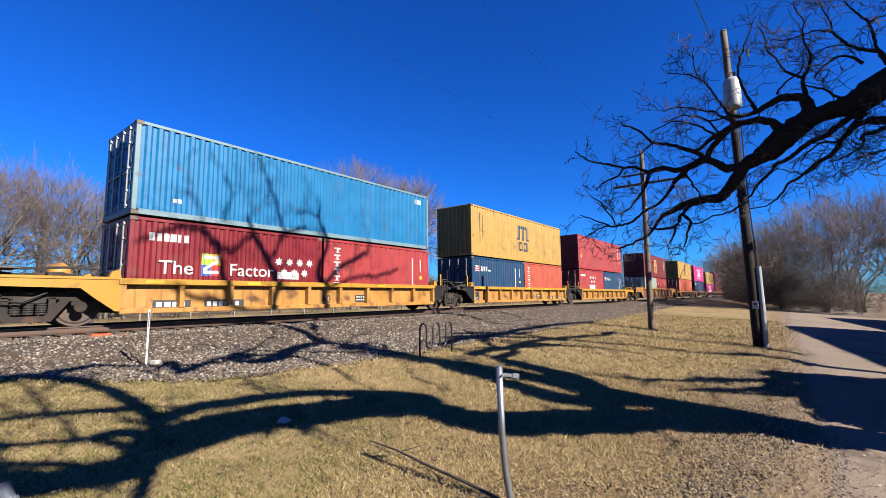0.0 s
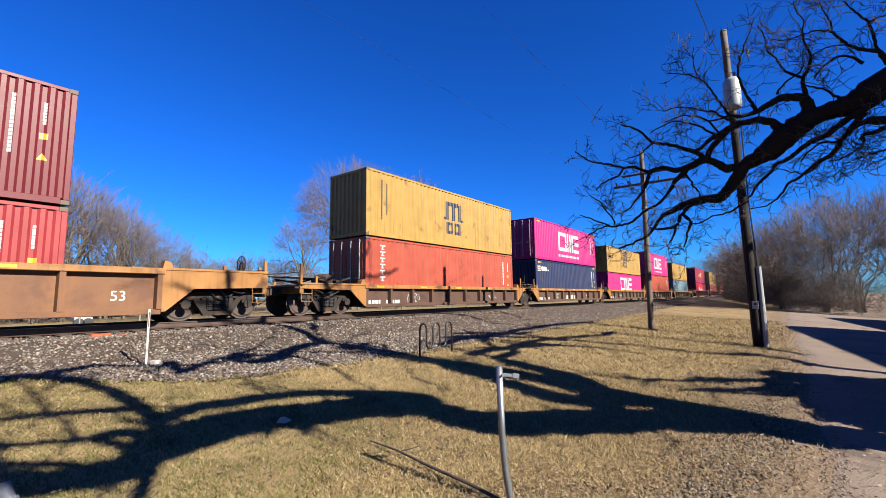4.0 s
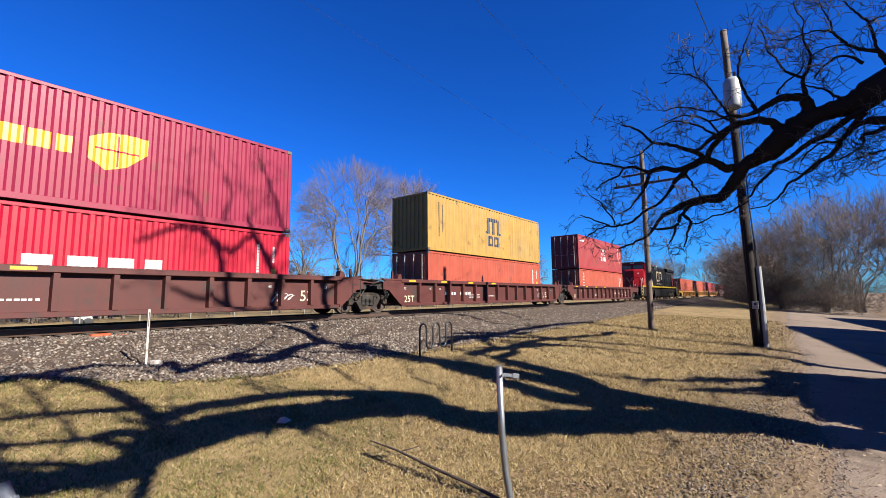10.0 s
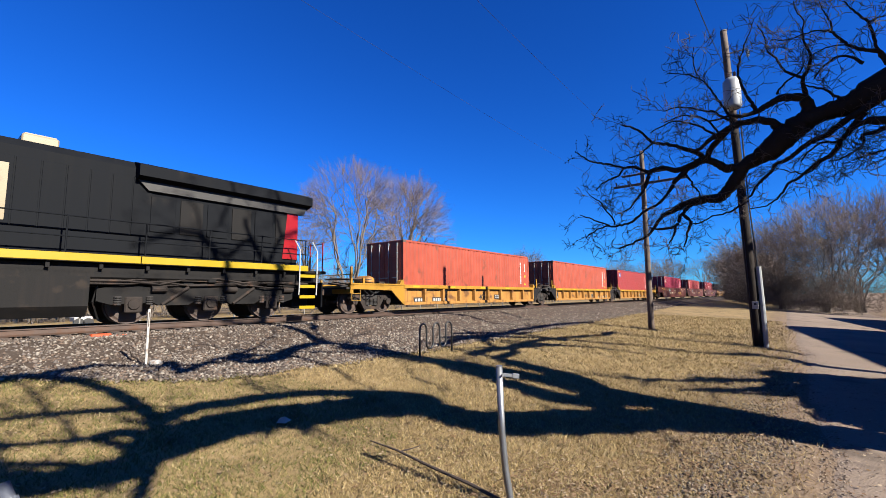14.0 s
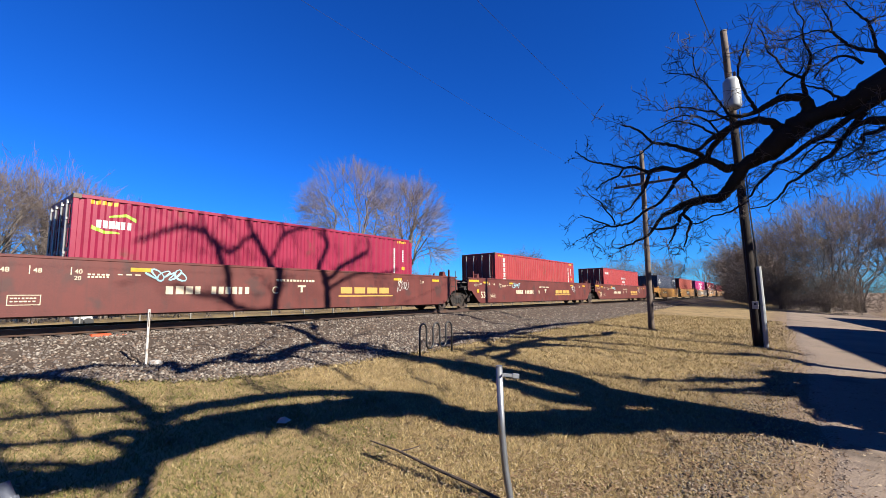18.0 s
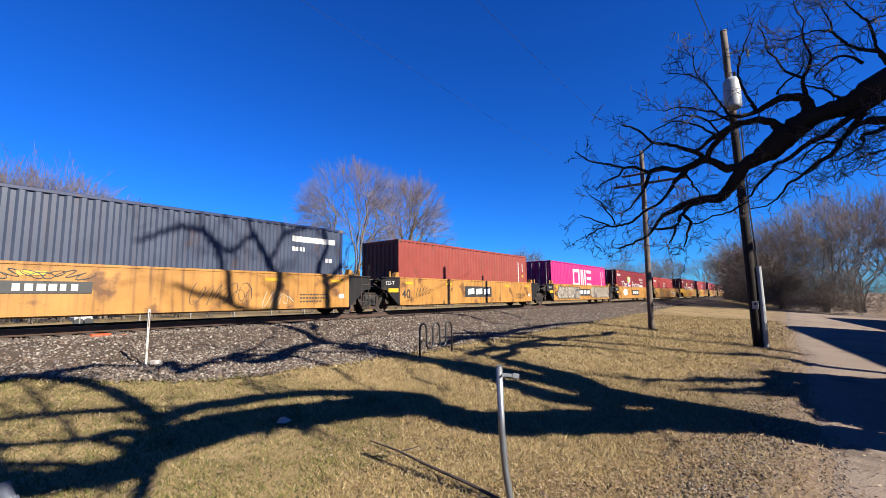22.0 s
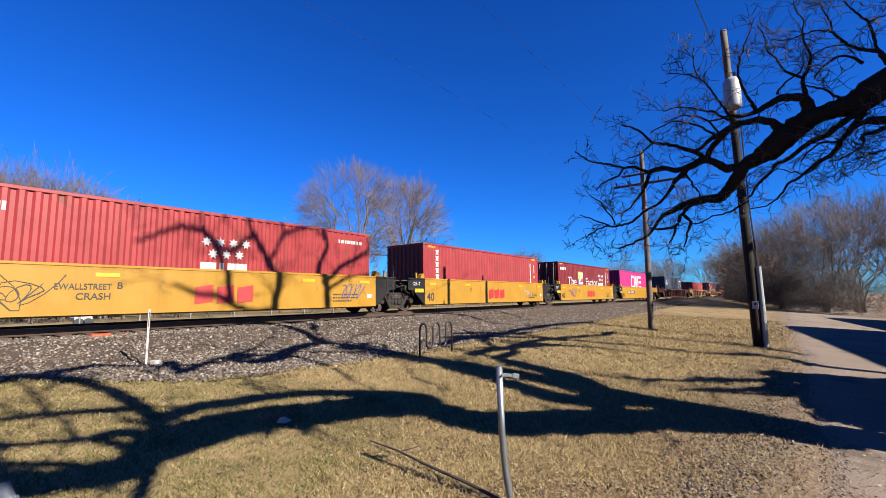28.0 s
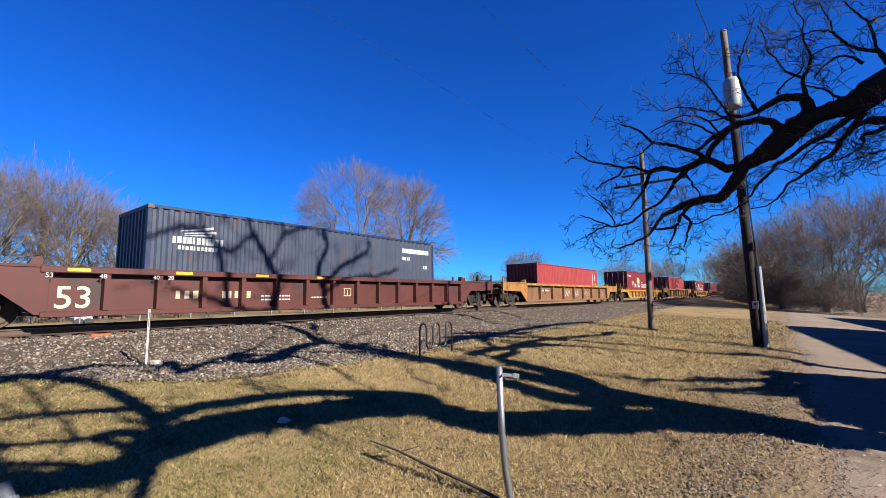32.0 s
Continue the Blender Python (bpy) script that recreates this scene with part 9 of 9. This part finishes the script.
            blocks("owner_mark", 9.0 if i == 11 else 1.2, 0.72, 1.0, 0.16, 4, P_LETTER, car, y)
            blocks("owner_mark", 10.3 if i == 11 else 2.5, 0.72, 1.0, 0.16, 6, P_LETTER, car, y)
            scribble(car, y, 11.5, 12.4, 0.5, 0.85, P_GRAF_W, i, 4, 0.03)
        blocks("small_writing", 3.3, 0.70, 1.1, 0.05, 9, P_LETTER, car, y)
        blocks("small_writing", 3.3, 0.58, 1.1, 0.05, 9, P_LETTER, car, y)
        blocks("small_writing", 5.2, 0.64, 0.7, 0.05, 6, P_LETTER, car, y)
    elif kind == "rusty_low":
        blocks("owner_mark", 0.1, 0.36, 0.75, 0.17, 4, P_GRAF_W, car, y)
        blocks("owner_mark", 1.1, 0.36, 0.85, 0.17, 5, P_GRAF_W, car, y)
        if i in (5, 7, 8):
            for k in range(3):
                x = 4.95 + k * 0.76
                decal("emblem_block", [(x, x + 0.6, 0.32, 0.64, 0.36, 0.68)], P_GRAF_C, car, "faded cream emblem block", 0.004, False, y)
        scribble(car, y, 1.2 + i * 0.3, 2.1 + i * 0.3, 0.4, 0.82, P_GRAF_W, i, 5, 0.022)
        scribble(car, y, 9.2, 10.0, 0.4, 0.8, P_GRAF_W, i + 40, 4, 0.025)
    elif kind == "rusty_long":
        flat("number_panel", [(0.2, 1.86, 0.92, 1.10)], P_GRAF_K, car, y, "black number panel")
        blocks("owner_mark", 0.32, 0.945, 0.52, 0.13, 4, P_LETTER, car, y - 0.004)
        blocks("owner_mark", 1.0, 0.945, 0.75, 0.13, 6, P_LETTER, car, y - 0.004)
        mark(car, "LD LMT", 0.82, 0.78, 0.08, y, P_GRAF_K, "load_limit")
        for x, t, z in ((-2.11, "53", 1.13), (-1.5, "48", 1.13), (-0.97, "45", 1.13), (-0.15, "20", 1.12), (-0.15, "40", 0.96)):
            mark(car, t, x, z, 0.12, y if x < -0.5 else -HW + 0.012, P_GRAF_K, "length_mark")
        scribble(car, y, 4.1, 5.6, 0.55, 1.12, P_GRAF_W, i, 6, 0.045)
        scribble(car, y, 6.0, 7.4, 0.55, 1.05, P_GRAF_W, i + 3, 6, 0.04)
        scribble(car, y, 8.6, 9.8, 0.55, 1.0, P_GRAF_C, i + 5, 5, 0.03)
        mark(car, "53", 13.1, 0.62, 0.26, y, P_LETTER)
# sprayed pictures on single wagons
c, y = CARS[20][0], CARS[20][1]
for k in range(7):
    bubble(c, y - 0.006 - 0.008 * (k % 2), 0.4 + k * 0.62, 0.30, 0.98, 1.12, 60 + k, P_GRAF_S)
for k in range(6):
    bubble(c, y - 0.006 - 0.008 * (k % 2), 7.4 + k * 0.78, 0.32, 1.08, 1.16, 80 + k, P_GRAF_S)
c, y = CARS[21][0], CARS[21][1]
bubble(c, y - 0.002, 1.3, 0.55, 1.7, 0.78, 91, P_GRAF_W, P_GRAF_W)
scribble(c, y, 10.6, 11.8, 0.4, 0.9, P_GRAF_K, 93, 4)
c, y = CARS[18][0], CARS[18][1]
scribble(c, y, 1.2, 4.6, 1.12, 1.36, P_GRAF_K, 95, 14, 0.02)
scribble(c, y, 6.6, 8.6, 0.45, 1.15, P_GRAF_K, 96, 8, 0.018)
scribble(c, y, 8.8, 10.0, 0.3, 0.9, P_GRAF_C, 97, 5, 0.02)
c, y = CARS[19][0], CARS[19][1]
scribble(c, y, 0.9, 2.0, 0.6, 1.2, P_GRAF_K, 98, 5, 0.016)
c, y = CARS[22][0], CARS[22][1]
scribble(c, y, 1.9, 4.2, 0.5, 1.1, P_GRAF_W, 99, 9, 0.035)
scribble(c, y, 5.4, 6.6, 0.9, 1.2, P_GRAF_K, 100, 6, 0.018)
scribble(c, y, 6.9, 7.7, 0.4, 0.75, P_GRAF_P, 101, 4, 0.035)
scribble(c, y, 7.5, 8.6, 0.95, 1.2, P_GRAF_P, 102, 6, 0.025)
scribble(c, y, 11.2, 12.0, 0.4, 1.0, P_GRAF_W, 103, 4, 0.03)
c, y = CARS[24][0], CARS[24][1]
scribble(c, y, 0.9, 2.35, 0.35, 1.3, P_GRAF_K, 104, 3, 0.022)
scribble(c, y, 1.1, 2.1, 0.5, 1.1, P_GRAF_K, 105, 4, 0.02)
words("graffiti_words", "EWALLSTREET", P_GRAF_K, c, (2.35, y - 0.004, 0.90), 0.20, 0.002, squash=0.85)
words("graffiti_words", "CRASH", P_GRAF_K, c, (2.75, y - 0.004, 0.66), 0.22, 0.002)
scribble(c, y, 10.55, 11.7, 0.55, 1.2, P_GRAF_B, 106, 4, 0.03)
c, y = CARS[25][0], CARS[25][1]
scribble(c, y, 9.6, 10.6, 0.55, 1.1, P_GRAF_C, 107, 4, 0.03)
c, y = CARS[26][0], CARS[26][1]
scribble(c, y, 1.5, 2.9, 0.5, 1.25, P_GRAF_B, 108, 4, 0.03)
c, y = CARS[23][0], CARS[23][1]
scribble(c, y, 7.8, 9.6, 0.45, 1.15, P_GRAF_B, 109, 4, 0.03)


# ---- movement ----
def travelled(t):
    """How far the train has come at t seconds; it slows a little."""
    return 16.72 * t - 0.012 * t * t


def motions():
    times = [0, 2, 4, 6, 8, 10, 12, 14, 16, 18, 20, 22, 24, 26, 28, 30, 32]
    for ob, u, z in MOVING:
        walk(ob, [(t, pose(u - travelled(t), TRACK, z + LIFT)) for t in times])
    # wheels roll while they pass near the viewer
    for w, dx, u in SPINNING:
        rows, t, turned, last = [], 0.0, 0.0, None
        near = [k / 30 for k in range(0, 961, 1) if -6 < u - travelled(k / 30) < 40]
        if not near:
            continue
        t0, t1, height = near[0], near[-1], w.location.z
        if t0 > 0:
            rows.append((0.0, pose(dx, 0, height)))
        t = t0
        while t <= t1 + 1e-6:
            rows.append((t, pose(dx, 0, height, 0, -math.degrees((travelled(t) - travelled(t0)) / height), 0)))
            t += 1 / 30
        if t1 < 32:
            rows.append((32.0, rows[-1][1]))
        walk(w, rows)


motions()
